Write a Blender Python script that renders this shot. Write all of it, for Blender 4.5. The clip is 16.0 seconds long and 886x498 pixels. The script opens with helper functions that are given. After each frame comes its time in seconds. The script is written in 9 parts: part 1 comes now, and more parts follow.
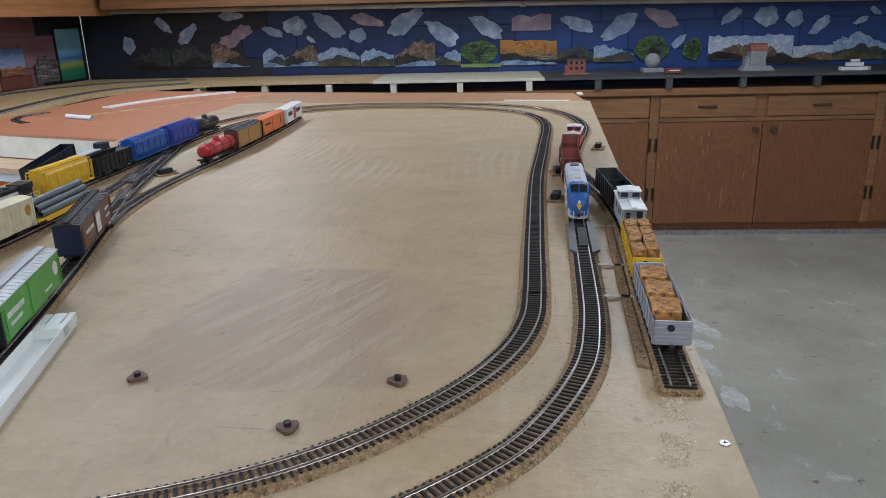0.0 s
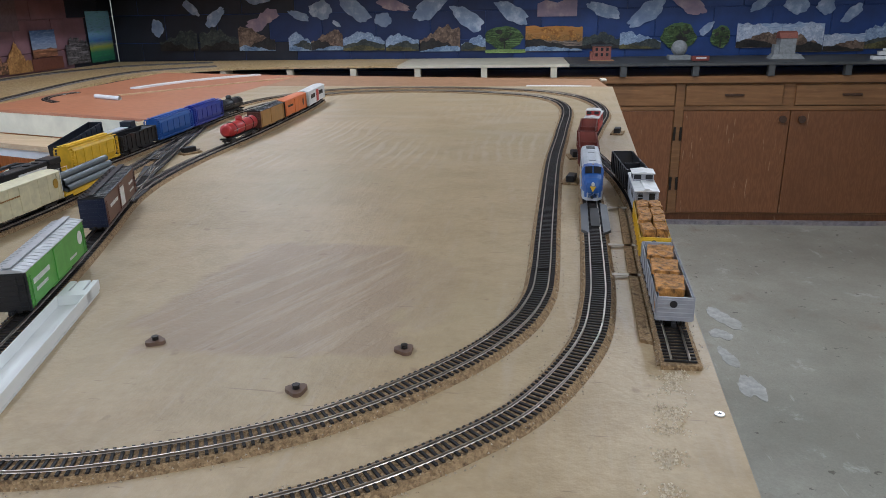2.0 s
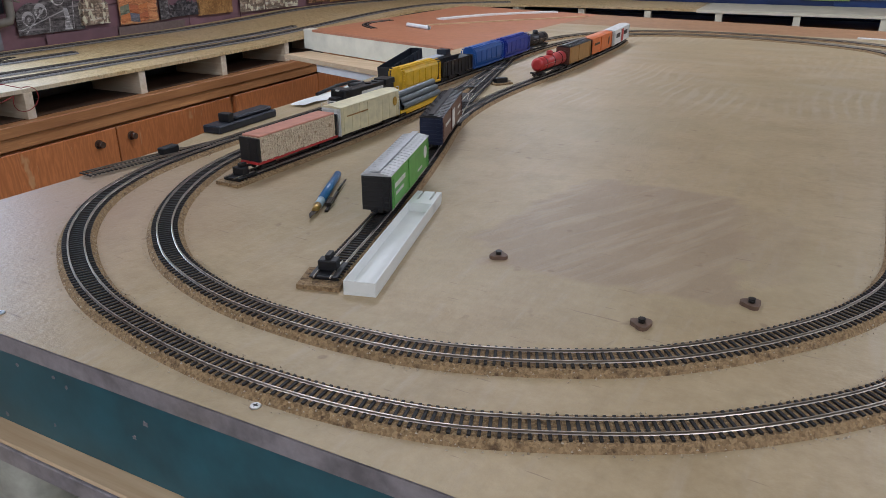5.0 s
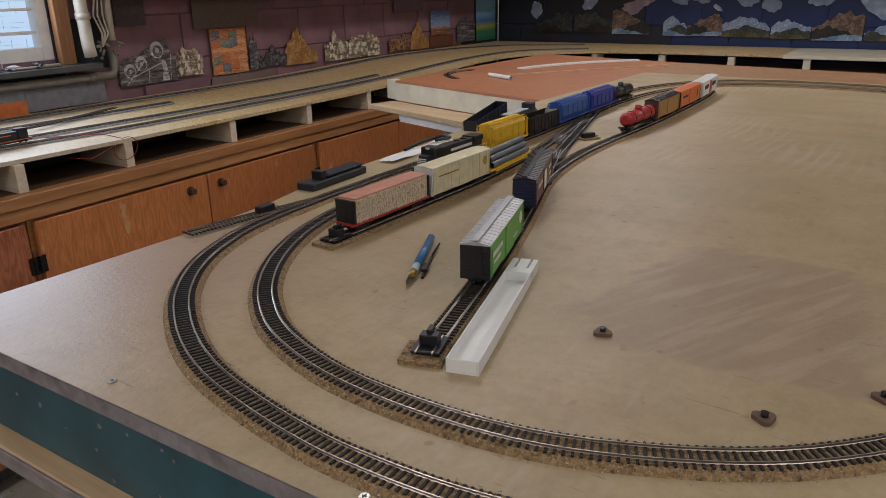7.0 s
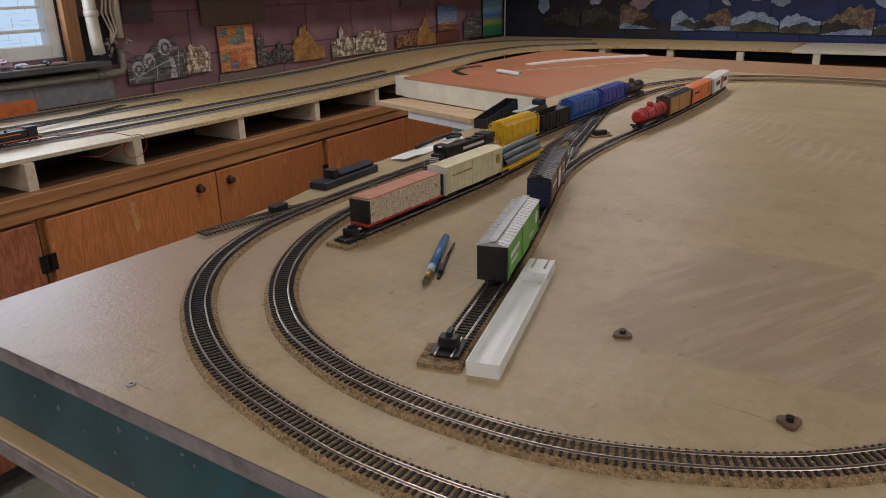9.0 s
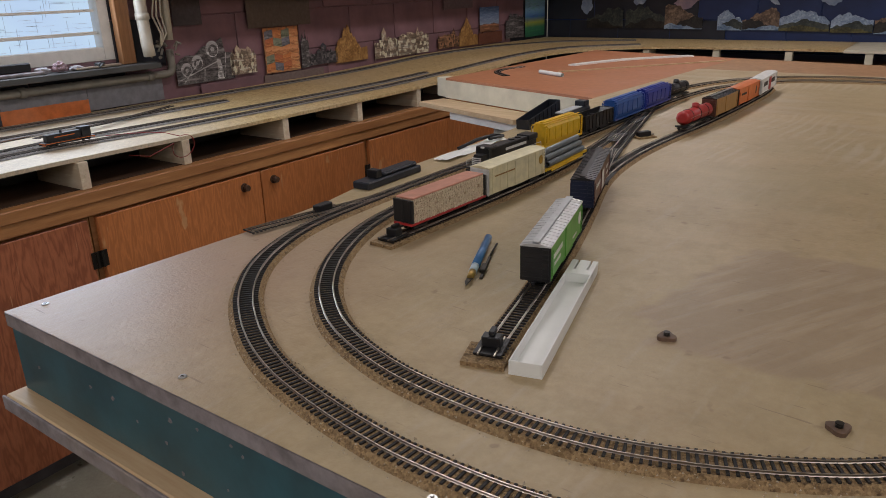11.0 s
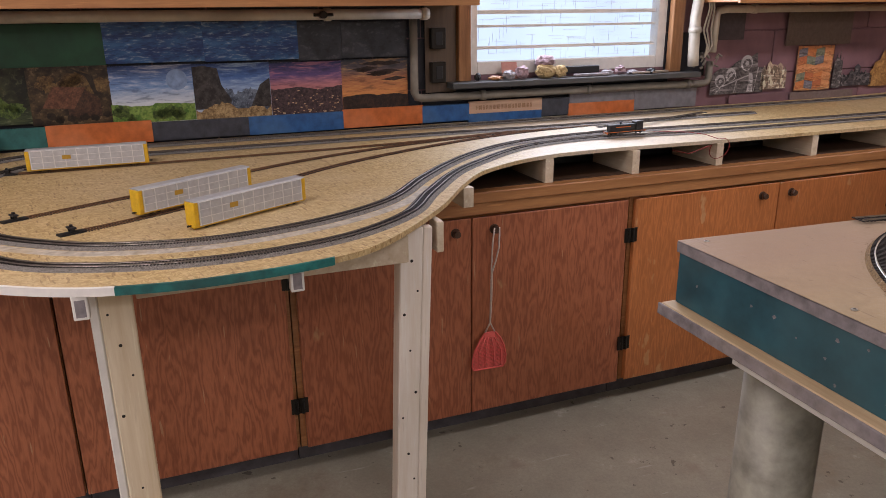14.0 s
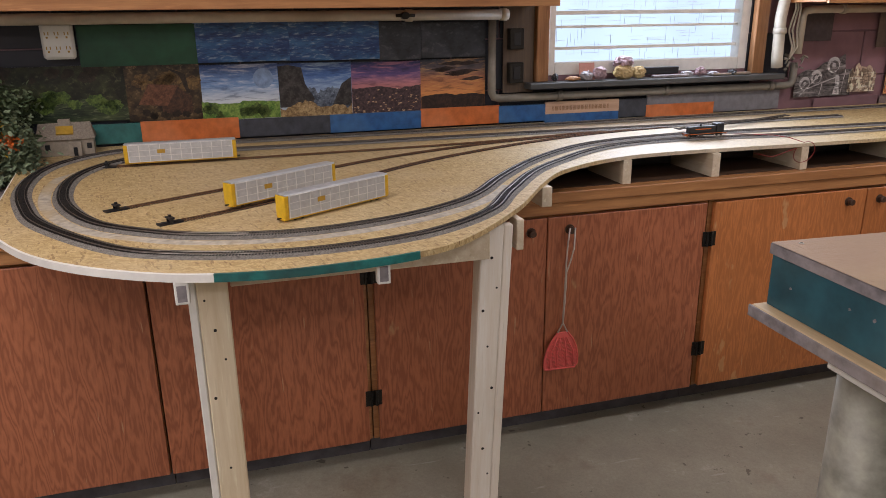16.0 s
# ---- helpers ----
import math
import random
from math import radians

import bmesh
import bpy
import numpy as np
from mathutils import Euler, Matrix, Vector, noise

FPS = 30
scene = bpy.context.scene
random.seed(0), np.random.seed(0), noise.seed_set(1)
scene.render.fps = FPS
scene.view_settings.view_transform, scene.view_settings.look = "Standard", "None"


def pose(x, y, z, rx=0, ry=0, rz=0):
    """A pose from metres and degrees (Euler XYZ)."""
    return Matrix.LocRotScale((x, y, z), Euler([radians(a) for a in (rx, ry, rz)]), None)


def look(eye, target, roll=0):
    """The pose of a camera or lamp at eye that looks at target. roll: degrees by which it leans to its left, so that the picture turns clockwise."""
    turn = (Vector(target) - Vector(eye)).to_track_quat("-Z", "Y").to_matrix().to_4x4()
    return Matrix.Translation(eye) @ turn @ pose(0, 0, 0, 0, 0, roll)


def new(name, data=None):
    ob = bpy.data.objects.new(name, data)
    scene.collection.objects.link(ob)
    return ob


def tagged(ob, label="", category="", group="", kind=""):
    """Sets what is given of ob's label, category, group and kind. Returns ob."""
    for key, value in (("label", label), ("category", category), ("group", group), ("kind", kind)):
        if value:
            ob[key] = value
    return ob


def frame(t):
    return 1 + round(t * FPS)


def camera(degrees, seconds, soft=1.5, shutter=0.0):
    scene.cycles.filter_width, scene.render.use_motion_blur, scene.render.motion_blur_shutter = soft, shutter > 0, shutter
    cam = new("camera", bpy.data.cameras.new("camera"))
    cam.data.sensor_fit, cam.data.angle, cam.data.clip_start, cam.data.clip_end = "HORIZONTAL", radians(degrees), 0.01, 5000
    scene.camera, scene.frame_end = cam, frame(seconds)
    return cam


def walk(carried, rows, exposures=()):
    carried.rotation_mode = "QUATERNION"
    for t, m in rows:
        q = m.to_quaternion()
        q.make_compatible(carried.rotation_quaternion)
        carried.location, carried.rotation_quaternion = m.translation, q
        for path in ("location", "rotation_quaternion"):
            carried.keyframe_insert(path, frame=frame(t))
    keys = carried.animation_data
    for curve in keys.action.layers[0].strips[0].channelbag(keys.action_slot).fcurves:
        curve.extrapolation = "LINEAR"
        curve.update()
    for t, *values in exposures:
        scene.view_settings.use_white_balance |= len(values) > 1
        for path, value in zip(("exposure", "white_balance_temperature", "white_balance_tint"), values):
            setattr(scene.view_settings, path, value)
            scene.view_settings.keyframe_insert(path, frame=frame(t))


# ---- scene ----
cam = camera(61.9, 16.0, soft=0.35)
PATH = [
    (0, (0.269, 0.122, 1.546), (0.013, 2.01, 0.937), -1.4),
    (0.5, (0.273, 0.117, 1.542), (0.008, 1.999, 0.92), -1.3),
    (1, (0.277, 0.11, 1.541), (0.005, 1.99, 0.917), -1.1),
    (1.5, (0.284, 0.104, 1.541), (-0.005, 1.979, 0.908), -1.1),
    (2, (0.288, 0.102, 1.538), (-0.03, 1.97, 0.898), -1.0),
    (2.5, (0.29, 0.098, 1.534), (-0.063, 1.955, 0.882), -0.9),
    (3, (0.287, 0.098, 1.53), (-0.122, 1.942, 0.871), -0.6),
    (3.5, (0.269, 0.096, 1.522), (-0.256, 1.898, 0.831), -0.5),
    (4, (0.244, 0.084, 1.523), (-0.409, 1.831, 0.801), -0.5),
    (4.5, (0.215, 0.073, 1.521), (-0.575, 1.746, 0.762), 0.1),
    (5, (0.194, 0.059, 1.528), (-0.726, 1.659, 0.756), -0.1),
    (5.2, (0.187, 0.054, 1.531), (-0.775, 1.638, 0.778), -0.2),
    (7.3, (0.146, 0.068, 1.559), (-0.957, 1.597, 0.89), -1.2),
    (7.5, (0.143, 0.071, 1.559), (-0.961, 1.598, 0.888), -1.4),
    (8, (0.135, 0.068, 1.56), (-0.968, 1.592, 0.88), -1.3),
    (10.5, (0.134, 0.056, 1.565), (-0.987, 1.564, 0.881), -1.3),
    (11, (0.134, 0.052, 1.564), (-1.056, 1.509, 0.886), -1.7),
    (11.5, (0.131, 0.03, 1.564), (-1.172, 1.394, 0.9), -2.1),
    (12, (0.147, 0.005, 1.561), (-1.309, 1.212, 0.911), -1.8),
    (12.5, (0.212, -0.046, 1.563), (-1.416, 0.925, 0.926), -0.9),
    (13, (0.217, -0.129, 1.566), (-1.509, 0.661, 0.937), -1.3),
    (13.5, (0.196, -0.269, 1.568), (-1.583, 0.402, 0.947), -1.0),
    (14, (0.187, -0.353, 1.564), (-1.634, 0.201, 0.949), -0.6),
    (14.5, (0.195, -0.398, 1.561), (-1.659, 0.033, 0.948), -0.4),
    (15, (0.2, -0.421, 1.559), (-1.667, -0.05, 0.947), -0.6),
    (15.5, (0.203, -0.426, 1.559), (-1.669, -0.073, 0.949), -0.5),
    (16, (0.202, -0.406, 1.562), (-1.662, -0.012, 0.952), -0.7),
]
walk(cam, [(t, look(eye, target, roll)) for t, eye, target, roll in PATH],
     [(0, 0.27, 5150, 10), (3.5, 0.16, 5220, 11), (5.2, 0.05, 5350, 13), (7.3, -0.31, 6080, 16), (11, -0.31, 6150, 16), (12, -0.22, 6400, 22), (13.5, 0.18, 6350, 26), (16, 0.24, 6200, 20)])

# ---- world, lights, exposure ----
T = 1.2            # top of the train table
FLOOR = 0.06
ROOM = pose(-2.048, 0.002, 0, 0, 0, 4.4)   # room frame: p across from the left cabinets, q towards the back wall
world = bpy.data.worlds.new("sky")
scene.world = world
world.use_nodes = True
wn = world.node_tree
sky = wn.nodes.new("ShaderNodeTexSky")
sky.sky_type, sky.sun_disc, sky.sun_elevation, sky.sun_rotation = "NISHITA", False, radians(35), radians(250)
wn.links.new(sky.outputs[0], wn.nodes["Background"].inputs[0])
wn.nodes["Background"].inputs[1].default_value = 0.1


def area(name, m, sx, sy, watts, colour):
    l = bpy.data.lights.new(name, "AREA")
    l.shape, l.size, l.size_y, l.energy, l.color = "RECTANGLE", sx, sy, watts, colour
    ob = new(name, l)
    ob.matrix_world = m
    return ob


area("window_daylight", ROOM @ pose(-0.64, 1.19, 1.67, 0, -90, 0), 0.55, 0.85, 17, (0.80, 0.91, 1.0))
for lx, ly, w in ((1.1, -1.6, 25), (1.0, 1.9, 15), (3.8, -0.6, 28), (2.7, -2.5, 22), (3.2, 3.3, 26), (4.9, 1.6, 19), (1.0, 4.0, 18)):
    area("tube_light", ROOM @ pose(lx, ly, 2.68), 0.3, 1.3, w, (1.0, 0.95, 0.88))


# ---- materials ----
def nodes_of(name):
    m = bpy.data.materials.new(name)
    m.use_nodes = True
    nt = m.node_tree
    return m, nt, nt.nodes["Principled BSDF"]


def add(nt, kind, **values):
    n = nt.nodes.new("ShaderNode" + kind)
    for k, v in values.items():
        n.inputs[k].default_value = v
    return n


def mixc(nt, fac, a, b, blend="MIX"):
    n = nt.nodes.new("ShaderNodeMix")
    n.data_type, n.blend_type = "RGBA", blend
    for sock, v in ((n.inputs[0], fac), (n.inputs[6], a), (n.inputs[7], b)):
        if isinstance(v, (int, float)):
            sock.default_value = v
        elif isinstance(v, tuple):
            sock.default_value = (*v, 1)
        else:
            nt.links.new(v, sock)
    return n.outputs[2]


def ramp(nt, fac, lo, hi):
    n = nt.nodes.new("ShaderNodeMapRange")
    nt.links.new(fac, n.inputs[0])
    n.inputs[1].default_value, n.inputs[2].default_value = lo, hi
    return n.outputs[0]


def noise_of(nt, vec, scale, detail=4.0, rough=0.6):
    n = add(nt, "TexNoise", Scale=scale, Detail=detail, Roughness=rough)
    nt.links.new(vec, n.inputs["Vector"])
    return n.outputs[0]


def stretch(nt, vec, s):
    n = nt.nodes.new("ShaderNodeMapping")
    n.inputs["Scale"].default_value = s
    nt.links.new(vec, n.inputs["Vector"])
    return n.outputs[0]


def bump_to(nt, b, height, strength, dist=0.002):
    n = add(nt, "Bump", Strength=strength, Distance=dist)
    nt.links.new(height, n.inputs["Height"])
    nt.links.new(n.outputs[0], b.inputs["Normal"])


def plain(name, col, rough=0.55, metal=0.0, var=0.25, scale=60.0, bump=0.15, dirt=None, dirt_amount=0.35, spread=0.0):
    """Paint, plastic, metal or cloth: two scales of variation, dirt patches and a fine relief."""
    m, nt, b = nodes_of(name)
    vec = nt.nodes.new("ShaderNodeTexCoord").outputs["Object"]
    fine, big = noise_of(nt, vec, scale, 5), noise_of(nt, vec, scale * 0.13, 3)
    dark = tuple(c * (1 - var) for c in col)
    light = tuple(min(1, c * (1 + var * 0.5)) for c in col)
    c = mixc(nt, ramp(nt, fine, 0.3, 0.7), dark, light)
    d = dirt or tuple(v * 0.55 for v in col)
    c = mixc(nt, ramp(nt, big, 0.5, 0.75), c, mixc(nt, dirt_amount, c, d))
    if spread:
        info = nt.nodes.new("ShaderNodeObjectInfo").outputs["Random"]
        geo = nt.nodes.new("ShaderNodeNewGeometry").outputs["Random Per Island"]
        add_n = nt.nodes.new("ShaderNodeMath")
        add_n.operation = "ADD"
        nt.links.new(info, add_n.inputs[0])
        nt.links.new(geo, add_n.inputs[1])
        c = mixc(nt, ramp(nt, add_n.outputs[0], 0.0, 2.0), c, mixc(nt, spread, c, tuple(v * 0.35 for v in col)))
    nt.links.new(c, b.inputs["Base Color"])
    b.inputs["Metallic"].default_value = metal
    r = nt.nodes.new("ShaderNodeMapRange")
    nt.links.new(big, r.inputs[0])
    r.inputs[3].default_value, r.inputs[4].default_value = max(0.05, rough - 0.12), min(1, rough + 0.12)
    nt.links.new(r.outputs[0], b.inputs["Roughness"])
    bump_to(nt, b, fine, bump, 0.001)
    return m


def wood(name, col, dark, grain="z", rough=0.5, fine=60.0, wave=0.5, stain=None, spread=0.4, ply=False, worn=0.69, figure=0.55):
    """Timber or plywood with its grain along one axis, figure, stains and a little gloss."""
    m, nt, b = nodes_of(name)
    vec = nt.nodes.new("ShaderNodeTexCoord").outputs["Object"]
    info = nt.nodes.new("ShaderNodeObjectInfo").outputs["Random"]
    off = nt.nodes.new("ShaderNodeVectorMath")
    off.operation = "ADD"
    comb = nt.nodes.new("ShaderNodeCombineXYZ")
    mul = nt.nodes.new("ShaderNodeMath")
    mul.operation = "MULTIPLY"
    mul.inputs[1].default_value = 17.0
    nt.links.new(info, mul.inputs[0])
    for k in range(3):
        nt.links.new(mul.outputs[0], comb.inputs[k])
    nt.links.new(vec, off.inputs[0])
    nt.links.new(comb.outputs[0], off.inputs[1])
    s = {"x": (0.06, 1, 1), "y": (1, 0.06, 1), "z": (1, 1, 0.06)}[grain]
    sv = stretch(nt, off.outputs[0], s)
    n1 = noise_of(nt, sv, fine, 6, 0.7)
    s2 = {"x": (0.22, 1, 1), "y": (1, 0.22, 1), "z": (1, 1, 0.22)}[grain]
    warp = noise_of(nt, stretch(nt, off.outputs[0], s2), 7, 2, 0.5)
    rings = nt.nodes.new("ShaderNodeMath")
    rings.operation = "MULTIPLY"
    rings.inputs[1].default_value = 62.0
    nt.links.new(warp, rings.inputs[0])
    sine = nt.nodes.new("ShaderNodeMath")
    sine.operation = "SINE"
    nt.links.new(rings.outputs[0], sine.inputs[0])
    c = mixc(nt, ramp(nt, n1, 0.35, 0.65), dark, col)
    c = mixc(nt, ramp(nt, sine.outputs[0], 0.0, 1.6), c, mixc(nt, wave, c, dark))
    fleck = noise_of(nt, stretch(nt, off.outputs[0], {"x": (0.10, 1, 1), "y": (1, 0.10, 1), "z": (1, 1, 0.10)}[grain]), fine * 1.7, 3, 0.6)
    if ply:
        # rotary cut veneer: flame shaped contour lines, darker late wood, pale scratches along the grain
        sp = {"x": (0.17, 1, 1), "y": (1, 0.17, 1), "z": (1, 1, 0.17)}[grain]
        field = noise_of(nt, stretch(nt, off.outputs[0], sp), 11.0, 4.5, 0.55)
        turns = nt.nodes.new("ShaderNodeMath")
        turns.operation = "MULTIPLY"
        turns.inputs[1].default_value = 95.0
        nt.links.new(field, turns.inputs[0])
        veneer = nt.nodes.new("ShaderNodeMath")
        veneer.operation = "SINE"
        nt.links.new(turns.outputs[0], veneer.inputs[0])
        c = mixc(nt, ramp(nt, n1, 0.25, 0.75), mixc(nt, 0.35, col, dark), col)
        c = mixc(nt, ramp(nt, veneer.outputs[0], -0.1, 0.95), c, mixc(nt, figure, c, dark))
        c = mixc(nt, ramp(nt, veneer.outputs[0], -0.6, -0.98), c, mixc(nt, 0.30, c, tuple(min(0.9, v * 1.35) for v in col)))
        pale = noise_of(nt, stretch(nt, off.outputs[0], {"x": (0.07, 1, 1), "y": (1, 0.07, 1), "z": (1, 1, 0.07)}[grain]), 95, 2, 0.5)
        c = mixc(nt, ramp(nt, pale, 0.71, 0.74), c, mixc(nt, 0.5, c, (0.62, 0.42, 0.24)))
        scuff = noise_of(nt, stretch(nt, off.outputs[0], (1, 1, 0.5)), 7, 4, 0.6)
        c = mixc(nt, ramp(nt, scuff, worn, worn + 0.03), c, mixc(nt, 0.45, c, (0.66, 0.44, 0.22)))
    else:
        c = mixc(nt, ramp(nt, fleck, 0.60, 0.72), c, mixc(nt, 0.42, c, tuple(min(0.9, v * 1.55) for v in col)))
        c = mixc(nt, ramp(nt, fleck, 0.38, 0.28), c, mixc(nt, 0.35, c, tuple(v * 0.55 for v in dark)))
    blot = noise_of(nt, off.outputs[0], 3.0, 4)
    c = mixc(nt, ramp(nt, blot, 0.5, 0.8), c, mixc(nt, 0.5, c, stain or tuple(v * 0.6 for v in col)))
    c = mixc(nt, info, c, mixc(nt, spread, c, tuple(v * 0.7 for v in dark)))
    nt.links.new(c, b.inputs["Base Color"])
    b.inputs["Roughness"].default_value = rough
    bump_to(nt, b, n1, 0.25, 0.001)
    return m


def osb_mat():
    m, nt, b = nodes_of("strand board")
    vec = nt.nodes.new("ShaderNodeTexCoord").outputs["Object"]
    flakes = []
    for turn_, size in ((0.4, 84.0), (1.35, 96.0), (-0.55, 74.0)):
        mp = nt.nodes.new("ShaderNodeMapping")
        mp.inputs["Rotation"].default_value = (0, 0, turn_)
        nt.links.new(vec, mp.inputs["Vector"])
        v = add(nt, "TexVoronoi", Scale=size)
        nt.links.new(stretch(nt, mp.outputs[0], (2.6, 0.55, 1)), v.inputs["Vector"])
        sep = nt.nodes.new("ShaderNodeSeparateColor")
        nt.links.new(v.outputs["Color"], sep.inputs[0])
        flakes.append(sep.outputs)
    n = noise_of(nt, vec, 90, 5)
    big = noise_of(nt, vec, 2.0, 3)
    tones = [mixc(nt, ramp(nt, f[0], 0.0, 1.0), (0.42, 0.285, 0.115), (0.68, 0.525, 0.27)) for f in flakes]
    c = mixc(nt, ramp(nt, flakes[2][1], 0.48, 0.52), tones[0], tones[1])
    c = mixc(nt, ramp(nt, flakes[0][2], 0.66, 0.70), c, tones[2])
    c = mixc(nt, ramp(nt, flakes[1][2], 0.945, 0.96), c, mixc(nt, 0.6, c, (0.17, 0.085, 0.03)))
    c = mixc(nt, ramp(nt, n, 0.35, 0.7), mixc(nt, 0.35, c, (0.25, 0.15, 0.06)), c)
    c = mixc(nt, ramp(nt, big, 0.45, 0.7), c, mixc(nt, 0.25, c, (0.6, 0.5, 0.36)))
    c = mixc(nt, ramp(nt, noise_of(nt, stretch(nt, vec, (3, 1, 1)), 60, 3), 0.66, 0.72), c, mixc(nt, 0.7, c, (0.12, 0.065, 0.025)))
    # greyish white primer on the long run, the window's reflection painted in with it
    g = nt.nodes.new("ShaderNodeSeparateXYZ")
    nt.links.new(vec, g.inputs[0])
    edge = nt.nodes.new("ShaderNodeMath")
    edge.operation = "ADD"
    nz = nt.nodes.new("ShaderNodeMath")
    nz.operation = "MULTIPLY"
    nz.inputs[1].default_value = 0.5
    nt.links.new(noise_of(nt, vec, 4, 4), nz.inputs[0])
    nt.links.new(g.outputs[1], edge.inputs[0])
    nt.links.new(nz.outputs[0], edge.inputs[1])
    on, off = ramp(nt, edge.outputs[0], 0.75, 0.95), ramp(nt, edge.outputs[0], 2.1, 1.7)
    both = nt.nodes.new("ShaderNodeMath")
    both.operation = "MULTIPLY"
    nt.links.new(on, both.inputs[0])
    nt.links.new(off, both.inputs[1])
    c = mixc(nt, both.outputs[0], c, mixc(nt, 0.52, c, (0.54, 0.50, 0.44)))
    nt.links.new(c, b.inputs["Base Color"])
    b.inputs["Roughness"].default_value = 0.6
    bump_to(nt, b, n, 0.3, 0.001)
    return m


def table_mat():
    """Tan house paint rolled on plywood, with a mauve earlier coat, greenish drifts and brush ridges."""
    m, nt, b = nodes_of("tan table paint")
    vec = nt.nodes.new("ShaderNodeTexCoord").outputs["Object"]
    at = nt.nodes.new("ShaderNodeAttribute")
    at.attribute_name = "coat"
    sep = nt.nodes.new("ShaderNodeSeparateColor")
    nt.links.new(at.outputs["Color"], sep.inputs[0])
    mid, fine, big = noise_of(nt, vec, 9, 5), noise_of(nt, vec, 160, 4), noise_of(nt, vec, 2.2, 4)
    strokes = noise_of(nt, stretch(nt, vec, (9, 1.2, 1)), 6, 5, 0.6)
    c = mixc(nt, ramp(nt, mid, 0.3, 0.7), (0.375, 0.280, 0.152), (0.485, 0.375, 0.220))
    stipple, blotch = noise_of(nt, vec, 75, 6, 0.7), noise_of(nt, vec, 24, 5, 0.65)
    c = mixc(nt, ramp(nt, stipple, 0.36, 0.64), mixc(nt, 0.16, c, (0.18, 0.125, 0.062)), mixc(nt, 0.10, c, (0.52, 0.43, 0.29)))
    c = mixc(nt, ramp(nt, blotch, 0.52, 0.70), c, mixc(nt, 0.22, c, (0.20, 0.150, 0.075)))
    c = mixc(nt, ramp(nt, big, 0.45, 0.7), c, mixc(nt, 0.5, c, (0.33, 0.272, 0.155)))
    c = mixc(nt, ramp(nt, strokes, 0.55, 0.75), c, mixc(nt, 0.5, c, (0.45, 0.37, 0.265)))
    c = mixc(nt, sep.outputs[0], c, mixc(nt, 0.50, c, (0.285, 0.205, 0.142)))
    swing = nt.nodes.new("ShaderNodeMapping")
    swing.inputs["Rotation"].default_value = (0, 0, 0.42)
    nt.links.new(vec, swing.inputs["Vector"])
    trowel = noise_of(nt, stretch(nt, swing.outputs[0], (8, 0.9, 1)), 5.5, 4, 0.55)
    dragged = nt.nodes.new("ShaderNodeMath")
    dragged.operation = "MULTIPLY"
    nt.links.new(ramp(nt, trowel, 0.50, 0.66), dragged.inputs[0])
    nt.links.new(sep.outputs[0], dragged.inputs[1])
    c = mixc(nt, dragged.outputs[0], c, mixc(nt, 0.38, c, (0.50, 0.40, 0.27)))
    gouge = noise_of(nt, stretch(nt, swing.outputs[0], (3.2, 0.7, 1)), 26, 3, 0.6)
    c = mixc(nt, ramp(nt, gouge, 0.70, 0.75), c, mixc(nt, 0.30, c, (0.20, 0.14, 0.08)))
    c = mixc(nt, sep.outputs[1], c, mixc(nt, 0.7, c, (0.43, 0.305, 0.238)))
    c = mixc(nt, sep.outputs[2], c, mixc(nt, 0.45, c, (0.52, 0.47, 0.39)))
    wv = add(nt, "TexWave", Scale=11.0, Distortion=9.0, Detail=3.0)
    wv.inputs["Detail Scale"].default_value = 0.7
    nt.links.new(stretch(nt, vec, (1.0, 0.35, 1)), wv.inputs["Vector"])
    where_y = nt.nodes.new("ShaderNodeSeparateXYZ")
    nt.links.new(vec, where_y.inputs[0])
    field = nt.nodes.new("ShaderNodeMath")
    field.operation = "MULTIPLY"
    nt.links.new(ramp(nt, noise_of(nt, vec, 2.6, 3), 0.50, 0.66), field.inputs[0])
    nt.links.new(ramp(nt, where_y.outputs[1], 1.15, 1.7), field.inputs[1])
    worn = field.outputs[0]
    lines = nt.nodes.new("ShaderNodeMath")
    lines.operation = "MULTIPLY"
    nt.links.new(ramp(nt, wv.outputs["Fac"], 0.45, 1.0), lines.inputs[0])
    nt.links.new(worn, lines.inputs[1])
    c = mixc(nt, lines.outputs[0], c, mixc(nt, 0.36, c, (0.56, 0.49, 0.39)))
    scr = noise_of(nt, stretch(nt, vec, (2.0, 22.0, 1)), 9, 2)
    c = mixc(nt, ramp(nt, scr, 0.70, 0.74), c, mixc(nt, 0.5, c, (0.18, 0.12, 0.08)))
    spots = noise_of(nt, vec, 38, 2)
    c = mixc(nt, ramp(nt, spots, 0.70, 0.76), c, mixc(nt, 0.5, c, (0.2, 0.13, 0.08)))
    nt.links.new(c, b.inputs["Base Color"])
    b.inputs["Roughness"].default_value = 0.42
    b.inputs["Specular IOR Level"].default_value = 0.35
    ridge = nt.nodes.new("ShaderNodeMath")
    ridge.operation = "ADD"
    both = nt.nodes.new("ShaderNodeMath")
    both.operation = "ADD"
    nt.links.new(strokes, both.inputs[0])
    tracked = nt.nodes.new("ShaderNodeMath")
    tracked.operation = "ADD"
    nt.links.new(lines.outputs[0], tracked.inputs[0])
    nt.links.new(dragged.outputs[0], tracked.inputs[1])
    nt.links.new(tracked.outputs[0], both.inputs[1])
    nt.links.new(both.outputs[0], ridge.inputs[0])
    nt.links.new(fine, ridge.inputs[1])
    bump_to(nt, b, ridge.outputs[0], 0.4, 0.002)
    return m


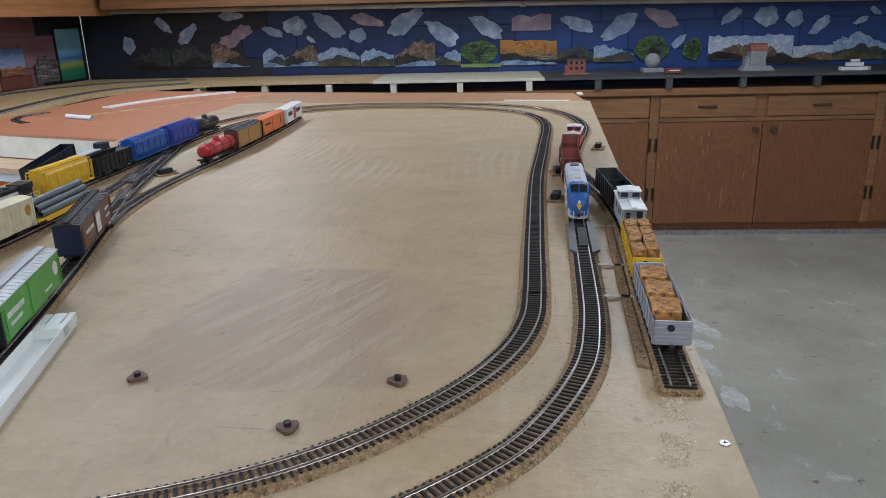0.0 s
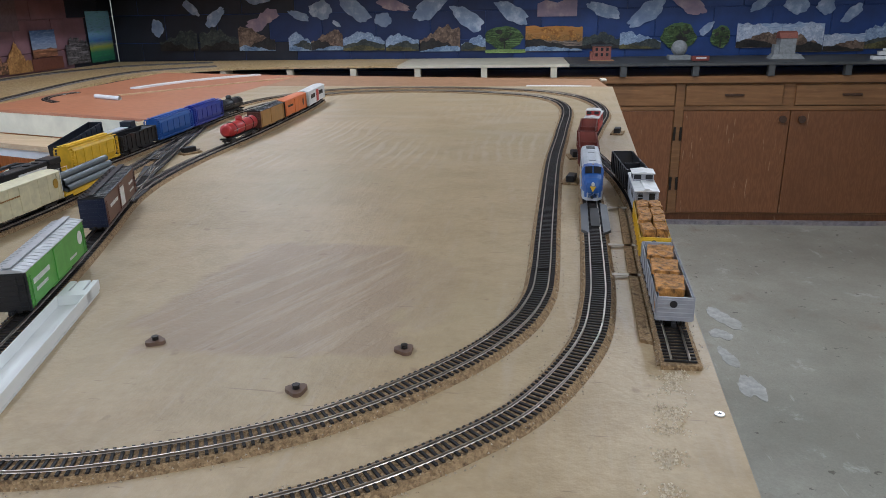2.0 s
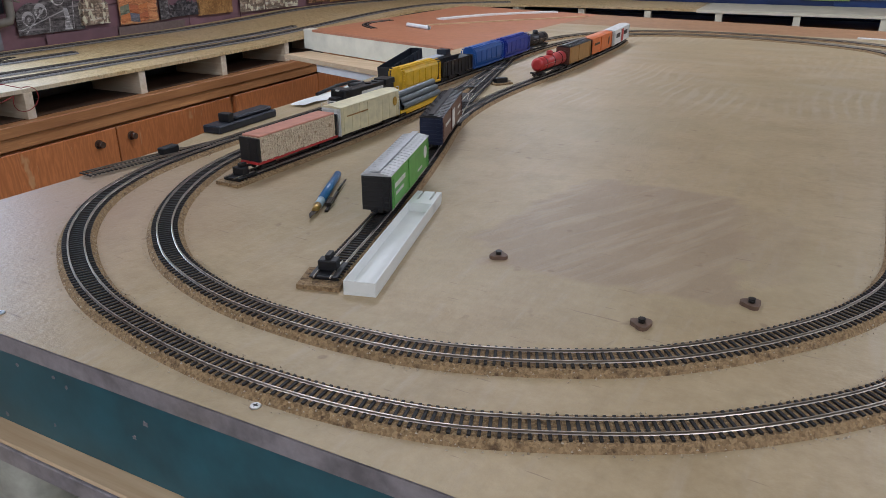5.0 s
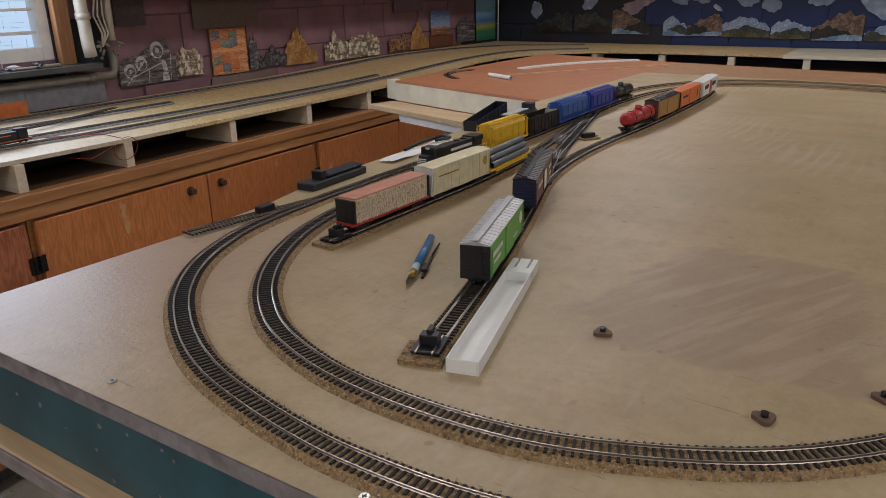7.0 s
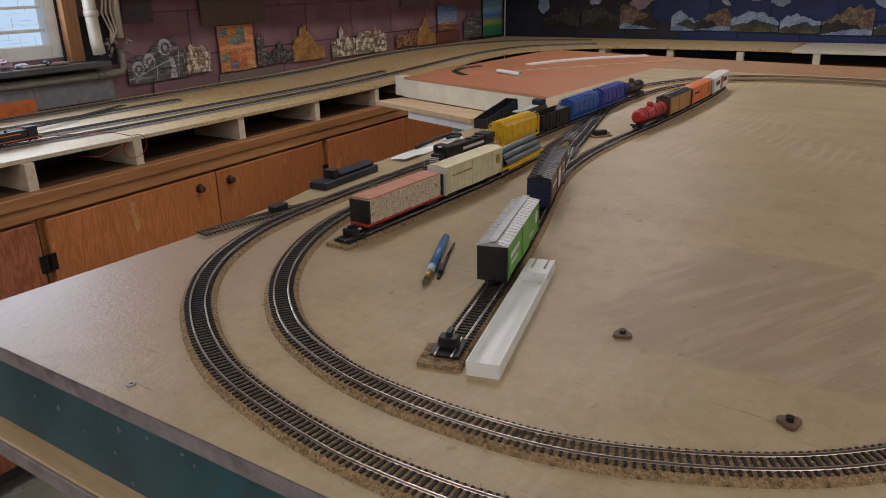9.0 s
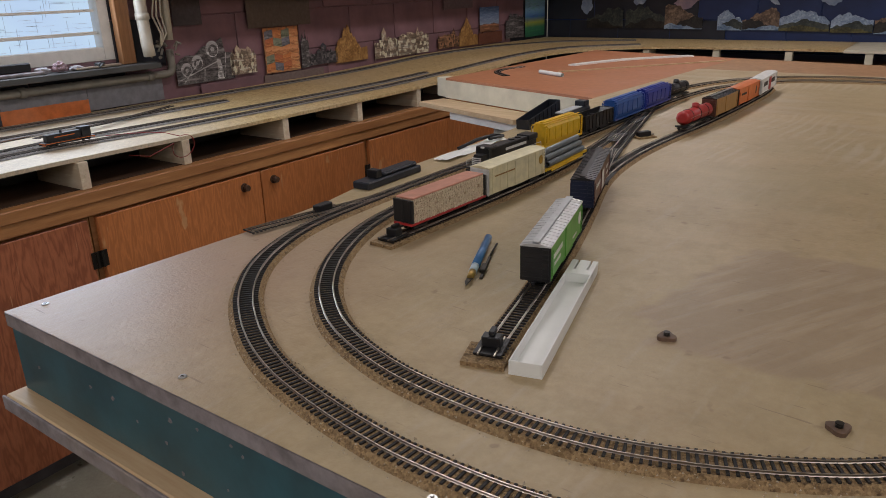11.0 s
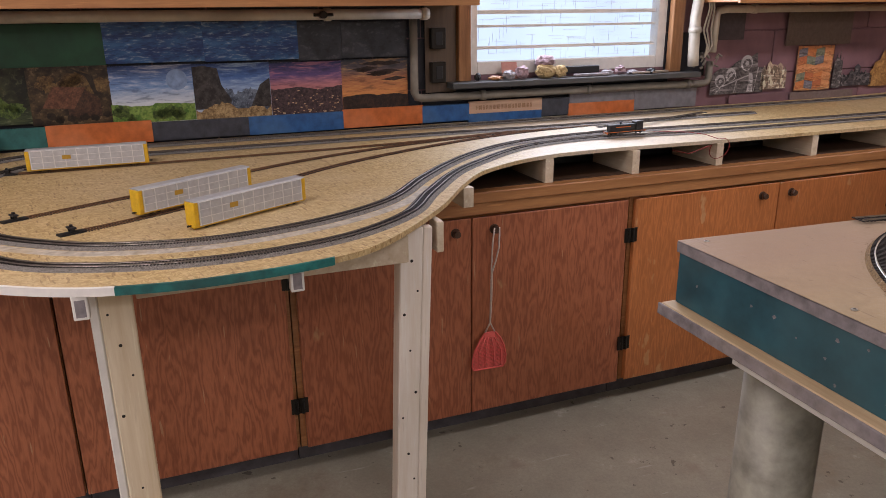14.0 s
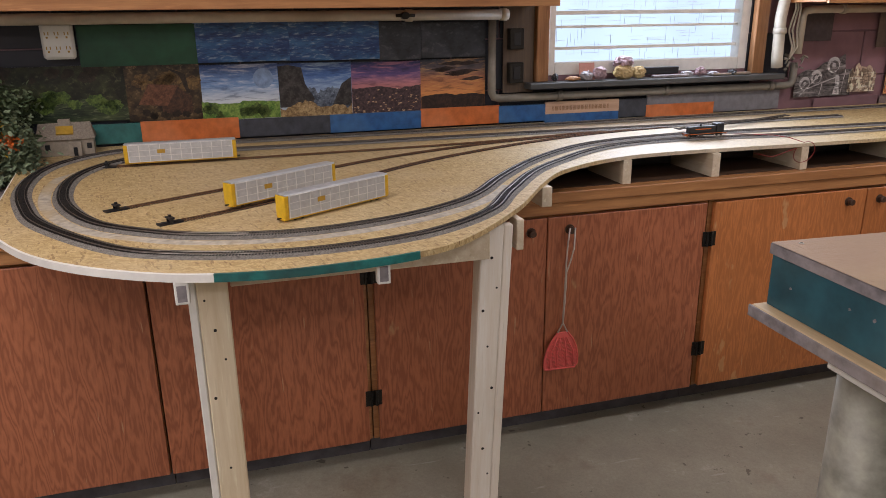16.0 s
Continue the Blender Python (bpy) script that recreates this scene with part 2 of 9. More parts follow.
def concrete_mat():
    m, nt, b = nodes_of("concrete")
    vec = nt.nodes.new("ShaderNodeTexCoord").outputs["Object"]
    big, mid, fine = noise_of(nt, vec, 1.1, 5), noise_of(nt, vec, 6, 7, 0.72), noise_of(nt, vec, 110, 5, 0.75)
    c = mixc(nt, ramp(nt, big, 0.35, 0.65), (0.295, 0.285, 0.228), (0.47, 0.455, 0.37))
    c = mixc(nt, ramp(nt, mid, 0.32, 0.7), mixc(nt, 0.45, c, (0.24, 0.21, 0.16)), c)
    c = mixc(nt, ramp(nt, mid, 0.62, 0.70), c, mixc(nt, 0.5, c, (0.64, 0.62, 0.58)))
    c = mixc(nt, ramp(nt, noise_of(nt, vec, 2.3, 5), 0.58, 0.68), c, mixc(nt, 0.6, c, (0.25, 0.19, 0.125)))
    c = mixc(nt, ramp(nt, fine, 0.3, 0.7), mixc(nt, 0.35, c, (0.14, 0.13, 0.11)), c)
    c = mixc(nt, ramp(nt, noise_of(nt, vec, 23, 3), 0.68, 0.72), c, mixc(nt, 0.7, c, (0.07, 0.055, 0.04)))
    c = mixc(nt, ramp(nt, noise_of(nt, stretch(nt, vec, (7.0, 1.0, 1.0)), 5, 3), 0.68, 0.74), c, mixc(nt, 0.35, c, (0.60, 0.58, 0.55)))
    nt.links.new(c, b.inputs["Base Color"])
    b.inputs["Roughness"].default_value = 0.5
    bump_to(nt, b, fine, 0.35, 0.002)
    return m


def ballast(name, a, b_, c_):
    m, nt, b = nodes_of(name)
    vec = nt.nodes.new("ShaderNodeTexCoord").outputs["Object"]
    v = add(nt, "TexVoronoi", Scale=420.0)
    nt.links.new(vec, v.inputs["Vector"])
    sep = nt.nodes.new("ShaderNodeSeparateColor")
    nt.links.new(v.outputs["Color"], sep.inputs[0])
    n = noise_of(nt, vec, 130, 4)
    c = mixc(nt, sep.outputs[0], a, b_)
    c = mixc(nt, ramp(nt, n, 0.55, 0.7), c, c_)
    nt.links.new(c, b.inputs["Base Color"])
    b.inputs["Roughness"].default_value = 0.95
    inv = nt.nodes.new("ShaderNodeMath")
    inv.operation = "ADD"
    nt.links.new(v.outputs["Distance"], inv.inputs[0])
    nt.links.new(n, inv.inputs[1])
    bump_to(nt, b, inv.outputs[0], 0.9, 0.002)
    return m


def scenic(name, top, low, land_a, land_b, horizon, rough_edge=0.12, bits=6.0, specks=None, far=None, blocky=0.0):
    """A printed landscape: sky, a far ridge and uneven land, each sheet with its own share of the pattern."""
    m, nt, b = nodes_of(name)
    vec = nt.nodes.new("ShaderNodeTexCoord").outputs["Generated"]
    sep = nt.nodes.new("ShaderNodeSeparateXYZ")
    nt.links.new(vec, sep.inputs[0])
    info = nt.nodes.new("ShaderNodeObjectInfo").outputs["Random"]
    ofs = nt.nodes.new("ShaderNodeMath")
    ofs.operation = "MULTIPLY"
    ofs.inputs[1].default_value = 23.0
    nt.links.new(info, ofs.inputs[0])
    comb = nt.nodes.new("ShaderNodeCombineXYZ")
    nt.links.new(ofs.outputs[0], comb.inputs[0])
    nt.links.new(ofs.outputs[0], comb.inputs[1])
    moved = nt.nodes.new("ShaderNodeVectorMath")
    moved.operation = "ADD"
    nt.links.new(vec, moved.inputs[0])
    nt.links.new(comb.outputs[0], moved.inputs[1])
    mv = moved.outputs[0]
    n = noise_of(nt, stretch(nt, mv, (1, 1, 0.4)), bits, 6, 0.65)
    n2 = noise_of(nt, stretch(nt, mv, (1, 1, 0.1)), 2.6, 3, 0.5)
    sky_c = mixc(nt, ramp(nt, sep.outputs[2], horizon, 1.0), low, top)
    wisps = noise_of(nt, stretch(nt, mv, (1.5, 1.5, 5)), 3, 5, 0.65)
    sky_c = mixc(nt, ramp(nt, wisps, 0.48, 0.68), sky_c, mixc(nt, 0.65, sky_c, tuple(min(0.8, v * 1.5 + 0.02) for v in low)))
    sky_c = mixc(nt, ramp(nt, wisps, 0.44, 0.30), sky_c, mixc(nt, 0.5, sky_c, tuple(v * 0.45 for v in top)))
    land = mixc(nt, ramp(nt, noise_of(nt, mv, bits * 2.2, 7, 0.78), 0.40, 0.60), land_a, land_b)
    band = noise_of(nt, stretch(nt, mv, (0.8, 0.8, 6)), 2.2, 4, 0.6)
    land = mixc(nt, ramp(nt, band, 0.55, 0.63), land, mixc(nt, 0.7, land, tuple(min(0.8, v * 2.0 + 0.01) for v in land_b)))
    land = mixc(nt, ramp(nt, band, 0.46, 0.38), land, mixc(nt, 0.7, land, tuple(v * 0.35 for v in land_a)))
    if blocky:
        v = add(nt, "TexVoronoi", Scale=blocky)
        v.distance = "CHEBYCHEV"
        nt.links.new(stretch(nt, mv, (1.6, 1.6, 0.8)), v.inputs["Vector"])
        vs = nt.nodes.new("ShaderNodeSeparateColor")
        nt.links.new(v.outputs["Color"], vs.inputs[0])
        land = mixc(nt, ramp(nt, vs.outputs[0], 0.45, 0.55), land, mixc(nt, 0.65, land, tuple(q * 0.3 for q in land_a)))
        land = mixc(nt, ramp(nt, vs.outputs[1], 0.72, 0.78), land, mixc(nt, 0.7, land, tuple(min(0.8, q * 1.7) for q in land_b)))
    if specks:
        land = mixc(nt, ramp(nt, noise_of(nt, vec, 55, 2), 0.6, 0.66), land, specks)

    def below(wave, swing, level):
        h = nt.nodes.new("ShaderNodeMath")
        h.operation = "MULTIPLY_ADD"
        nt.links.new(wave, h.inputs[0])
        h.inputs[1].default_value, h.inputs[2].default_value = swing * 2, level - swing
        lt = nt.nodes.new("ShaderNodeMath")
        lt.operation = "LESS_THAN"
        nt.links.new(sep.outputs[2], lt.inputs[0])
        nt.links.new(h.outputs[0], lt.inputs[1])
        return lt.outputs[0]

    if far:
        rock = mixc(nt, ramp(nt, noise_of(nt, stretch(nt, mv, (2.5, 2.5, 1)), bits * 1.4, 6, 0.7), 0.42, 0.6), tuple(v * 0.45 for v in far), far)
        sky_c = mixc(nt, below(n2, 0.45, horizon + 0.2), sky_c, rock)
    nt.links.new(mixc(nt, below(n, rough_edge, horizon), sky_c, land), b.inputs["Base Color"])
    b.inputs["Roughness"].default_value = 0.35
    return m


def cloud_mat(name, lit, mid_c, shade):
    """A cloud cut from a calendar page: grey blue folds, paler along the cut edge's side."""
    m, nt, b = nodes_of(name)
    vec = nt.nodes.new("ShaderNodeTexCoord").outputs["Object"]
    info = nt.nodes.new("ShaderNodeObjectInfo").outputs["Random"]
    ofs = nt.nodes.new("ShaderNodeMath")
    ofs.operation = "MULTIPLY"
    ofs.inputs[1].default_value = 31.0
    nt.links.new(info, ofs.inputs[0])
    comb = nt.nodes.new("ShaderNodeCombineXYZ")
    nt.links.new(ofs.outputs[0], comb.inputs[1])
    moved = nt.nodes.new("ShaderNodeVectorMath")
    moved.operation = "ADD"
    nt.links.new(vec, moved.inputs[0])
    nt.links.new(comb.outputs[0], moved.inputs[1])
    big, small = noise_of(nt, moved.outputs[0], 13, 5, 0.6), noise_of(nt, moved.outputs[0], 45, 5, 0.7)
    c = mixc(nt, ramp(nt, big, 0.36, 0.62), shade, mid_c)
    c = mixc(nt, ramp(nt, big, 0.52, 0.70), c, lit)
    c = mixc(nt, ramp(nt, small, 0.42, 0.66), mixc(nt, 0.35, c, shade), c)
    c = mixc(nt, info, c, mixc(nt, 0.45, c, shade))
    nt.links.new(c, b.inputs["Base Color"])
    b.inputs["Roughness"].default_value = 0.4
    return m


def glow(name, col, strength):
    m, nt, b = nodes_of(name)
    vec = nt.nodes.new("ShaderNodeTexCoord").outputs["Object"]
    n = noise_of(nt, vec, 2.5, 3)
    c = mixc(nt, ramp(nt, n, 0.3, 0.7), col, tuple(min(1, v * 1.12) for v in col))
    b.inputs["Base Color"].default_value = (0, 0, 0, 1)
    nt.links.new(c, b.inputs["Emission Color"])
    b.inputs["Emission Strength"].default_value = strength
    return m


TABLE, CONCRETE, OSB = table_mat(), concrete_mat(), osb_mat()
CORK = ballast("cork roadbed", (0.22, 0.140, 0.066), (0.40, 0.275, 0.140), (0.10, 0.060, 0.030))
GRAVEL = ballast("loose ballast", (0.38, 0.31, 0.22), (0.58, 0.50, 0.38), (0.22, 0.16, 0.10))
GREYBED = ballast("grey roadbed", (0.13, 0.118, 0.105), (0.26, 0.24, 0.215), (0.08, 0.07, 0.062))
TIE = plain("black plastic ties", (0.013, 0.010, 0.009), 0.65, spread=0.3)
STEEL = plain("nickel silver rail", (0.46, 0.41, 0.35), 0.40, 1.0, 0.2, 120)
RUSTRAIL = plain("rusty brown rail", (0.26, 0.135, 0.075), 0.45, 0.6, 0.3, 120)
BROWNRAIL = plain("blackened rail", (0.24, 0.21, 0.185), 0.42, 0.8, 0.2, 120)
DOORWOOD = wood("red brown plywood door", (0.45, 0.155, 0.072), (0.21, 0.06, 0.027), "z", 0.40, 46, 0.4, (0.36, 0.12, 0.045), 0.2, True)
AMBERDOOR = wood("amber stained plywood door", (0.54, 0.195, 0.062), (0.29, 0.092, 0.027), "z", 0.36, 46, 0.4, (0.36, 0.13, 0.042), 0.25, True, 0.635, 0.32)
FRAMEWOOD = wood("varnished fir", (0.54, 0.265, 0.10), (0.33, 0.14, 0.05), "y", 0.42, 45, 0.4)
BACKDOOR = wood("walnut stained door", (0.235, 0.098, 0.038), (0.125, 0.048, 0.018), "z", 0.38, 40, 0.5, (0.14, 0.055, 0.02), 0.4, True, 0.76, 0.35)
BACKFRAME = wood("amber stained fir", (0.31, 0.160, 0.062), (0.19, 0.088, 0.032), "x", 0.4, 45, 0.3, (0.035, 0.022, 0.012))
FRAMEWOODZ = wood("varnished fir upright", (0.36, 0.175, 0.07), (0.20, 0.085, 0.03), "z", 0.42, 45, 0.4)
PALEWOOD = wood("new pine", (0.72, 0.62, 0.46), (0.58, 0.46, 0.30), "z", 0.55, 40, 0.3, (0.6, 0.46, 0.28), 0.15)
PALEWOODX = wood("new pine plank", (0.62, 0.47, 0.29), (0.46, 0.31, 0.17), "x", 0.55, 40, 0.35, (0.5, 0.36, 0.2), 0.15)
PALEWOODY = wood("new pine rib", (0.68, 0.59, 0.46), (0.56, 0.45, 0.31), "x", 0.55, 40, 0.2, (0.5, 0.38, 0.24), 0.15)
ORANGEBOARD = plain("orange hardboard", (0.40, 0.16, 0.075), 0.5, 0, 0.15, 40, 0.2, (0.5, 0.25, 0.13))
TANBOARD = plain("brown hardboard", (0.36, 0.20, 0.10), 0.5, 0, 0.2, 40, 0.2)
GREENPAINT = plain("dark teal paint", (0.020, 0.092, 0.122), 0.36, 0, 0.4, 14, 0.4, (0.085, 0.15, 0.155), 0.6)
PLINTH = plain("scuffed grey plinth", (0.11, 0.105, 0.115), 0.6, 0, 0.35, 20, 0.3)
KNOBWOOD = plain("worn dark knob", (0.075, 0.04, 0.025), 0.35, 0, 0.4, 90)
TEALRIM = plain("rubbed teal paint", (0.012, 0.17, 0.16), 0.4, 0, 0.5, 40, 0.3, (0.02, 0.05, 0.05), 0.8)
GREYEDGE = plain("worn grey edge", (0.24, 0.215, 0.225), 0.6, 0, 0.45, 40, 0.4, (0.40, 0.33, 0.26), 0.5)
CREAM = plain("cream painted wood", (0.66, 0.61, 0.47), 0.5, 0, 0.15, 15, 0.2, (0.5, 0.44, 0.32))
WHITEPAINT = plain("white paint", (0.76, 0.74, 0.70), 0.5, 0, 0.12, 20, 0.2, (0.55, 0.52, 0.47), 0.4)
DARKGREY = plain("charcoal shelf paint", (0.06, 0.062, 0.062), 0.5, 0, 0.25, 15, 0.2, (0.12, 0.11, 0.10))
PURPLE = plain("purple brown block paint", (0.235, 0.130, 0.148), 0.38, 0, 0.35, 5, 0.4, (0.13, 0.08, 0.095), 0.5, 0.2)
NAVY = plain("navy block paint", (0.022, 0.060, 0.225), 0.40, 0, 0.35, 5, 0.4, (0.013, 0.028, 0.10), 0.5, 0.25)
DARKNAVY = plain("blackish navy blocks", (0.013, 0.032, 0.125), 0.42, 0, 0.35, 5, 0.4, (0.012, 0.016, 0.045), 0.5, 0.25)
BLACKWALL = plain("near black blocks", (0.020, 0.023, 0.036), 0.5, 0, 0.3, 6, 0.4)
CEILING = plain("ceiling paint", (0.72, 0.70, 0.66), 0.8)
PLASTER = plain("pale wall paint", (0.5, 0.46, 0.40), 0.8)
BLACK = plain("black plastic", (0.009, 0.009, 0.011), 0.5, 0, 0.3, 90)
IRON = plain("dark hardware", (0.03, 0.026, 0.022), 0.4, 0.6)
PIPE = plain("painted conduit", (0.58, 0.53, 0.44), 0.45, 0, 0.2, 14, 0.2, (0.25, 0.2, 0.15), 0.5)
GREYPIPE = plain("grimy conduit", (0.21, 0.19, 0.155), 0.5, 0, 0.3, 14, 0.2)
PAPERWHITE = plain("white plastic", (0.80, 0.81, 0.78), 0.35, 0, 0.06, 20, 0.05, (0.6, 0.62, 0.6), 0.3)


# ---- helpers for building ----
def add_box(bm, x0, x1, y0, y1, z0, z1, m=None):
    vs = [bm.verts.new((x, y, z)) for x in (x0, x1) for y in (y0, y1) for z in (z0, z1)]
    for f in ((0, 1, 3, 2), (4, 6, 7, 5), (0, 4, 5, 1), (2, 3, 7, 6), (0, 2, 6, 4), (1, 5, 7, 3)):
        bm.faces.new([vs[i] for i in f])
    if m is not None:
        bmesh.ops.transform(bm, matrix=m, verts=vs)
    return vs


def boxes(*specs, bevel=0.0):
    bm = bmesh.new()
    for s in specs:
        add_box(bm, *s)
    if bevel:
        bmesh.ops.bevel(bm, geom=bm.edges[:], offset=bevel, segments=1, affect="EDGES", clamp_overlap=True)
    return bm


def add_cyl(bm, a, b, r, n=12, r2=None, caps=True):
    a, b = Vector(a), Vector(b)
    r2 = r if r2 is None else r2
    rot = (b - a).to_track_quat("Z", "Y")
    rings = []
    for c, rr in ((a, r), (b, r2)):
        rings.append([bm.verts.new(c + rot @ Vector((rr * math.cos(6.28319 * k / n), rr * math.sin(6.28319 * k / n), 0))) for k in range(n)])
    for k in range(n):
        f = bm.faces.new((rings[0][k], rings[0][(k + 1) % n], rings[1][(k + 1) % n], rings[1][k]))
        f.smooth = n > 8
    if caps:
        bm.faces.new(rings[0][::-1])
        bm.faces.new(rings[1])


def cyls(*specs, n=12):
    bm = bmesh.new()
    for a, b, r in specs:
        add_cyl(bm, a, b, r, n)
    return bm


def tube(points, r, n=8):
    """A round pipe or wire through points, with mitred joints."""
    bm = bmesh.new()
    pts = [Vector(p) for p in points]
    rings = []
    for i, p in enumerate(pts):
        d = (pts[min(i + 1, len(pts) - 1)] - pts[max(i - 1, 0)]).normalized()
        rot = d.to_track_quat("Z", "Y")
        rings.append([bm.verts.new(p + rot @ Vector((r * math.cos(6.28319 * k / n), r * math.sin(6.28319 * k / n), 0))) for k in range(n)])
    for a, b in zip(rings, rings[1:]):
        ds = [sum((a[k].co - b[(k + s) % n].co).length for k in range(n)) for s in range(n)]
        s = ds.index(min(ds))
        for k in range(n):
            f = bm.faces.new((a[k], a[(k + 1) % n], b[(k + 1 + s) % n], b[(k + s) % n]))
            f.smooth = True
    bm.faces.new(rings[0][::-1])
    bm.faces.new(rings[-1])
    return bm


def prism(poly, z0, z1, bm=None, top=None):
    """A flat outline raised from z0 to z1; top moves the upper points."""
    bm = bm or bmesh.new()
    lo = [bm.verts.new((x, y, z0)) for x, y in poly]
    hi = [bm.verts.new((x, y, z1)) for x, y in (top or poly)]
    bm.faces.new(lo[::-1])
    bm.faces.new(hi)
    for k in range(len(poly)):
        j = (k + 1) % len(poly)
        bm.faces.new((lo[k], lo[j], hi[j], hi[k]))
    bmesh.ops.recalc_face_normals(bm, faces=bm.faces[:])
    return bm


def extruded(profile, x0, x1):
    """A profile in y and z, drawn along x."""
    bm = bmesh.new()
    a = [bm.verts.new((x0, y, z)) for y, z in profile]
    b = [bm.verts.new((x1, y, z)) for y, z in profile]
    bm.faces.new(a)
    bm.faces.new(b[::-1])
    for k in range(len(profile)):
        j = (k + 1) % len(profile)
        bm.faces.new((a[j], a[k], b[k], b[j]))
    bmesh.ops.recalc_face_normals(bm, faces=bm.faces[:])
    return bm


def data_of(name, bm, material):
    me = bpy.data.meshes.new(name)
    bmesh.ops.recalc_face_normals(bm, faces=bm.faces[:])
    bm.to_mesh(me)
    bm.free()
    me.materials.append(material)
    return me


def part(name, bm, material, parent, label="", m=None):
    ob = new(name, data_of(name, bm, material))
    ob.parent = parent
    if m is not None:
        ob.matrix_basis = m
    return tagged(ob, label)


def thing(name, m, label, category, group="", kind=""):
    ob = new(name)
    ob.empty_display_size = 0.02
    ob.matrix_world = m
    return tagged(ob, label, category, group, kind)


def solo(name, bm, material, m, label, category, group="", kind=""):
    ob = new(name, data_of(name, bm, material))
    ob.matrix_world = m
    return tagged(ob, label, category, group, kind)


def smooth_line(pts, step, closed=False):
    """A Catmull-Rom curve through plan points, cut into equal steps."""
    P = [np.array(p, float) for p in pts]
    n = len(P)
    fine = []
    for i in range(n if closed else n - 1):
        get = (lambda k: P[k % n]) if closed else (lambda k: P[min(max(k, 0), n - 1)])
        p0, p1, p2, p3 = get(i - 1), get(i), get(i + 1), get(i + 2)
        for s in np.linspace(0, 1, 24, endpoint=False):
            fine.append(0.5 * (2 * p1 + (p2 - p0) * s + (2 * p0 - 5 * p1 + 4 * p2 - p3) * s**2 + (3 * p1 - p0 - 3 * p2 + p3) * s**3))
    fine.append(P[0] if closed else P[-1])
    fine = np.array(fine)
    d = np.r_[0, np.cumsum(np.linalg.norm(np.diff(fine, axis=0), axis=1))]
    s = np.linspace(0, d[-1], max(2, int(round(d[-1] / step)) + 1))
    return np.stack([np.interp(s, d, fine[:, k]) for k in range(fine.shape[1])], 1)


# ---- the room ----
def wall_with_blocks(name, m, length, z0, z1, material_of, label, joint, opening=None):
    """A block wall along local x, its face at y = 0 looking to -y; blocks stand proud of the joints."""
    w = thing(name, m, label, "wall", kind="structure")
    bm = bmesh.new()
    if opening:
        a, b, c, d = opening
        for s in ((0, a, 0.008, 0.16, z0, z1), (b, length, 0.008, 0.16, z0, z1), (a, b, 0.008, 0.16, z0, c), (a, b, 0.008, 0.16, d, z1)):
            add_box(bm, *s)
    else:
        add_box(bm, 0, length, 0.008, 0.16, z0, z1)
    part("mortar", bm, joint, w)
    cache = {}
    row, z = 0, z0
    while z < z1 - 0.02:
        h = min(0.2, z1 - z)
        x = -0.2 * (row % 2)
        while x < length - 0.02:
            a0, b0 = max(x, 0) + 0.0025, min(x + 0.4, length) - 0.0025
            x += 0.4
            spans = [(a0, b0)]
            if opening and z + h > opening[2] and z < opening[3]:
                spans = [(u, v) for u, v in ((a0, min(b0, opening[0])), (max(a0, opening[1]), b0)) if v - u > 0.02]
            for u, v in spans:
                mat = material_of((u + v) / 2, z)
                key = (round(v - u, 3), round(h, 3), mat.name)
                if key not in cache:
                    cache[key] = data_of("block", boxes((0, v - u, 0, 0.012, 0.0025, h - 0.0025), bevel=0.002), mat)
                ob = new("block", cache[key])
                ob.parent = w
                ob.matrix_basis = pose(u, random.uniform(0, 0.002), z)
        z += 0.2
        row += 1
    return w


solo("floor", boxes((-0.8, 6.4, -3.2, 5.7, FLOOR - 0.2, FLOOR)), CONCRETE, ROOM, "grey stained concrete garage floor", "floor", kind="structure")
solo("ceiling", boxes((-0.8, 6.4, -3.2, 5.7, 2.75, 2.85)), CEILING, ROOM, "plain pale painted ceiling", "ceiling", kind="structure")
solo("wall_right", boxes((6.2, 6.35, -3.2, 5.7, FLOOR, 2.75)), PLASTER, ROOM, "plain pale painted wall", "wall", kind="structure")
solo("wall_front", boxes((-0.8, 6.2, -3.2, -3.05, FLOOR, 2.75)), PLASTER, ROOM, "plain pale painted wall", "wall", kind="structure")
# left wall: local x runs along -q so that its face looks into the room
WIN = (0.70, 1.67, 1.31, 1.98)    # window opening: q from, q to, z from, z to
L0 = 5.5
wall_with_blocks("wall_left", ROOM @ pose(-0.64, L0, 0, 0, 0, -90) @ Matrix.Diagonal((1, -1, 1, 1)) @ pose(0, 0, 0), 8.5, FLOOR, 2.66,
                 lambda x, z: PURPLE if x < L0 - 1.9 and x > 0.5 else BLACKWALL, "painted block wall, purple brown past the window", PURPLE, (L0 - WIN[1], L0 - WIN[0], WIN[2], WIN[3]))
# back wall blocks turn darker in two steps towards the left corner
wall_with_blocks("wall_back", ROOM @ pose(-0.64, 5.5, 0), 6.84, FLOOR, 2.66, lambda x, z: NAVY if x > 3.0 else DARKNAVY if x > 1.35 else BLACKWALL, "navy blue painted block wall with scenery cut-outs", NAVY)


# ---- left cabinets, room frame ----
def knob(parent, x, y, z, label="dark round knob"):
    bm = bmesh.new()
    add_cyl(bm, (x, y, z), (x + 0.012, y, z), 0.008, 10)
    add_cyl(bm, (x + 0.012, y, z), (x + 0.024, y, z), 0.0135, 14, 0.0115)
    add_cyl(bm, (x, y, z), (x + 0.003, y, z), 0.017, 14)
    part("knob", bm, KNOBWOOD, parent, label)


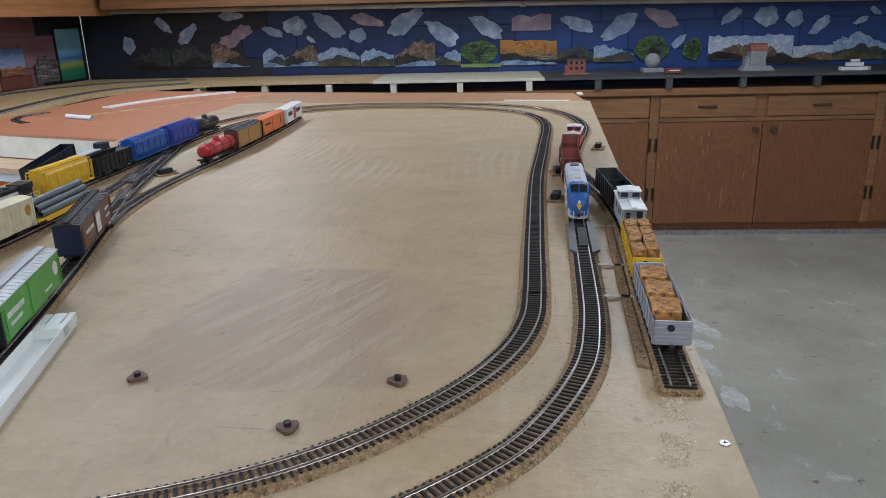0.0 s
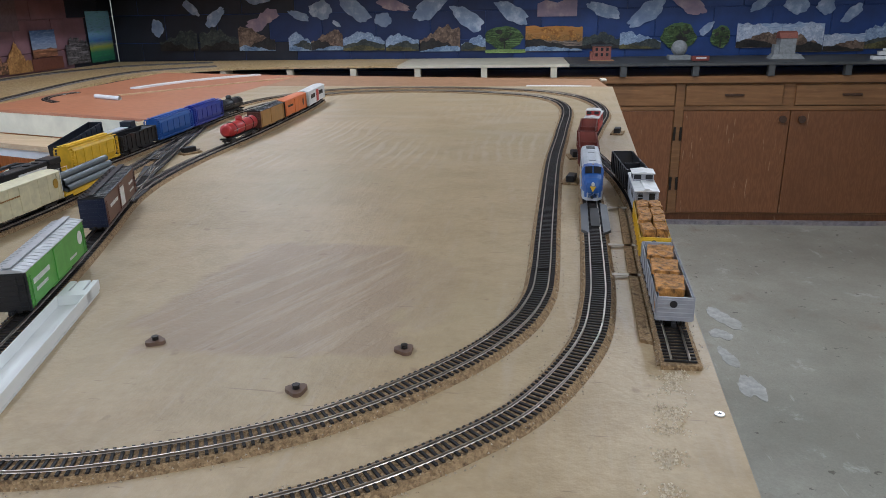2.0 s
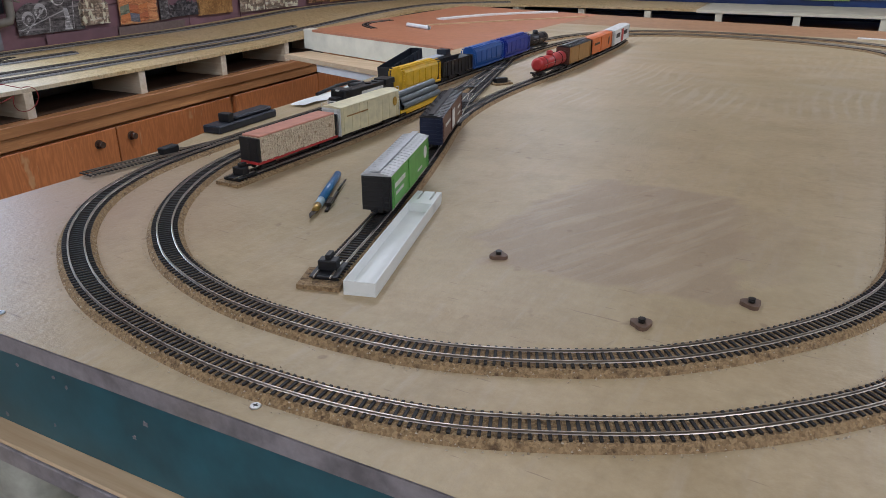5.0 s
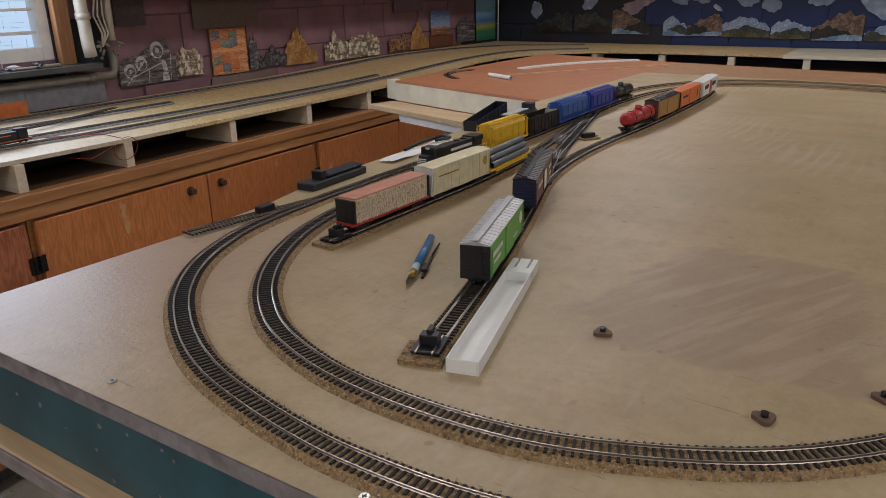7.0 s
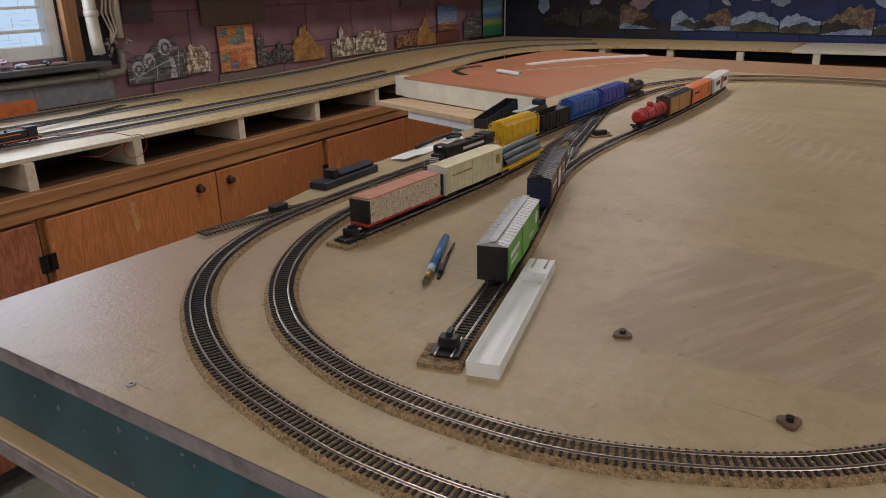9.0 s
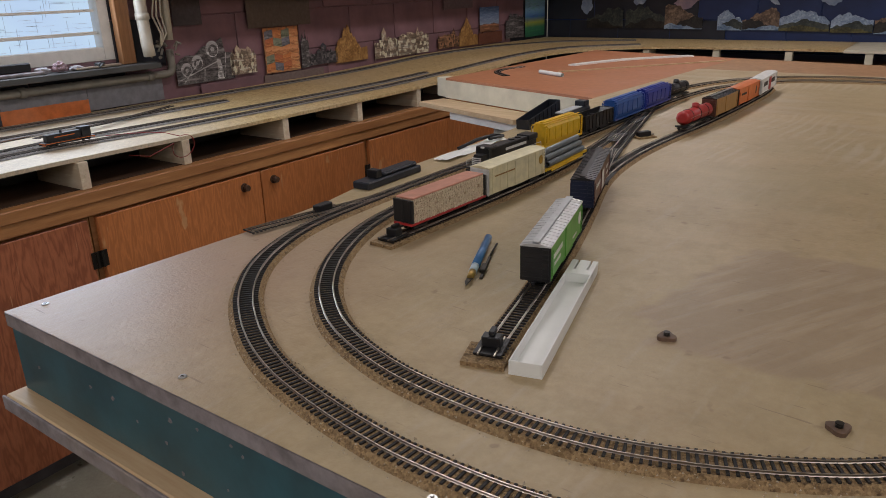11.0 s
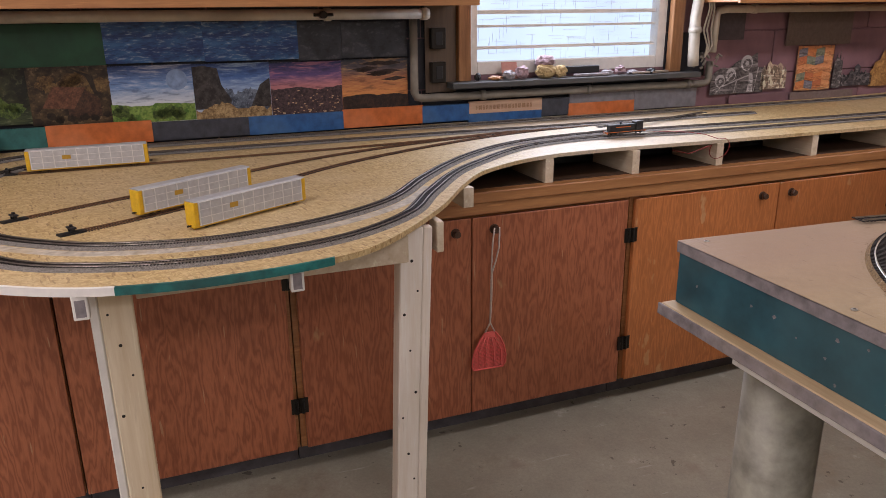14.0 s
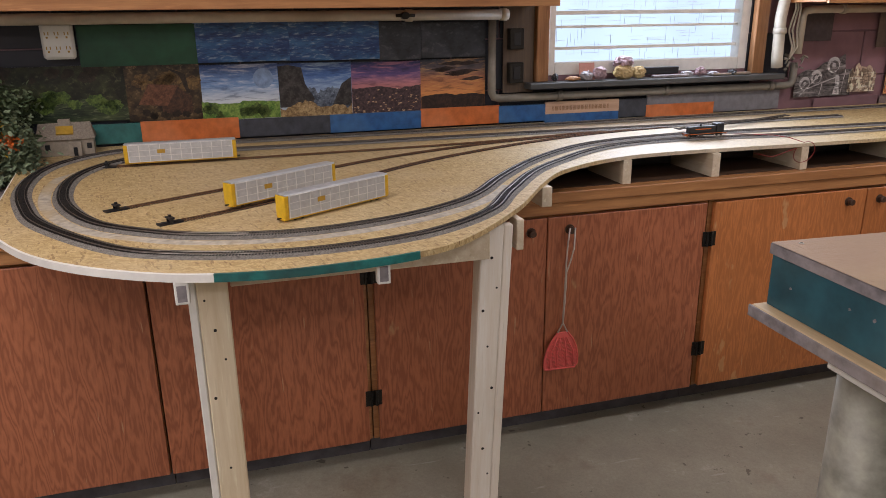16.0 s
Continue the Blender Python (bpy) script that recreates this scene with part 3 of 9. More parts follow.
def hinge(parent, x, y, z, h=0.055):
    bm = boxes((x, x + 0.003, y - 0.018, y - 0.004, z - h / 2, z + h / 2), (x, x + 0.003, y + 0.004, y + 0.018, z - h / 2, z + h / 2))
    add_cyl(bm, (x + 0.004, y, z - h / 2), (x + 0.004, y, z + h / 2), 0.005, 8)
    part("hinge", bm, IRON, parent, "dark butt hinge")


def base_cabinet(q0, q1, doors):
    """doors: rows of q from, q to, knob q or None, hinge q or None."""
    c = thing("base_cabinet", ROOM @ pose(0, 0, 0), "red brown plywood base cabinet with flush doors", "cabinet", "cabinets under the side counter")
    part("carcass", boxes((-0.60, -0.022, q0 + 0.002, q1 - 0.002, 0.15, 0.905)), FRAMEWOOD, c)
    part("toe_kick", boxes((-0.60, -0.09, q0 + 0.002, q1 - 0.002, FLOOR, 0.15)), PLINTH, c, "grey recessed plinth")
    for a, b, k, hq in doors:
        d = part("door", boxes((-0.0205, 0, a, b, 0.155, 0.895), bevel=0.002), AMBERDOOR if a > 1.0 else DOORWOOD, c)
        if k:
            knob(d, 0, k, 0.85)
        if hq:
            hinge(d, 0.001, hq, 0.76)
            hinge(d, 0.001, hq, 0.32)


base_cabinet(-2.4, -0.85, [(-2.38, -1.62, None, None), (-1.61, -0.853, None, None)])
base_cabinet(-0.85, -0.185, [(-0.845, -0.20, None, -0.192)])
base_cabinet(-0.185, 1.085, [(-0.165, 0.438, 0.379, -0.172), (0.442, 1.068, 0.522, 1.076)])
base_cabinet(1.085, 2.43, [(1.102, 1.785, 1.70, 1.094), (1.79, 2.415, 1.85, 2.422)])
base_cabinet(2.43, 3.75, [(2.447, 3.085, None, None), (3.09, 3.735, None, None)])
base_cabinet(3.75, 4.87, [(3.765, 4.85, None, None)])
top = thing("side_counter", ROOM, "worn varnished wooden counter along the side wall", "counter")
part("counter_top", boxes((-0.63, 0.012, -2.4, 4.87, 0.947, 0.985), bevel=0.003), FRAMEWOOD, top)
# added dark sheet: stained counter top, with the recess's shade put into its colour
part("counter_lining", boxes((-0.60, -0.035, -1.2, 4.8, 0.9852, 0.9872), bevel=0.0004), wood("dark stained wood with shade", (0.085, 0.042, 0.02), (0.035, 0.018, 0.01), "y", 0.55), top, "dark stained counter sheet deepening the shade under the shelf")
part("front_rail", boxes((-0.022, 0.004, -2.4, 4.87, 0.906, 0.9465), bevel=0.002), FRAMEWOOD, top)

# ---- the board for the shelf railway, room frame ----
def board_z(q, p=0.0):
    """Top of the shelf board, which climbs a little towards the wall."""
    s = min(max((q - 2.6) / 2.0, 0), 1)
    return 1.085 + 0.045 * s * s * (3 - 2 * s) + 0.062 * max(0.0, -0.02 - p) * min(1.0, max(0.0, (4.8 - q) / 1.2))


FRONT = [(-0.63, -1.232), (-0.3, -1.208), (0.0, -1.186), (0.20, -1.173), (0.235, -1.168), (0.32, -1.13), (0.481, -1.044), (0.595, -0.957), (0.69, -0.845), (0.765, -0.715), (0.80, -0.60), (0.815, -0.45), (0.79, -0.23),
         (0.717, -0.08), (0.498, 0.131), (0.275, 0.293), (0.114, 0.442), (-0.005, 0.68), (-0.035, 0.95), (-0.02, 1.5), (-0.01, 2.2), (-0.01, 3.2), (0.0, 4.0),
         (0.12, 4.45), (0.45, 4.76), (0.95, 4.85), (1.6, 4.85)]
front = smooth_line(FRONT, 0.03)


def sheet(edge, back, thick, zf):
    """A plate between a front edge and the matching points behind it."""
    n = 28 if max(abs(x - u) for (x, _), (u, _) in zip(edge, back)) > 0.1 else 1
    bm = bmesh.new()
    rows = []
    for (x, y), (u, v) in zip(edge, back):
        line = [(x + (u - x) * k / n, y + (v - y) * k / n) for k in range(n + 1)]
        rows.append([[bm.verts.new((a, b, zf(b, a) - d)) for a, b in line] for d in (0.0, thick)])
    for (t0, b0), (t1, b1) in zip(rows, rows[1:]):
        for k in range(n):
            bm.faces.new((t0[k], t0[k + 1], t1[k + 1], t1[k]))
            bm.faces.new((b0[k], b1[k], b1[k + 1], b0[k + 1]))
        bm.faces.new((t0[0], t1[0], b1[0], b0[0]))
        bm.faces.new((t0[n], b0[n], b1[n], t1[n]))
    for t0, b0 in (rows[0], rows[-1]):
        for k in range(n):
            bm.faces.new((t0[k], t0[k + 1], b0[k + 1], b0[k]))
    return bm


back_line = [(-0.63, min(max(q, -1.42), 5.46)) if p < 0.05 or q < 4.0 else (-0.63 + (p - 0.05) * 1.45, 5.46) for p, q in front]
railway_board = thing("railway_board", ROOM, "strand board railway shelf with a rounded end", "shelf board")
part("board", sheet(front, back_line, 0.013, board_z), OSB, railway_board)
# added panel, dark in place of the shaded hollow behind the ribs
part("shade_panel", boxes((-0.33, -0.30, 0.30, 4.3, 0.9855, 1.083), bevel=0.002), DARKGREY, railway_board, "added dark panel standing in for shade under the shelf")
edge_a = [tuple(p) for p in front if p[1] < -0.62]
edge_b = [tuple(p) for p in front if -0.63 <= p[1] < -0.20 and p[0] > 0.7]
for nm, line, mat, lab in (("white_edge", edge_a, WHITEPAINT, "white painted rim"), ("teal_edge", edge_b, TEALRIM, "teal painted rim")):
    out = [(p + 0.004, q - 0.002) for p, q in line]
    part(nm, sheet(out, [(p - 0.004, q) for p, q in line], 0.0165, lambda q, p: board_z(q, p) + 0.0012), mat, railway_board, lab)
for q in (0.31, 0.742, 1.10, 1.482, 1.963, 2.42, 2.87, 3.28, 3.75):
    zt = board_z(q) - 0.0135
    part("rib", boxes((-0.28, -0.018 + (0.29 if q < 0.4 else 0.0), q - 0.016, q + 0.016, 1.012 if q < 0.4 else 0.986, zt), bevel=0.001), PALEWOODY, railway_board, "sawn pine rib")


def leg(p, q, wp, wq, z1):
    return boxes((p, p + wp, q, q + wq, FLOOR, z1), bevel=0.003)


WHITEWOOD = wood("whitewashed pine", (0.88, 0.83, 0.76), (0.76, 0.67, 0.56), "z", 0.55, 40, 0.2, (0.72, 0.60, 0.46), 0.1)
LEAN = pose(0.556, 0.04, 1.0655, -2.3, 0, 0) @ pose(-0.556, -0.04, -1.0655)
LEGS = thing("shelf_support", ROOM @ LEAN, "new pine upright made of two boards", "support", "supports under the railway shelf")
part("board_face", leg(0.48, 0.015, 0.075, 0.02, 1.064), WHITEWOOD, LEGS)
part("board_side", leg(0.556, 0.0, 0.021, 0.058, 1.064), WHITEWOOD, LEGS)
part("board_edge", leg(0.550, 0.0595, 0.024, 0.024, 1.063), WHITEWOOD, LEGS)
LEGS2 = thing("shelf_support", ROOM, "new pine upright made of two boards", "support", "supports under the railway shelf")
part("board_face", leg(0.655, -0.688, 0.02, 0.018, 1.0655), WHITEPAINT, LEGS2)
part("board_side", leg(0.66, -0.669, 0.02, 0.064, 1.0655), PALEWOOD, LEGS2)
brace = thing("shelf_brace", ROOM, "pale pine stringer under the rounded shelf end", "beam")
part("stringer", boxes((0.60, 0.64, -0.60, -0.002, 1.0, 1.0655), bevel=0.002), PALEWOODY, brace)
part("end_block", boxes((0.40, 0.479, 0.06, 0.10, 1.005, 1.0655), (0.50, 0.555, 0.101, 0.12, 0.985, 1.0655), bevel=0.002), PALEWOODY, brace)

# ---- back cabinets and shelf, room frame ----
c = thing("back_cabinet", ROOM, "amber stained cabinet run with drawers over doors", "cabinet")
part("carcass", boxes((1.2, 5.9, 4.922, 5.46, 0.12, 1.0)), BACKFRAME, c)
part("toe_kick", boxes((1.2, 5.9, 4.93, 5.46, FLOOR, 0.12)), BACKDOOR, c)
part("counter_top", boxes((0.2, 5.9, 4.88, 5.46, 1.0005, 1.045), bevel=0.003), BACKFRAME, c)
for x in (2.06, 3.445, 4.885):
    part("stile", boxes((x - 0.028, x + 0.028, 4.902, 4.9215, 0.13, 0.998), bevel=0.001), BACKFRAME, c)
part("rail", boxes((1.2, 5.9, 4.906, 4.9213, 0.825, 0.850)), BACKFRAME, c)
for a, b, k, hs in ((2.10, 3.41, None, 3.425), (3.475, 4.148, 4.10, 3.465), (4.153, 4.855, 4.22, 4.868), (4.915, 5.6, None, 4.903)):
    d = part("door", boxes((a, b, 4.9, 4.9205, 0.135, 0.82), bevel=0.002), BACKDOOR, c)
    if k:
        bm = bmesh.new()
        add_cyl(bm, (k, 4.8995, 0.768), (k, 4.876, 0.768), 0.02, 14, 0.024)
        part("knob", bm, KNOBWOOD, d, "dark brown round knob")
    for hz in (0.672, 0.337):
        part("hinge", boxes((hs - 0.008, hs + 0.008, 4.894, 4.8995, hz - 0.045, hz + 0.045), bevel=0.002), IRON, d, "dark butt hinge")
for a, b in ((2.10, 3.41), (3.48, 4.09), (4.17, 4.855), (4.915, 5.6)):
    d = part("drawer", boxes((a, b, 4.9, 4.9205, 0.855, 0.985), bevel=0.003), BACKFRAME, c)
    part("handle", boxes(((a + b) / 2 - 0.06, (a + b) / 2 + 0.06, 4.884, 4.8995, 0.915, 0.93), bevel=0.004), KNOBWOOD, d, "dark brown wooden pull")
part("plinth_board", boxes((2.9, 5.9, 4.86, 4.897, FLOOR, 0.085)), GREYEDGE, c)
shelf = thing("back_shelf", ROOM, "raised railway shelf, cream at one end and charcoal along the rest", "shelf")
part("cream_board", boxes((1.6, 2.72, 4.85, 5.46, 1.112, 1.130), bevel=0.001), CREAM, shelf)
part("grey_board", boxes((2.722, 5.9, 4.85, 5.46, 1.112, 1.130), bevel=0.001), DARKGREY, shelf)
for x in (0.45, 0.875, 1.305, 1.734, 2.171, 2.622, 3.066, 3.519, 3.986, 4.451, 4.92):
    part("post", boxes((x - 0.02, x + 0.02, 4.856 if x > 0.7 else 4.77, 4.90, 1.046, 1.1115), bevel=0.001), CREAM if x < 2.7 else DARKGREY, shelf)

# ---- the train table, world frame ----
LEFT = [(-0.81, 0.375), (-0.812, 0.6), (-0.815, 0.75), (-0.832, 0.9), (-0.862, 1.02), (-0.888, 1.2), (-0.912, 1.5), (-0.95, 1.8), (-1.0, 2.2)]
def table_left(y):
    return float(np.interp(y, [p[1] for p in LEFT], [p[0] for p in LEFT]))


def near_y(x):
    return 0.354 + (x + 0.81) * 0.040 if x < 0.0 else 0.3864 + x * 0.012


def table_right(y):
    return 0.434 + (y - 0.6) * 0.011


PATCH = [(-0.191, 0.784), (-0.178, 0.842), (-0.155, 1.017), (-0.138, 1.088), (-0.047, 1.094), (0.061, 1.088), (0.106, 0.894), (0.142, 0.749), (0.082, 0.733), (0.0, 0.726), (-0.133, 0.738)]
DAMP = [(0.061, 1.07), (0.12, 1.05), (0.159, 1.006), (0.173, 0.839), (0.13, 0.809)]
def in_poly(x, y, poly):
    inside = False
    for (a, b), (u, v) in zip(poly, poly[1:] + poly[:1]):
        if (b > y) != (v > y) and x < (u - a) * (y - b) / (v - b) + a:
            inside = not inside
    return inside


def table_top():
    bm = bmesh.new()
    lay = bm.verts.layers.float_color.new("coat")
    ys = np.arange(0.375, 3.1501, 0.0125)
    nx = 100
    grid = []
    for y in ys:
        row = []
        for k in range(nx + 1):
            x = table_left(y) + (table_right(y) - table_left(y)) * k / nx
            yy = y + (near_y(x) - 0.375) * max(0.0, 1 - (y - 0.375) / 0.5)
            v = bm.verts.new((x, yy, T))
            wob = 0.014 * noise.noise((x * 9, y * 9, 0)) + 0.012 * noise.noise((x * 30, y * 30, 3))
            mauve = 1.0 if in_poly(x + wob, y + wob * 1.5, PATCH) else 0.0
            pink = max(0, min(1, (0.95 - y) / 0.3)) * max(0, min(1, (-0.40 - x) / 0.3))
            pale = max(0, noise.noise((x * 5, y * 14, 5))) * max(0, min(1, (y - 1.5) / 0.5))
            if not mauve and in_poly(x + wob, y - wob, DAMP):
                mauve = 0.45
            v[lay] = (mauve, pink, pale, 1)
            row.append(v)
        grid.append(row)
    for a, b in zip(grid, grid[1:]):
        for k in range(nx):
            bm.faces.new((a[k], a[k + 1], b[k + 1], b[k]))
    return bm


table = thing("train_table", Matrix(), "large tan painted plywood train table with green sides", "table")
part("table_top", table_top(), TABLE, table, "tan painted plywood with a mauve patch")
rim = [(table_left(y), y if y > 0.4 else near_y(-0.81)) for y in np.linspace(0.375, 3.15, 40)] + [(table_right(3.15), 3.15), (table_right(0.375), near_y(0.43)), (0.0, near_y(0.0))]
part("plywood_edge", prism(rim, T - 0.019, T - 0.0015), GREYEDGE, table, "worn grey plywood edge")
SLANT = pose(-0.81, 0.354, 0, 0, 0, 2.2)
part("near_side", boxes((0.004, 1.235, 0.003, 0.023, 1.0935, T - 0.0195), bevel=0.001), GREENPAINT, table, "dark teal painted side board", SLANT)
chips = random.Random(17)
for _ in range(16):
    cx, cz, cs = chips.uniform(0.03, 1.0), chips.uniform(1.10, 1.172), chips.uniform(0.0012, 0.0034)
    part("paint_chip", prism([(cs * chips.uniform(0.5, 1.3) * math.cos(t), cs * chips.uniform(0.5, 1.2) * math.sin(t)) for t in np.linspace(0, 5.6, 9)], 0.0, 0.0008), GREYEDGE, table, "pale paint chip", SLANT @ pose(cx, 0.0031, cz, 90, 0, 0))
part("left_side", boxes((-0.804, -0.784, 0.394, 2.1, 1.0935, T - 0.0195), bevel=0.001), GREENPAINT, table, "dark teal painted side board")
part("right_side", boxes((0.41, 0.43, 0.445, 3.1, 1.0935, T - 0.0195), bevel=0.001), GREENPAINT, table, "dark teal painted side board")
plank = thing("support_plank", Matrix(), "rough pine plank under the table edge", "plank")
part("plank", boxes((-0.004, 1.27, -0.020, 0.14, 1.0735, 1.0930), bevel=0.002), PALEWOODX, plank, "", SLANT)
part("painted_edge", boxes((-0.006, 1.27, -0.024, -0.0202, 1.0725, 1.0922), bevel=0.001), GREYEDGE, plank, "grey painted front edge", SLANT)
part("grey_batten", boxes((0.16, 1.27, -0.006, 0.11, 1.052, 1.0730), bevel=0.002), WHITEPAINT, plank, "", SLANT)
LEGMAT = plain("weathered galvanised drum", (0.34, 0.33, 0.27), 0.5, 0.1, 0.5, 16, 0.4, (0.55, 0.52, 0.46), 0.8)
def pedestal(x, y):
    p = thing("pedestal", pose(x, y, 0), "weathered grey green tapered drum pedestal", "pedestal", "pedestals under the table")
    for nm, za, zb, ra, rb in (("foot_ring", FLOOR, 0.08, 0.078, 0.078), ("drum", 0.0802, 1.0398, 0.070, 0.064), ("top_plate", 1.04, 1.0515, 0.074, 0.074)):
        bm = bmesh.new()
        add_cyl(bm, (0, 0, za), (0, 0, zb), ra, 32, rb)
        part(nm, bm, LEGMAT, p)


pedestal(-0.69, 0.50)
pedestal(0.25, 2.6)
pedestal(-0.55, 2.6)

# ---- the track ----
def swept(line, profile, zf, closed=False):
    """A cross-section (offset to the left, height) drawn along a plan line."""
    bm = bmesh.new()
    n = len(line)
    rings = []
    for i, (x, y) in enumerate(line):
        if closed:
            a, b = line[(i - 1) % (n - 1)], line[(i + 1) % (n - 1)]
        else:
            a, b = line[max(i - 1, 0)], line[min(i + 1, n - 1)]
        d = np.array(b) - np.array(a)
        d = d / np.linalg.norm(d)
        rings.append([bm.verts.new((x - d[1] * o, y + d[0] * o, zf(y, x) + h)) for o, h in profile])
    k = len(profile)
    for a, b in zip(rings, rings[1:]):
        for i in range(k):
            bm.faces.new((a[i], a[(i + 1) % k], b[(i + 1) % k], b[i]))
    if not closed:
        bm.faces.new(rings[0])
        bm.faces.new(rings[-1][::-1])
    return bm


def along(line):
    """Place and heading at each step of a line."""
    d = np.gradient(line, axis=0)
    return [(x, y, math.atan2(v, u)) for (x, y), (u, v) in zip(line, d)]


RAIL = lambda o: [(o - 0.0011, 0.0), (o + 0.0011, 0.0), (o + 0.0005, 0.0006), (o + 0.0006, 0.0024), (o - 0.0006, 0.0024), (o - 0.0005, 0.0006)]
BED = 0.0055      # height of the cork
TIE_DATA = data_of("tie", boxes((-0.0013, 0.0013, -0.0152, 0.0152, 0, 0.0018), bevel=0.0002), TIE)


def loose_edge(line, zf, wide, seed):
    """Crumbs of cork and ballast along both edges of the roadbed."""
    rnd = random.Random(seed)
    bm = bmesh.new()
    for x, y, h in along(line):
        for side in (-1, 1):
            for _ in range(2):
                o = side * rnd.uniform(0.016, wide + 0.006)
                s = rnd.uniform(0.0005, 0.0014)
                z = zf(y, x) + (BED if abs(o) < 0.0165 else max(0, BED * (1 - (abs(o) - 0.0165) / (wide - 0.0165))))
                u = rnd.uniform(-0.004, 0.004)
                cx, cy = x - math.sin(h) * o + math.cos(h) * u, y + math.cos(h) * o + math.sin(h) * u
                vs = [bm.verts.new((cx + s * a, cy + s * b, z + s * c)) for a, b, c in ((1, 0, 0), (-0.5, 0.9, 0), (-0.6, -0.8, 0), (0, 0, rnd.uniform(0.8, 1.6)))]
                for f in ((0, 1, 3), (1, 2, 3), (2, 0, 3)):
                    bm.faces.new([vs[i] for i in f])
    return bm


def track(pts, label, m=None, closed=False, bed=CORK, zf=lambda y, x: T, wide=0.0215, rail=STEEL, step=0.0070, crumbs=False, single=None):
    """Roadbed, ties and two rails along plan points. single: a plan box in which each tie is a piece of its own."""
    line = smooth_line(pts, step, closed)
    m = m or Matrix()
    tr = thing("model_track", m, label, "model track", "model railway track")
    h = BED if bed else 0.0
    z2 = lambda y, x: zf(y, x) + h + 0.0016
    if bed:
        part("roadbed", swept(line[::2] if not closed else line, [(-wide, 0.0), (wide, 0.0), (0.0165, BED), (-0.0165, BED)], zf, closed), bed, tr, "brown cork roadbed" if bed is CORK else "grey roadbed")
        if crumbs:
            tagged(part("ballast", loose_edge(line, zf, wide, len(line)), GRAVEL, tr, "loose pale ballast"), kind="stuff")
    bm = bmesh.new()
    verts, faces = [], []
    count = 0
    for i, (x, y, a) in enumerate(along(line)):
        jig = random.uniform(-0.02, 0.02)
        z = zf(y, x) + h
        if single and single[0] < x < single[1] and single[2] < y < single[3] and count < 300:
            count += 1
            ob = new("tie", TIE_DATA)
            ob.parent = tr
            ob.matrix_basis = pose(x, y, z, 0, 0, math.degrees(a + jig))
            continue
        c, s = math.cos(a + jig), math.sin(a + jig)
        k = len(verts)
        for u in (-0.0013, 0.0013):
            for v in (-0.0152, 0.0152):
                for w in (0, 0.0018):
                    verts.append((x + c * u - s * v, y + s * u + c * v, z + w))
        faces += [[k + j for j in f] for f in ((0, 1, 3, 2), (4, 6, 7, 5), (0, 4, 5, 1), (2, 3, 7, 6), (1, 5, 7, 3))]
    if verts:
        me = bpy.data.meshes.new("tie_strip")
        me.from_pydata(verts, [], faces)
        me.materials.append(TIE)
        ob = new("tie_strip", me)
        ob.parent = tr
        tagged(ob, "black plastic ties", kind="stuff")
    for o in (-0.00865, 0.00865):
        part("rail", swept(line, RAIL(o), z2, closed), rail, tr, "bright metal rail" if rail is STEEL else "rusty brown rail" if rail is RUSTRAIL else "darkened metal rail")
    return line


OUTER = [(0.334, 1.03), (0.330, 0.90), (0.317, 0.80), (0.280, 0.697), (0.232, 0.622), (0.13, 0.528), (0.0, 0.458), (-0.10, 0.431), (-0.20, 0.423), (-0.266, 0.426), (-0.337, 0.436), (-0.408, 0.452), (-0.475, 0.478), (-0.541, 0.515),
         (-0.603, 0.561), (-0.662, 0.624), (-0.707, 0.698), (-0.743, 0.80), (-0.762, 0.95), (-0.770, 1.08), (-0.785, 1.40), (-0.806, 1.74), (-0.826, 2.08), (-0.84, 2.40), (-0.79, 2.70), (-0.66, 2.93), (-0.45, 3.03),
         (-0.18, 3.04), (0.104, 2.985), (0.276, 2.86), (0.369, 2.655), (0.398, 2.40), (0.365, 2.10), (0.336, 1.82), (0.335, 1.40)]
INNER = [(0.265, 1.0), (0.260, 0.905), (0.238, 0.82), (0.191, 0.733), (0.112, 0.64), (0.030, 0.579), (-0.077, 0.531), (-0.175, 0.514), (-0.272, 0.514), (-0.345, 0.526), (-0.420, 0.552), (-0.479, 0.587), (-0.541, 0.64), (-0.60, 0.715),
         (-0.650, 0.81), (-0.682, 0.916), (-0.699, 1.05), (-0.706, 1.25), (-0.716, 1.59), (-0.735, 1.95), (-0.75, 2.30), (-0.725, 2.60), (-0.64, 2.80), (-0.49, 2.91), (-0.218, 2.945),
         (0.048, 2.876), (0.21, 2.75), (0.283, 2.50), (0.276, 2.05), (0.263, 1.68), (0.263, 1.25)]
outer = track(OUTER, "outer loop of black-tied track on cork", closed=True, crumbs=True, single=(-0.55, 0.33, 0.3, 0.80))
inner = track(INNER, "inner loop of black-tied track on cork", closed=True, crumbs=True, single=(-0.55, 0.26, 0.3, 0.80))
siding_r = track([(0.404, 0.765), (0.406, 1.05), (0.412, 1.30), (0.398, 1.50), (0.368, 1.67), (0.338, 1.84)], "short siding track beside the table edge", crumbs=True)
yard = track([(-0.585, 0.80), (-0.589, 1.05), (-0.596, 1.25), (-0.625, 1.50), (-0.675, 1.76), (-0.735, 2.02)], "yard siding track on cork")
spur = track([(-0.256, 0.597), (-0.314, 0.79), (-0.377, 0.98), (-0.42, 1.10), (-0.485, 1.28), (-0.52, 1.45), (-0.535, 1.65), (-0.535, 2.0), (-0.555, 2.45), (-0.58, 2.66)],
             "long spur track on cork with parked cars")
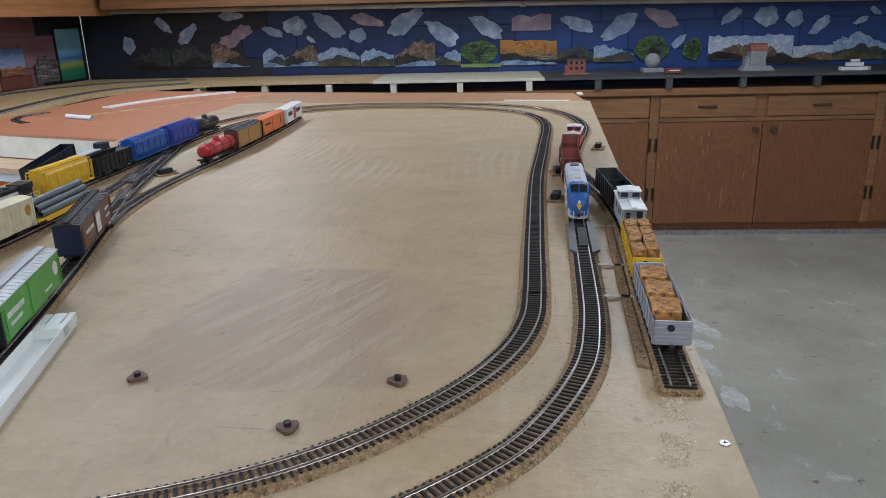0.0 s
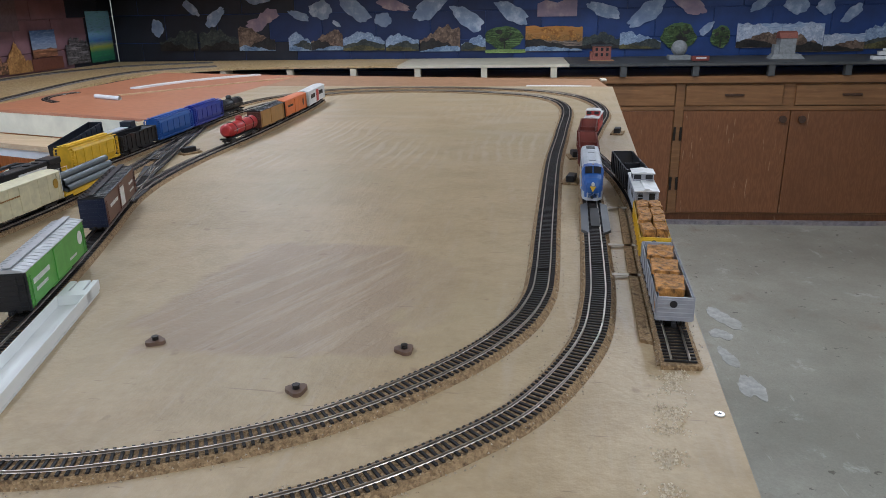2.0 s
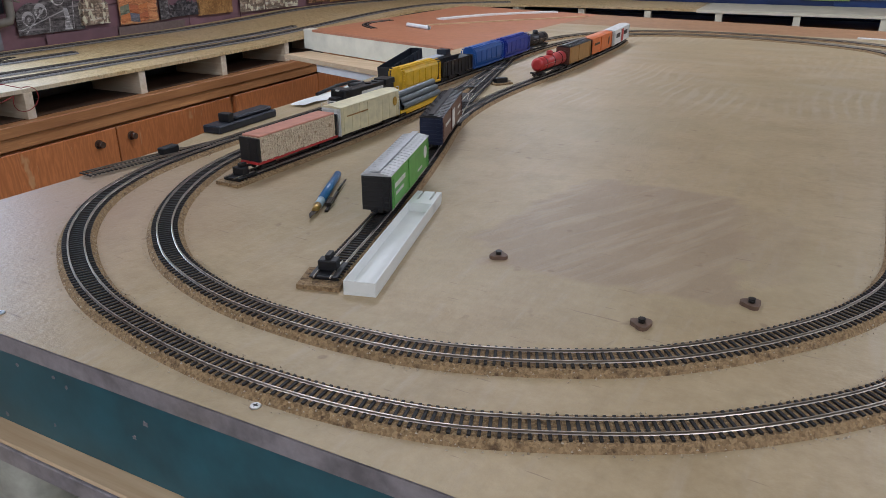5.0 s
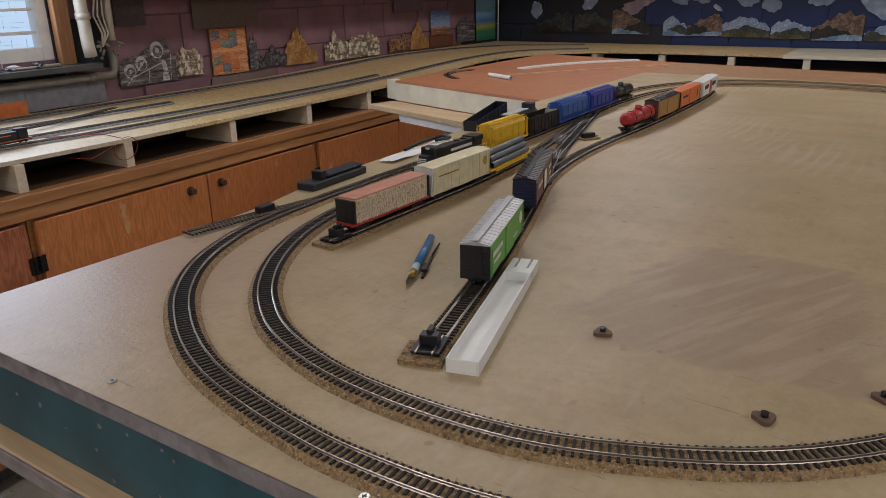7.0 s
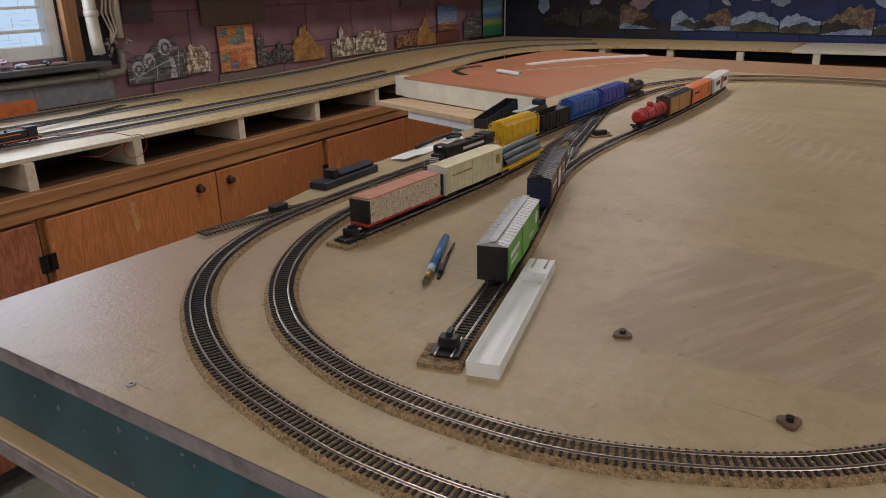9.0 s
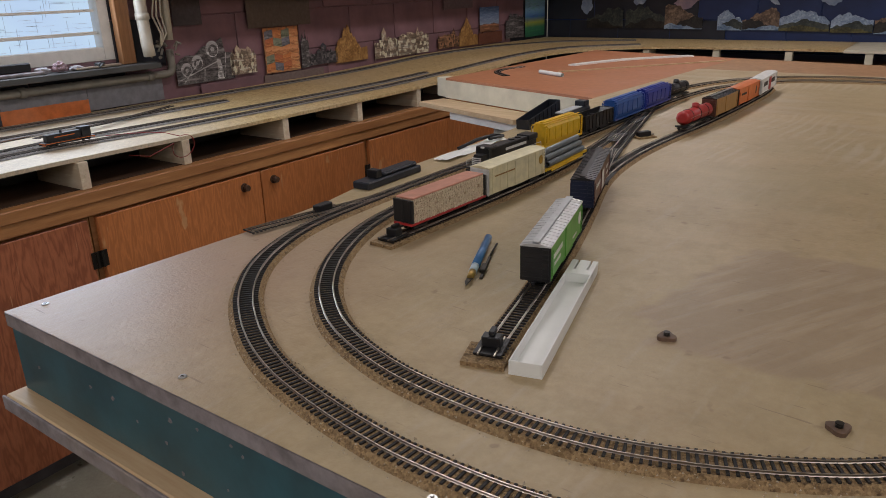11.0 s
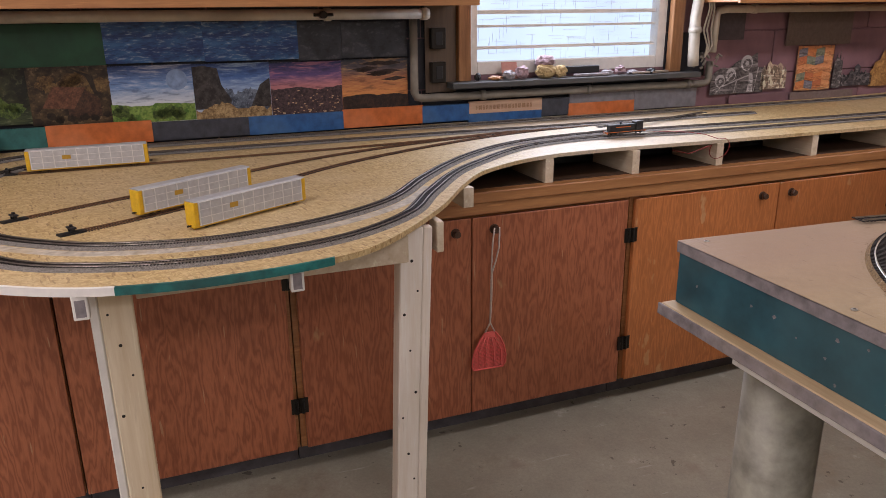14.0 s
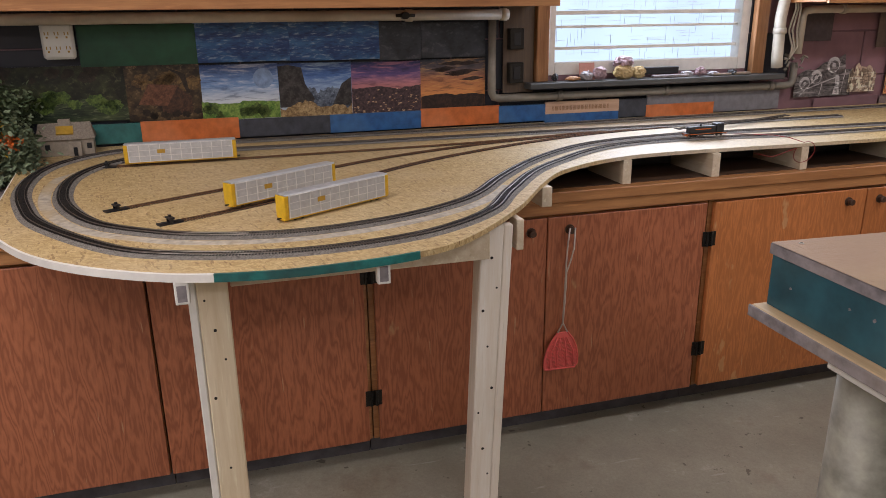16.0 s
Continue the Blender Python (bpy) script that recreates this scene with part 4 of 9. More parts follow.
ladder = track([(-0.475, 1.26), (-0.555, 1.46), (-0.61, 1.64), (-0.672, 1.85), (-0.745, 2.10)], "turnout ladder track across the yard", bed=None, zf=lambda y, x: T + BED)
track([(-0.80, 0.715), (-0.792, 0.80), (-0.775, 0.90), (-0.765, 1.0)], "short unused turnout leg overhanging the table edge", bed=None, zf=lambda y, x: T + 0.004)
# turnout frogs and guard plates
def turnout(x, y, a):
    t = thing("turnout_frog", pose(x, y, T + BED + 0.0023, 0, 0, a), "black turnout throat with metal guard rails", "turnout", "turnouts")
    part("frog_plate", prism([(-0.05, -0.014), (0.05, -0.02), (0.05, 0.02), (-0.05, 0.014)], 0.0, 0.0008), TIE, t)
    for k, (o, s) in enumerate(((-0.006, 0.002), (0.006, -0.002), (0.0, 0.012))):
        part("guard_rail", boxes((-0.035, 0.035, o - 0.0006, o + 0.0006, 0.0008, 0.0026)), STEEL, t, m=pose(0, 0, 0, 0, 0, s * 400))


for x, y, a in ((-0.70, 1.90, 100), (-0.735, 2.08, 97), (-0.49, 1.30, 108), (-0.57, 1.50, 110), (0.345, 1.78, 92), (-0.785, 2.30, 94), (-0.64, 1.66, 105)):
    turnout(x, y, a)


def switch_machine(x, y, a):
    s = thing("switch_machine", pose(x, y, T, 0, 0, a), "dark turnout switch machine on a tan pad", "switch machine", "switch machines")
    part("pad", boxes((-0.02, 0.03, -0.016, 0.016, 0, 0.004), bevel=0.0005), CORK, s)
    part("housing", boxes((-0.014, 0.02, -0.008, 0.008, 0.0042, 0.016), bevel=0.0015), BLACK, s)
    part("lever", boxes((0.02, 0.032, -0.002, 0.002, 0.0045, 0.008)), STEEL, s, "bright throw lever")


for x, y, a in ((0.418, 2.06, 80), (0.309, 1.745, 100), (0.300, 1.51, 80), (-0.60, 1.72, 60), (-0.862, 2.10, 95), (-0.868, 2.50, 70), (-0.79, 0.86, 95)):
    switch_machine(x, y, a)

rerail = thing("rerailer", pose(0.337, 1.245, T + BED, 0, 0, 0), "grey plastic rerailer ramp over the track", "rerailer")
for s in (-1, 1):
    part("ramp", prism([(s * 0.0105, -0.085), (s * 0.0215, -0.07), (s * 0.0215, 0.07), (s * 0.0105, 0.085)], 0.0, 0.0042), plain("grey rerailer", (0.085, 0.088, 0.092), 0.45), rerail)
part("centre_ramp", prism([(-0.0068, -0.05), (0.0068, -0.05), (0.0068, 0.05), (-0.0068, 0.05)], 0.0024, 0.0042), TIE, rerail)


def bumper(x, y, a, label):
    b = thing("track_bumper", pose(x, y, T + BED, 0, 0, a), label, "bumper", "track bumpers")
    part("base", boxes((-0.02, 0.02, -0.015, 0.015, 0.0025, 0.0045), bevel=0.0004), BLACK, b)
    part("buffer_block", boxes((-0.006, 0.008, -0.010, 0.010, 0.0046, 0.016), bevel=0.001), BLACK, b)
    part("stop_rod", boxes((-0.002, 0.012, -0.003, 0.003, 0.0161, 0.021), bevel=0.0006), BLACK, b)
    for s in (-1, 1):
        part("rail_end", boxes((-0.024, 0.02, s * 0.0087 - 0.0007, s * 0.0087 + 0.0007, 0.0046, 0.0062)), STEEL, b)


bumper(-0.262, 0.612, 110, "black bumper at the end of the spur track")
bumper(-0.586, 0.818, 92, "black bumper at the end of the yard track")
for poly in ([(-0.275, 0.574), (-0.231, 0.588), (-0.247, 0.63), (-0.291, 0.615)], [(-0.607, 0.788), (-0.564, 0.788), (-0.565, 0.83), (-0.608, 0.83)], [(0.385, 0.757), (0.423, 0.759), (0.423, 0.79), (0.386, 0.79)]):
    solo("roadbed_end", prism(poly, T, T + BED - 0.0006), CORK, Matrix(), "square cut end of cork roadbed", "roadbed", "roadbed ends")


# ---- rolling stock: local x along the car, z up from the rail head ----
def paint(name, col, rough=0.42, var=0.2, dirt=None):
    return plain(name, col, rough, 0, var, 55, 0.12, dirt or tuple(v * 0.4 + 0.010 for v in col), 0.35)


P = {
    "green": paint("green car paint", (0.12, 0.36, 0.06)), "silver": plain("silver roof paint", (0.52, 0.53, 0.54), 0.4, 0.3, 0.15), "brown": paint("boxcar brown", (0.12, 0.05, 0.035)),
    "darkblue": paint("blue black end", (0.012, 0.019, 0.050)), "yellow": paint("railway yellow", (0.75, 0.47, 0.02)), "cream": paint("reefer cream", (0.72, 0.66, 0.43), 0.42, 0.2, (0.50, 0.36, 0.16)),
    "oxide": paint("oxide red", (0.19, 0.045, 0.032)), "red": paint("bright red", (0.42, 0.03, 0.028)), "orange": paint("car orange", (0.62, 0.15, 0.025)), "white": paint("car white", (0.72, 0.72, 0.70)),
    "blue": paint("hopper blue", (0.025, 0.10, 0.36)), "blue2": paint("deep hopper blue", (0.02, 0.04, 0.30)), "black": paint("car black", (0.016, 0.016, 0.018)), "grey": paint("gondola grey", (0.34, 0.34, 0.36)),
    "locoblue": paint("loco blue", (0.03, 0.10, 0.33)), "locogrey": paint("loco silver grey", (0.50, 0.52, 0.55)), "glass": plain("dark window", (0.008, 0.009, 0.011), 0.38), "gold": paint("ochre yellow", (0.45, 0.27, 0.03)),
    "ochre": paint("weathered ochre", (0.36, 0.19, 0.05)), "pipe": plain("grey plastic pipe", (0.13, 0.15, 0.16), 0.4), "log": ballast("stacked cut lumber", (0.64, 0.51, 0.36), (0.82, 0.71, 0.54), (0.44, 0.31, 0.19)),
    "logtop": paint("lumber load top", (0.58, 0.27, 0.19)), "scrap": plain("rusty orange scrap bale", (0.46, 0.215, 0.045), 0.7, 0, 0.85, 150, 1.0, (0.10, 0.05, 0.02), 0.9), "lettering": paint("white lettering", (0.75, 0.75, 0.72)),
}
WHEEL = plain("blackened wheel", (0.045, 0.04, 0.036), 0.35, 0.7)


def trucks(car, half, frame_mat=None):
    for s in (-1, 1):
        t = part("truck", boxes((-0.0165, 0.0165, -0.0125, -0.0105, 0.003, 0.0075), (-0.0165, 0.0165, 0.0105, 0.0125, 0.003, 0.0075), (-0.004, 0.004, -0.0105, 0.0105, 0.004, 0.009), bevel=0.0006),
                 frame_mat or BLACK, car, "black truck frame", pose(s * half, 0, 0))
        for w in (-0.0105, 0.0105):
            bm = bmesh.new()
            for o in (-0.0085, 0.0085):
                add_cyl(bm, (w, o - 0.0012, 0.0055), (w, o + 0.0012, 0.0055), 0.0055, 14)
            add_cyl(bm, (w, -0.009, 0.0055), (w, 0.009, 0.0055), 0.0013, 6)
            part("wheelset", bm, WHEEL, t)


def couplers(car, half):
    for s in (-1, 1):
        part("coupler", boxes((half - 0.002, half + 0.007, -0.0016, 0.0016, 0.0085, 0.0115), (half + 0.004, half + 0.010, -0.003, 0.001, 0.008, 0.012), bevel=0.0004), BLACK, car, m=pose(0, 0, 0, 0, 0, 0 if s > 0 else 180))


def ladder_part(car, x, y, z0, z1, mat, across=False):
    bm = bmesh.new()
    for o in (-0.004, 0.004):
        add_box(bm, *((x - 0.0004, x + 0.0004, y + o - 0.0004, y + o + 0.0004, z0, z1) if across else (x + o - 0.0004, x + o + 0.0004, y - 0.0004, y + 0.0004, z0, z1)))
    n = max(3, int((z1 - z0) / 0.0055))
    for k in range(n):
        z = z0 + (z1 - z0) * (k + 0.5) / n
        add_box(bm, *((x - 0.0004, x + 0.0004, y - 0.004, y + 0.004, z - 0.0003, z + 0.0003) if across else (x - 0.004, x + 0.004, y - 0.0004, y + 0.0004, z - 0.0003, z + 0.0003)))
    part("ladder", bm, mat, car)


def bars(parent, rows, y, mat, side=-1):
    """Unreadable lettering: rows of x from, x to, z, height."""
    for a, b, z, h in rows:
        bm = bmesh.new()
        x = a
        while x < b:
            w = random.uniform(0.002, 0.0045)
            add_box(bm, x, min(x + w, b), y - 0.0003, y + 0.0003, z, z + h)
            x += w + 0.0012
        part("lettering", bm, mat, parent)


def car_at(line, dist, name, label, category="railway car", flip=False, m0=None, z=None):
    """An empty on a track line, dist metres along it."""
    d = np.r_[0, np.cumsum(np.linalg.norm(np.diff(line, axis=0), axis=1))]
    dist = dist % d[-1]
    x, y = np.interp(dist, d, line[:, 0]), np.interp(dist, d, line[:, 1])
    e = 0.06
    d0, d1 = max(dist - e, 0), min(dist + e, d[-1])
    a = math.atan2(np.interp(d1, d, line[:, 1]) - np.interp(d0, d, line[:, 1]), np.interp(d1, d, line[:, 0]) - np.interp(d0, d, line[:, 0]))
    return thing(name, (m0 or Matrix()) @ pose(x, y, (T + BED + 0.0045) if z is None else z, 0, 0, math.degrees(a) + (180 if flip else 0)), label, category, "model railway cars")


def boxcar(car, length, side, end, roof, h=0.043, ribs=0, door=None, roof_ribs=True, w=0.0185):
    hl = length / 2
    z0, z1 = 0.011, 0.011 + h
    body = part("body", boxes((-hl + 0.0022, hl - 0.0022, -w, w, z0, z1), bevel=0.0006), side, car)
    part("underframe", boxes((-hl + 0.004, hl - 0.004, -0.006, 0.006, 0.006, z0 - 0.0002), (-0.02, 0.02, -0.013, 0.013, 0.007, z0 - 0.0002)), BLACK, car)
    part("roof", extruded([(-w - 0.0008, z1), (w + 0.0008, z1), (w + 0.0008, z1 + 0.0012), (0.004, z1 + 0.0042), (-0.004, z1 + 0.0042), (-w - 0.0008, z1 + 0.0012)], -hl - 0.0006, hl + 0.0006), roof, car)
    if roof_ribs:
        n = int(length / 0.011)
        for k in range(n):
            x = -hl + length * (k + 0.5) / n
            part("roof_rib", extruded([(-w, z1 + 0.0012), (0, z1 + 0.0043), (w, z1 + 0.0012), (w, z1 + 0.0022), (0, z1 + 0.0053), (-w, z1 + 0.0022)], x - 0.0008, x + 0.0008), roof, car)
        part("running_board", boxes((-hl, hl, -0.0045, 0.0045, z1 + 0.0058, z1 + 0.0068)), roof, car)
    for s in (-1, 1):
        bm = boxes((min(s * hl, s * (hl - 0.002)), max(s * hl, s * (hl - 0.002)), -w - 0.0003, w + 0.0003, z0 - 0.001, z1 + 0.001))
        ribs_at = []
        for k in range(7):
            z = z0 + 0.003 + (h - 0.006) * k / 6
            ribs_at.append((s * hl - 0.0009, s * hl + 0.0009, -w + 0.002, w - 0.002, z - 0.0011, z + 0.0011))
        wall_end = part("end_wall", bm, end, car, "ribbed end")
        for r in ribs_at:
            part("end_rib", boxes(r), end, wall_end)
        ladder_part(car, s * (hl + 0.0012), 0.012 * s, z0, z1, end, True)
        ladder_part(car, s * (hl - 0.007), -(w + 0.0007), z0, z1 - 0.006, side)
        ladder_part(car, -s * (hl - 0.007), w + 0.0007, z0, z1 - 0.006, side)
    for s in (-1, 1):
        if door is not None:
            d = part("door", boxes((-door, door, -0.0007, 0.0007, z0 + 0.002, z1 - 0.002), bevel=0.0003), side, body, m=pose(0, s * (w + 0.0006), 0))
            for zt in (z0, z1 - 0.0014):
                part("door_track", boxes((-door * 2.1, door * 2.1, -0.0006, 0.0006, zt, zt + 0.0014)), side, body, m=pose(0, s * (w + 0.0004), 0))
        if ribs:
            for k in range(ribs):
                x = -hl + length * (k + 0.5) / ribs
                if door is None or abs(x) > door + 0.001:
                    part("side_rib", boxes((x - 0.0006, x + 0.0006, s * w - 0.0007, s * w + 0.0007, z0 + 0.001, z1 - 0.001)), side, body)
    trucks(car, hl - 0.028)
    couplers(car, hl)
    return body


def hopper_open(car, length, mat, ribs=9, h=0.034):
    """An open hopper: sloping ends inside, thin sides with ribs."""
    hl, w, z0, z1 = length / 2, 0.0185, 0.014, 0.014 + h
    for s in (-1, 1):
        bm = boxes((-hl, hl, s * w - 0.0006, s * w + 0.0006, z0, z1), (-hl, hl, s * w - 0.0012, s * w + 0.0012, z1 - 0.0016, z1))
        for k in range(ribs):
            x = -hl + 0.004 + (length - 0.008) * k / (ribs - 1)
            add_box(bm, x - 0.0008, x + 0.0008, s * (w + 0.0012) - 0.0008, s * (w + 0.0012) + 0.0008, z0, z1 - 0.001)
        part("side_wall", bm, mat, car)
        e = bmesh.new()
        vs = [e.verts.new(v) for v in ((s * hl, -w, z1), (s * hl, w, z1), (s * hl * 0.55, w, z0), (s * hl * 0.55, -w, z0), (s * (hl - 0.001), -w, z1 - 0.002), (s * (hl - 0.001), w, z1 - 0.002), (s * (hl * 0.55 - 0.001), w, z0 - 0.002), (s * (hl * 0.55 - 0.001), -w, z0 - 0.002))]
        for f in ((0, 1, 2, 3), (4, 7, 6, 5), (0, 4, 5, 1), (2, 6, 7, 3), (1, 5, 6, 2), (0, 3, 7, 4)):
            e.faces.new([vs[i] for i in f])
        part("slope_sheet", e, mat, car)
        part("end_frame", boxes((s * hl - 0.0012, s * hl + 0.0012, -w, w, z1 - 0.005, z1), (s * hl - 0.001, s * hl + 0.001, -w, -w + 0.002, z0 - 0.003, z1), (s * hl - 0.001, s * hl + 0.001, w - 0.002, w, z0 - 0.003, z1), (s * hl - 0.008, s * hl + 0.001, -w, w, z0 - 0.004, z0 - 0.002)), mat, car)
        ladder_part(car, s * (hl - 0.006), -(w + 0.0022), z0 - 0.002, z1, mat)
    part("floor_hump", prism([(-0.012, -w), (0.012, -w), (0.012, w), (-0.012, w)], z0 - 0.004, z0 + 0.010, top=[(-0.001, -w), (0.001, -w), (0.001, w), (-0.001, w)]), mat, car)
    part("cross_brace", boxes((-0.0015, 0.0015, -w, w, z0 + 0.012, z1 - 0.006)), mat, car)
    bm = bmesh.new()
    for x in (-hl * 0.34, hl * 0.34):
        prism([(x - 0.018, -w + 0.002), (x + 0.018, -w + 0.002), (x + 0.018, w - 0.002), (x - 0.018, w - 0.002)], 0.005, z0, bm)
    part("hopper_bay", bm, mat, car)
    trucks(car, hl - 0.022)
    couplers(car, hl)


def hopper_closed(car, length, mat, h=0.044):
    """A covered hopper with a rounded roof, ribs, hatch walk and discharge bays."""
    hl, w, z0, z1 = length / 2, 0.0185, 0.015, 0.015 + h
    prof = [(-w * 0.72, 0.011), (w * 0.72, 0.011), (w, z0 + 0.008), (w, z1 - 0.009), (w * 0.78, z1 - 0.002), (w * 0.4, z1), (-w * 0.4, z1), (-w * 0.78, z1 - 0.002), (-w, z1 - 0.009), (-w, z0 + 0.008)]
    part("body", extruded(prof, -hl + 0.012, hl - 0.012), mat, car)
    bm = bmesh.new()
    for s in (-1, 1):
        for x in (-hl + 0.001, hl - 0.001):
            add_box(bm, x - 0.001, x + 0.001, s * w * 0.92 - 0.001, s * w * 0.92 + 0.001, 0.009, z1 - 0.006)
        for k in range(6):
            x = -hl + 0.018 + (length - 0.036) * k / 5
            add_box(bm, x - 0.0009, x + 0.0009, s * (w + 0.0006) - 0.0007, s * (w + 0.0006) + 0.0007, z0 + 0.006, z1 - 0.01)
        add_box(bm, -hl, hl, s * w - 0.001, s * w + 0.001, 0.009, 0.0125)
        add_box(bm, -hl, hl, s * w * 0.8 - 0.001, s * w * 0.8 + 0.001, z1 - 0.004, z1 - 0.002)
    part("side_frame", bm, mat, car)
    part("end_platform", boxes((-hl, -hl + 0.014, -w, w, 0.009, 0.0115), (hl - 0.014, hl, -w, w, 0.009, 0.0115)), mat, car)
    part("hatch_walk", boxes((-hl + 0.004, hl - 0.004, -0.0125, -0.008, z1 + 0.0006, z1 + 0.0014), (-hl + 0.004, hl - 0.004, 0.008, 0.0125, z1 + 0.0006, z1 + 0.0014), (-hl + 0.014, hl - 0.014, -0.0035, 0.0035, z1, z1 + 0.0026)), mat, car)
    for s in (-1, 1):
        ladder_part(car, s * hl, 0.011, 0.01, z1, mat, True)
        ladder_part(car, s * (hl - 0.005), -w - 0.0004, 0.01, z1 - 0.005, mat)
    bm = bmesh.new()
    for x in (-hl * 0.45, 0.0, hl * 0.45):
        prism([(x - 0.016, -0.012), (x + 0.016, -0.012), (x + 0.016, 0.012), (x - 0.016, 0.012)], 0.0045, 0.0112, bm)
    part("discharge_bay", bm, mat, car)
    trucks(car, hl - 0.022)
    couplers(car, hl)


def gondola(car, length, mat, loads, h=0.026):
    hl, w, z0 = length / 2, 0.0176, 0.011
    part("floor", boxes((-hl, hl, -w, w, z0, z0 + 0.0025)), BLACK, car)
    for s in (-1, 1):
        bm = boxes((-hl, hl, s * w - 0.0008, s * w + 0.0008, z0, z0 + h), (-hl, hl, s * w - 0.0014, s * w + 0.0014, z0 + h - 0.0018, z0 + h))
        for k in range(9):
            x = -hl + 0.003 + (length - 0.006) * k / 8
            add_box(bm, x - 0.0009, x + 0.0009, s * (w + 0.0012) - 0.0009, s * (w + 0.0012) + 0.0009, z0, z0 + h - 0.001)
        part("side_wall", bm, mat, car)
        bm = boxes((s * hl - 0.0009, s * hl + 0.0009, -w, w, z0, z0 + h))
        for k in range(5):
            z = z0 + 0.004 + (h - 0.007) * k / 4
            add_box(bm, s * (hl + 0.001) - 0.0007, s * (hl + 0.001) + 0.0007, -w, w, z - 0.0007, z + 0.0007)
        e = part("end_wall", bm, mat, car)
        bmw = bmesh.new()
        add_cyl(bmw, (s * (hl + 0.0018), 0.002, z0 + h - 0.007), (s * (hl + 0.0028), 0.002, z0 + h - 0.007), 0.0038, 14)
        part("brake_wheel", bmw, BLACK, e)
    trucks(car, hl - 0.024)
    couplers(car, hl)


def bale(m, sx, sy, sz, seed):
    """A crumpled block of scrap."""
    rnd = random.Random(seed)
    bm = boxes((-sx, sx, -sy, sy, 0, sz))
    bmesh.ops.subdivide_edges(bm, edges=bm.edges[:], cuts=4, use_grid_fill=True)
    for v in bm.verts:
        if v.co.z > 0.0005:
            k = 0.0022 * noise.noise(v.co * 160 + Vector((seed, 0, 0)))
            v.co += Vector((k, 0.0022 * noise.noise(v.co * 170 + Vector((0, seed, 0))), 0.0026 * noise.noise(v.co * 140 + Vector((0, 0, seed)))))
    return solo("scrap_bale", bm, P["scrap"], m, "crumpled rusty orange scrap bale in a gondola", "scrap bale", "scrap bales")


def tank_car(car, length, mat, dome=True, r=0.0165):
    hl = length / 2
    bm = bmesh.new()
    zc = 0.031
    add_cyl(bm, (-hl + 0.006, 0, zc), (hl - 0.006, 0, zc), r, 28)
    add_cyl(bm, (hl - 0.006, 0, zc), (hl - 0.002, 0, zc), r, 28, r * 0.6)
    add_cyl(bm, (-hl + 0.006, 0, zc), (-hl + 0.002, 0, zc), r, 28, r * 0.6)
    part("tank", bm, mat, car)
    bm = bmesh.new()
    add_cyl(bm, (0, 0, zc + r - 0.002), (0, 0, zc + r + 0.008), 0.0085, 20)
    add_cyl(bm, (0, 0, zc + r + 0.008), (0, 0, zc + r + 0.0105), 0.0085, 20, 0.004)
    part("dome", bm, mat, car)
    part("frame", boxes((-hl, hl, -0.006, 0.006, 0.009, 0.0125), (-hl, -hl + 0.008, -0.016, 0.016, 0.009, 0.0125), (hl - 0.008, hl, -0.016, 0.016, 0.009, 0.0125), (-0.03, 0.03, -0.0165, -0.0145, 0.0095, 0.0115), (-0.03, 0.03, 0.0145, 0.0165, 0.0095, 0.0115)), BLACK, car)
    for x in (-hl * 0.6, 0.0, hl * 0.6):
        bm = bmesh.new()
        for k in range(20):
            a, b = 6.28319 * k / 20, 6.28319 * (k + 1) / 20
            if math.sin(a) > -0.8:
                add_cyl(bm, (x, (r + 0.0006) * math.cos(a), zc + (r + 0.0006) * math.sin(a)), (x, (r + 0.0006) * math.cos(b), zc + (r + 0.0006) * math.sin(b)), 0.0008, 5)
        part("strap", bm, BLACK, car)
    part("handrail", tube([(-hl + 0.01, r + 0.002, zc), (0, r + 0.002, zc + 0.001), (hl - 0.01, r + 0.002, zc)], 0.0004, 6), STEEL, car)
    part("handrail", tube([(-hl + 0.01, -r - 0.002, zc), (0, -r - 0.002, zc + 0.001), (hl - 0.01, -r - 0.002, zc)], 0.0004, 6), STEEL, car)
    trucks(car, hl - 0.02)
    couplers(car, hl)


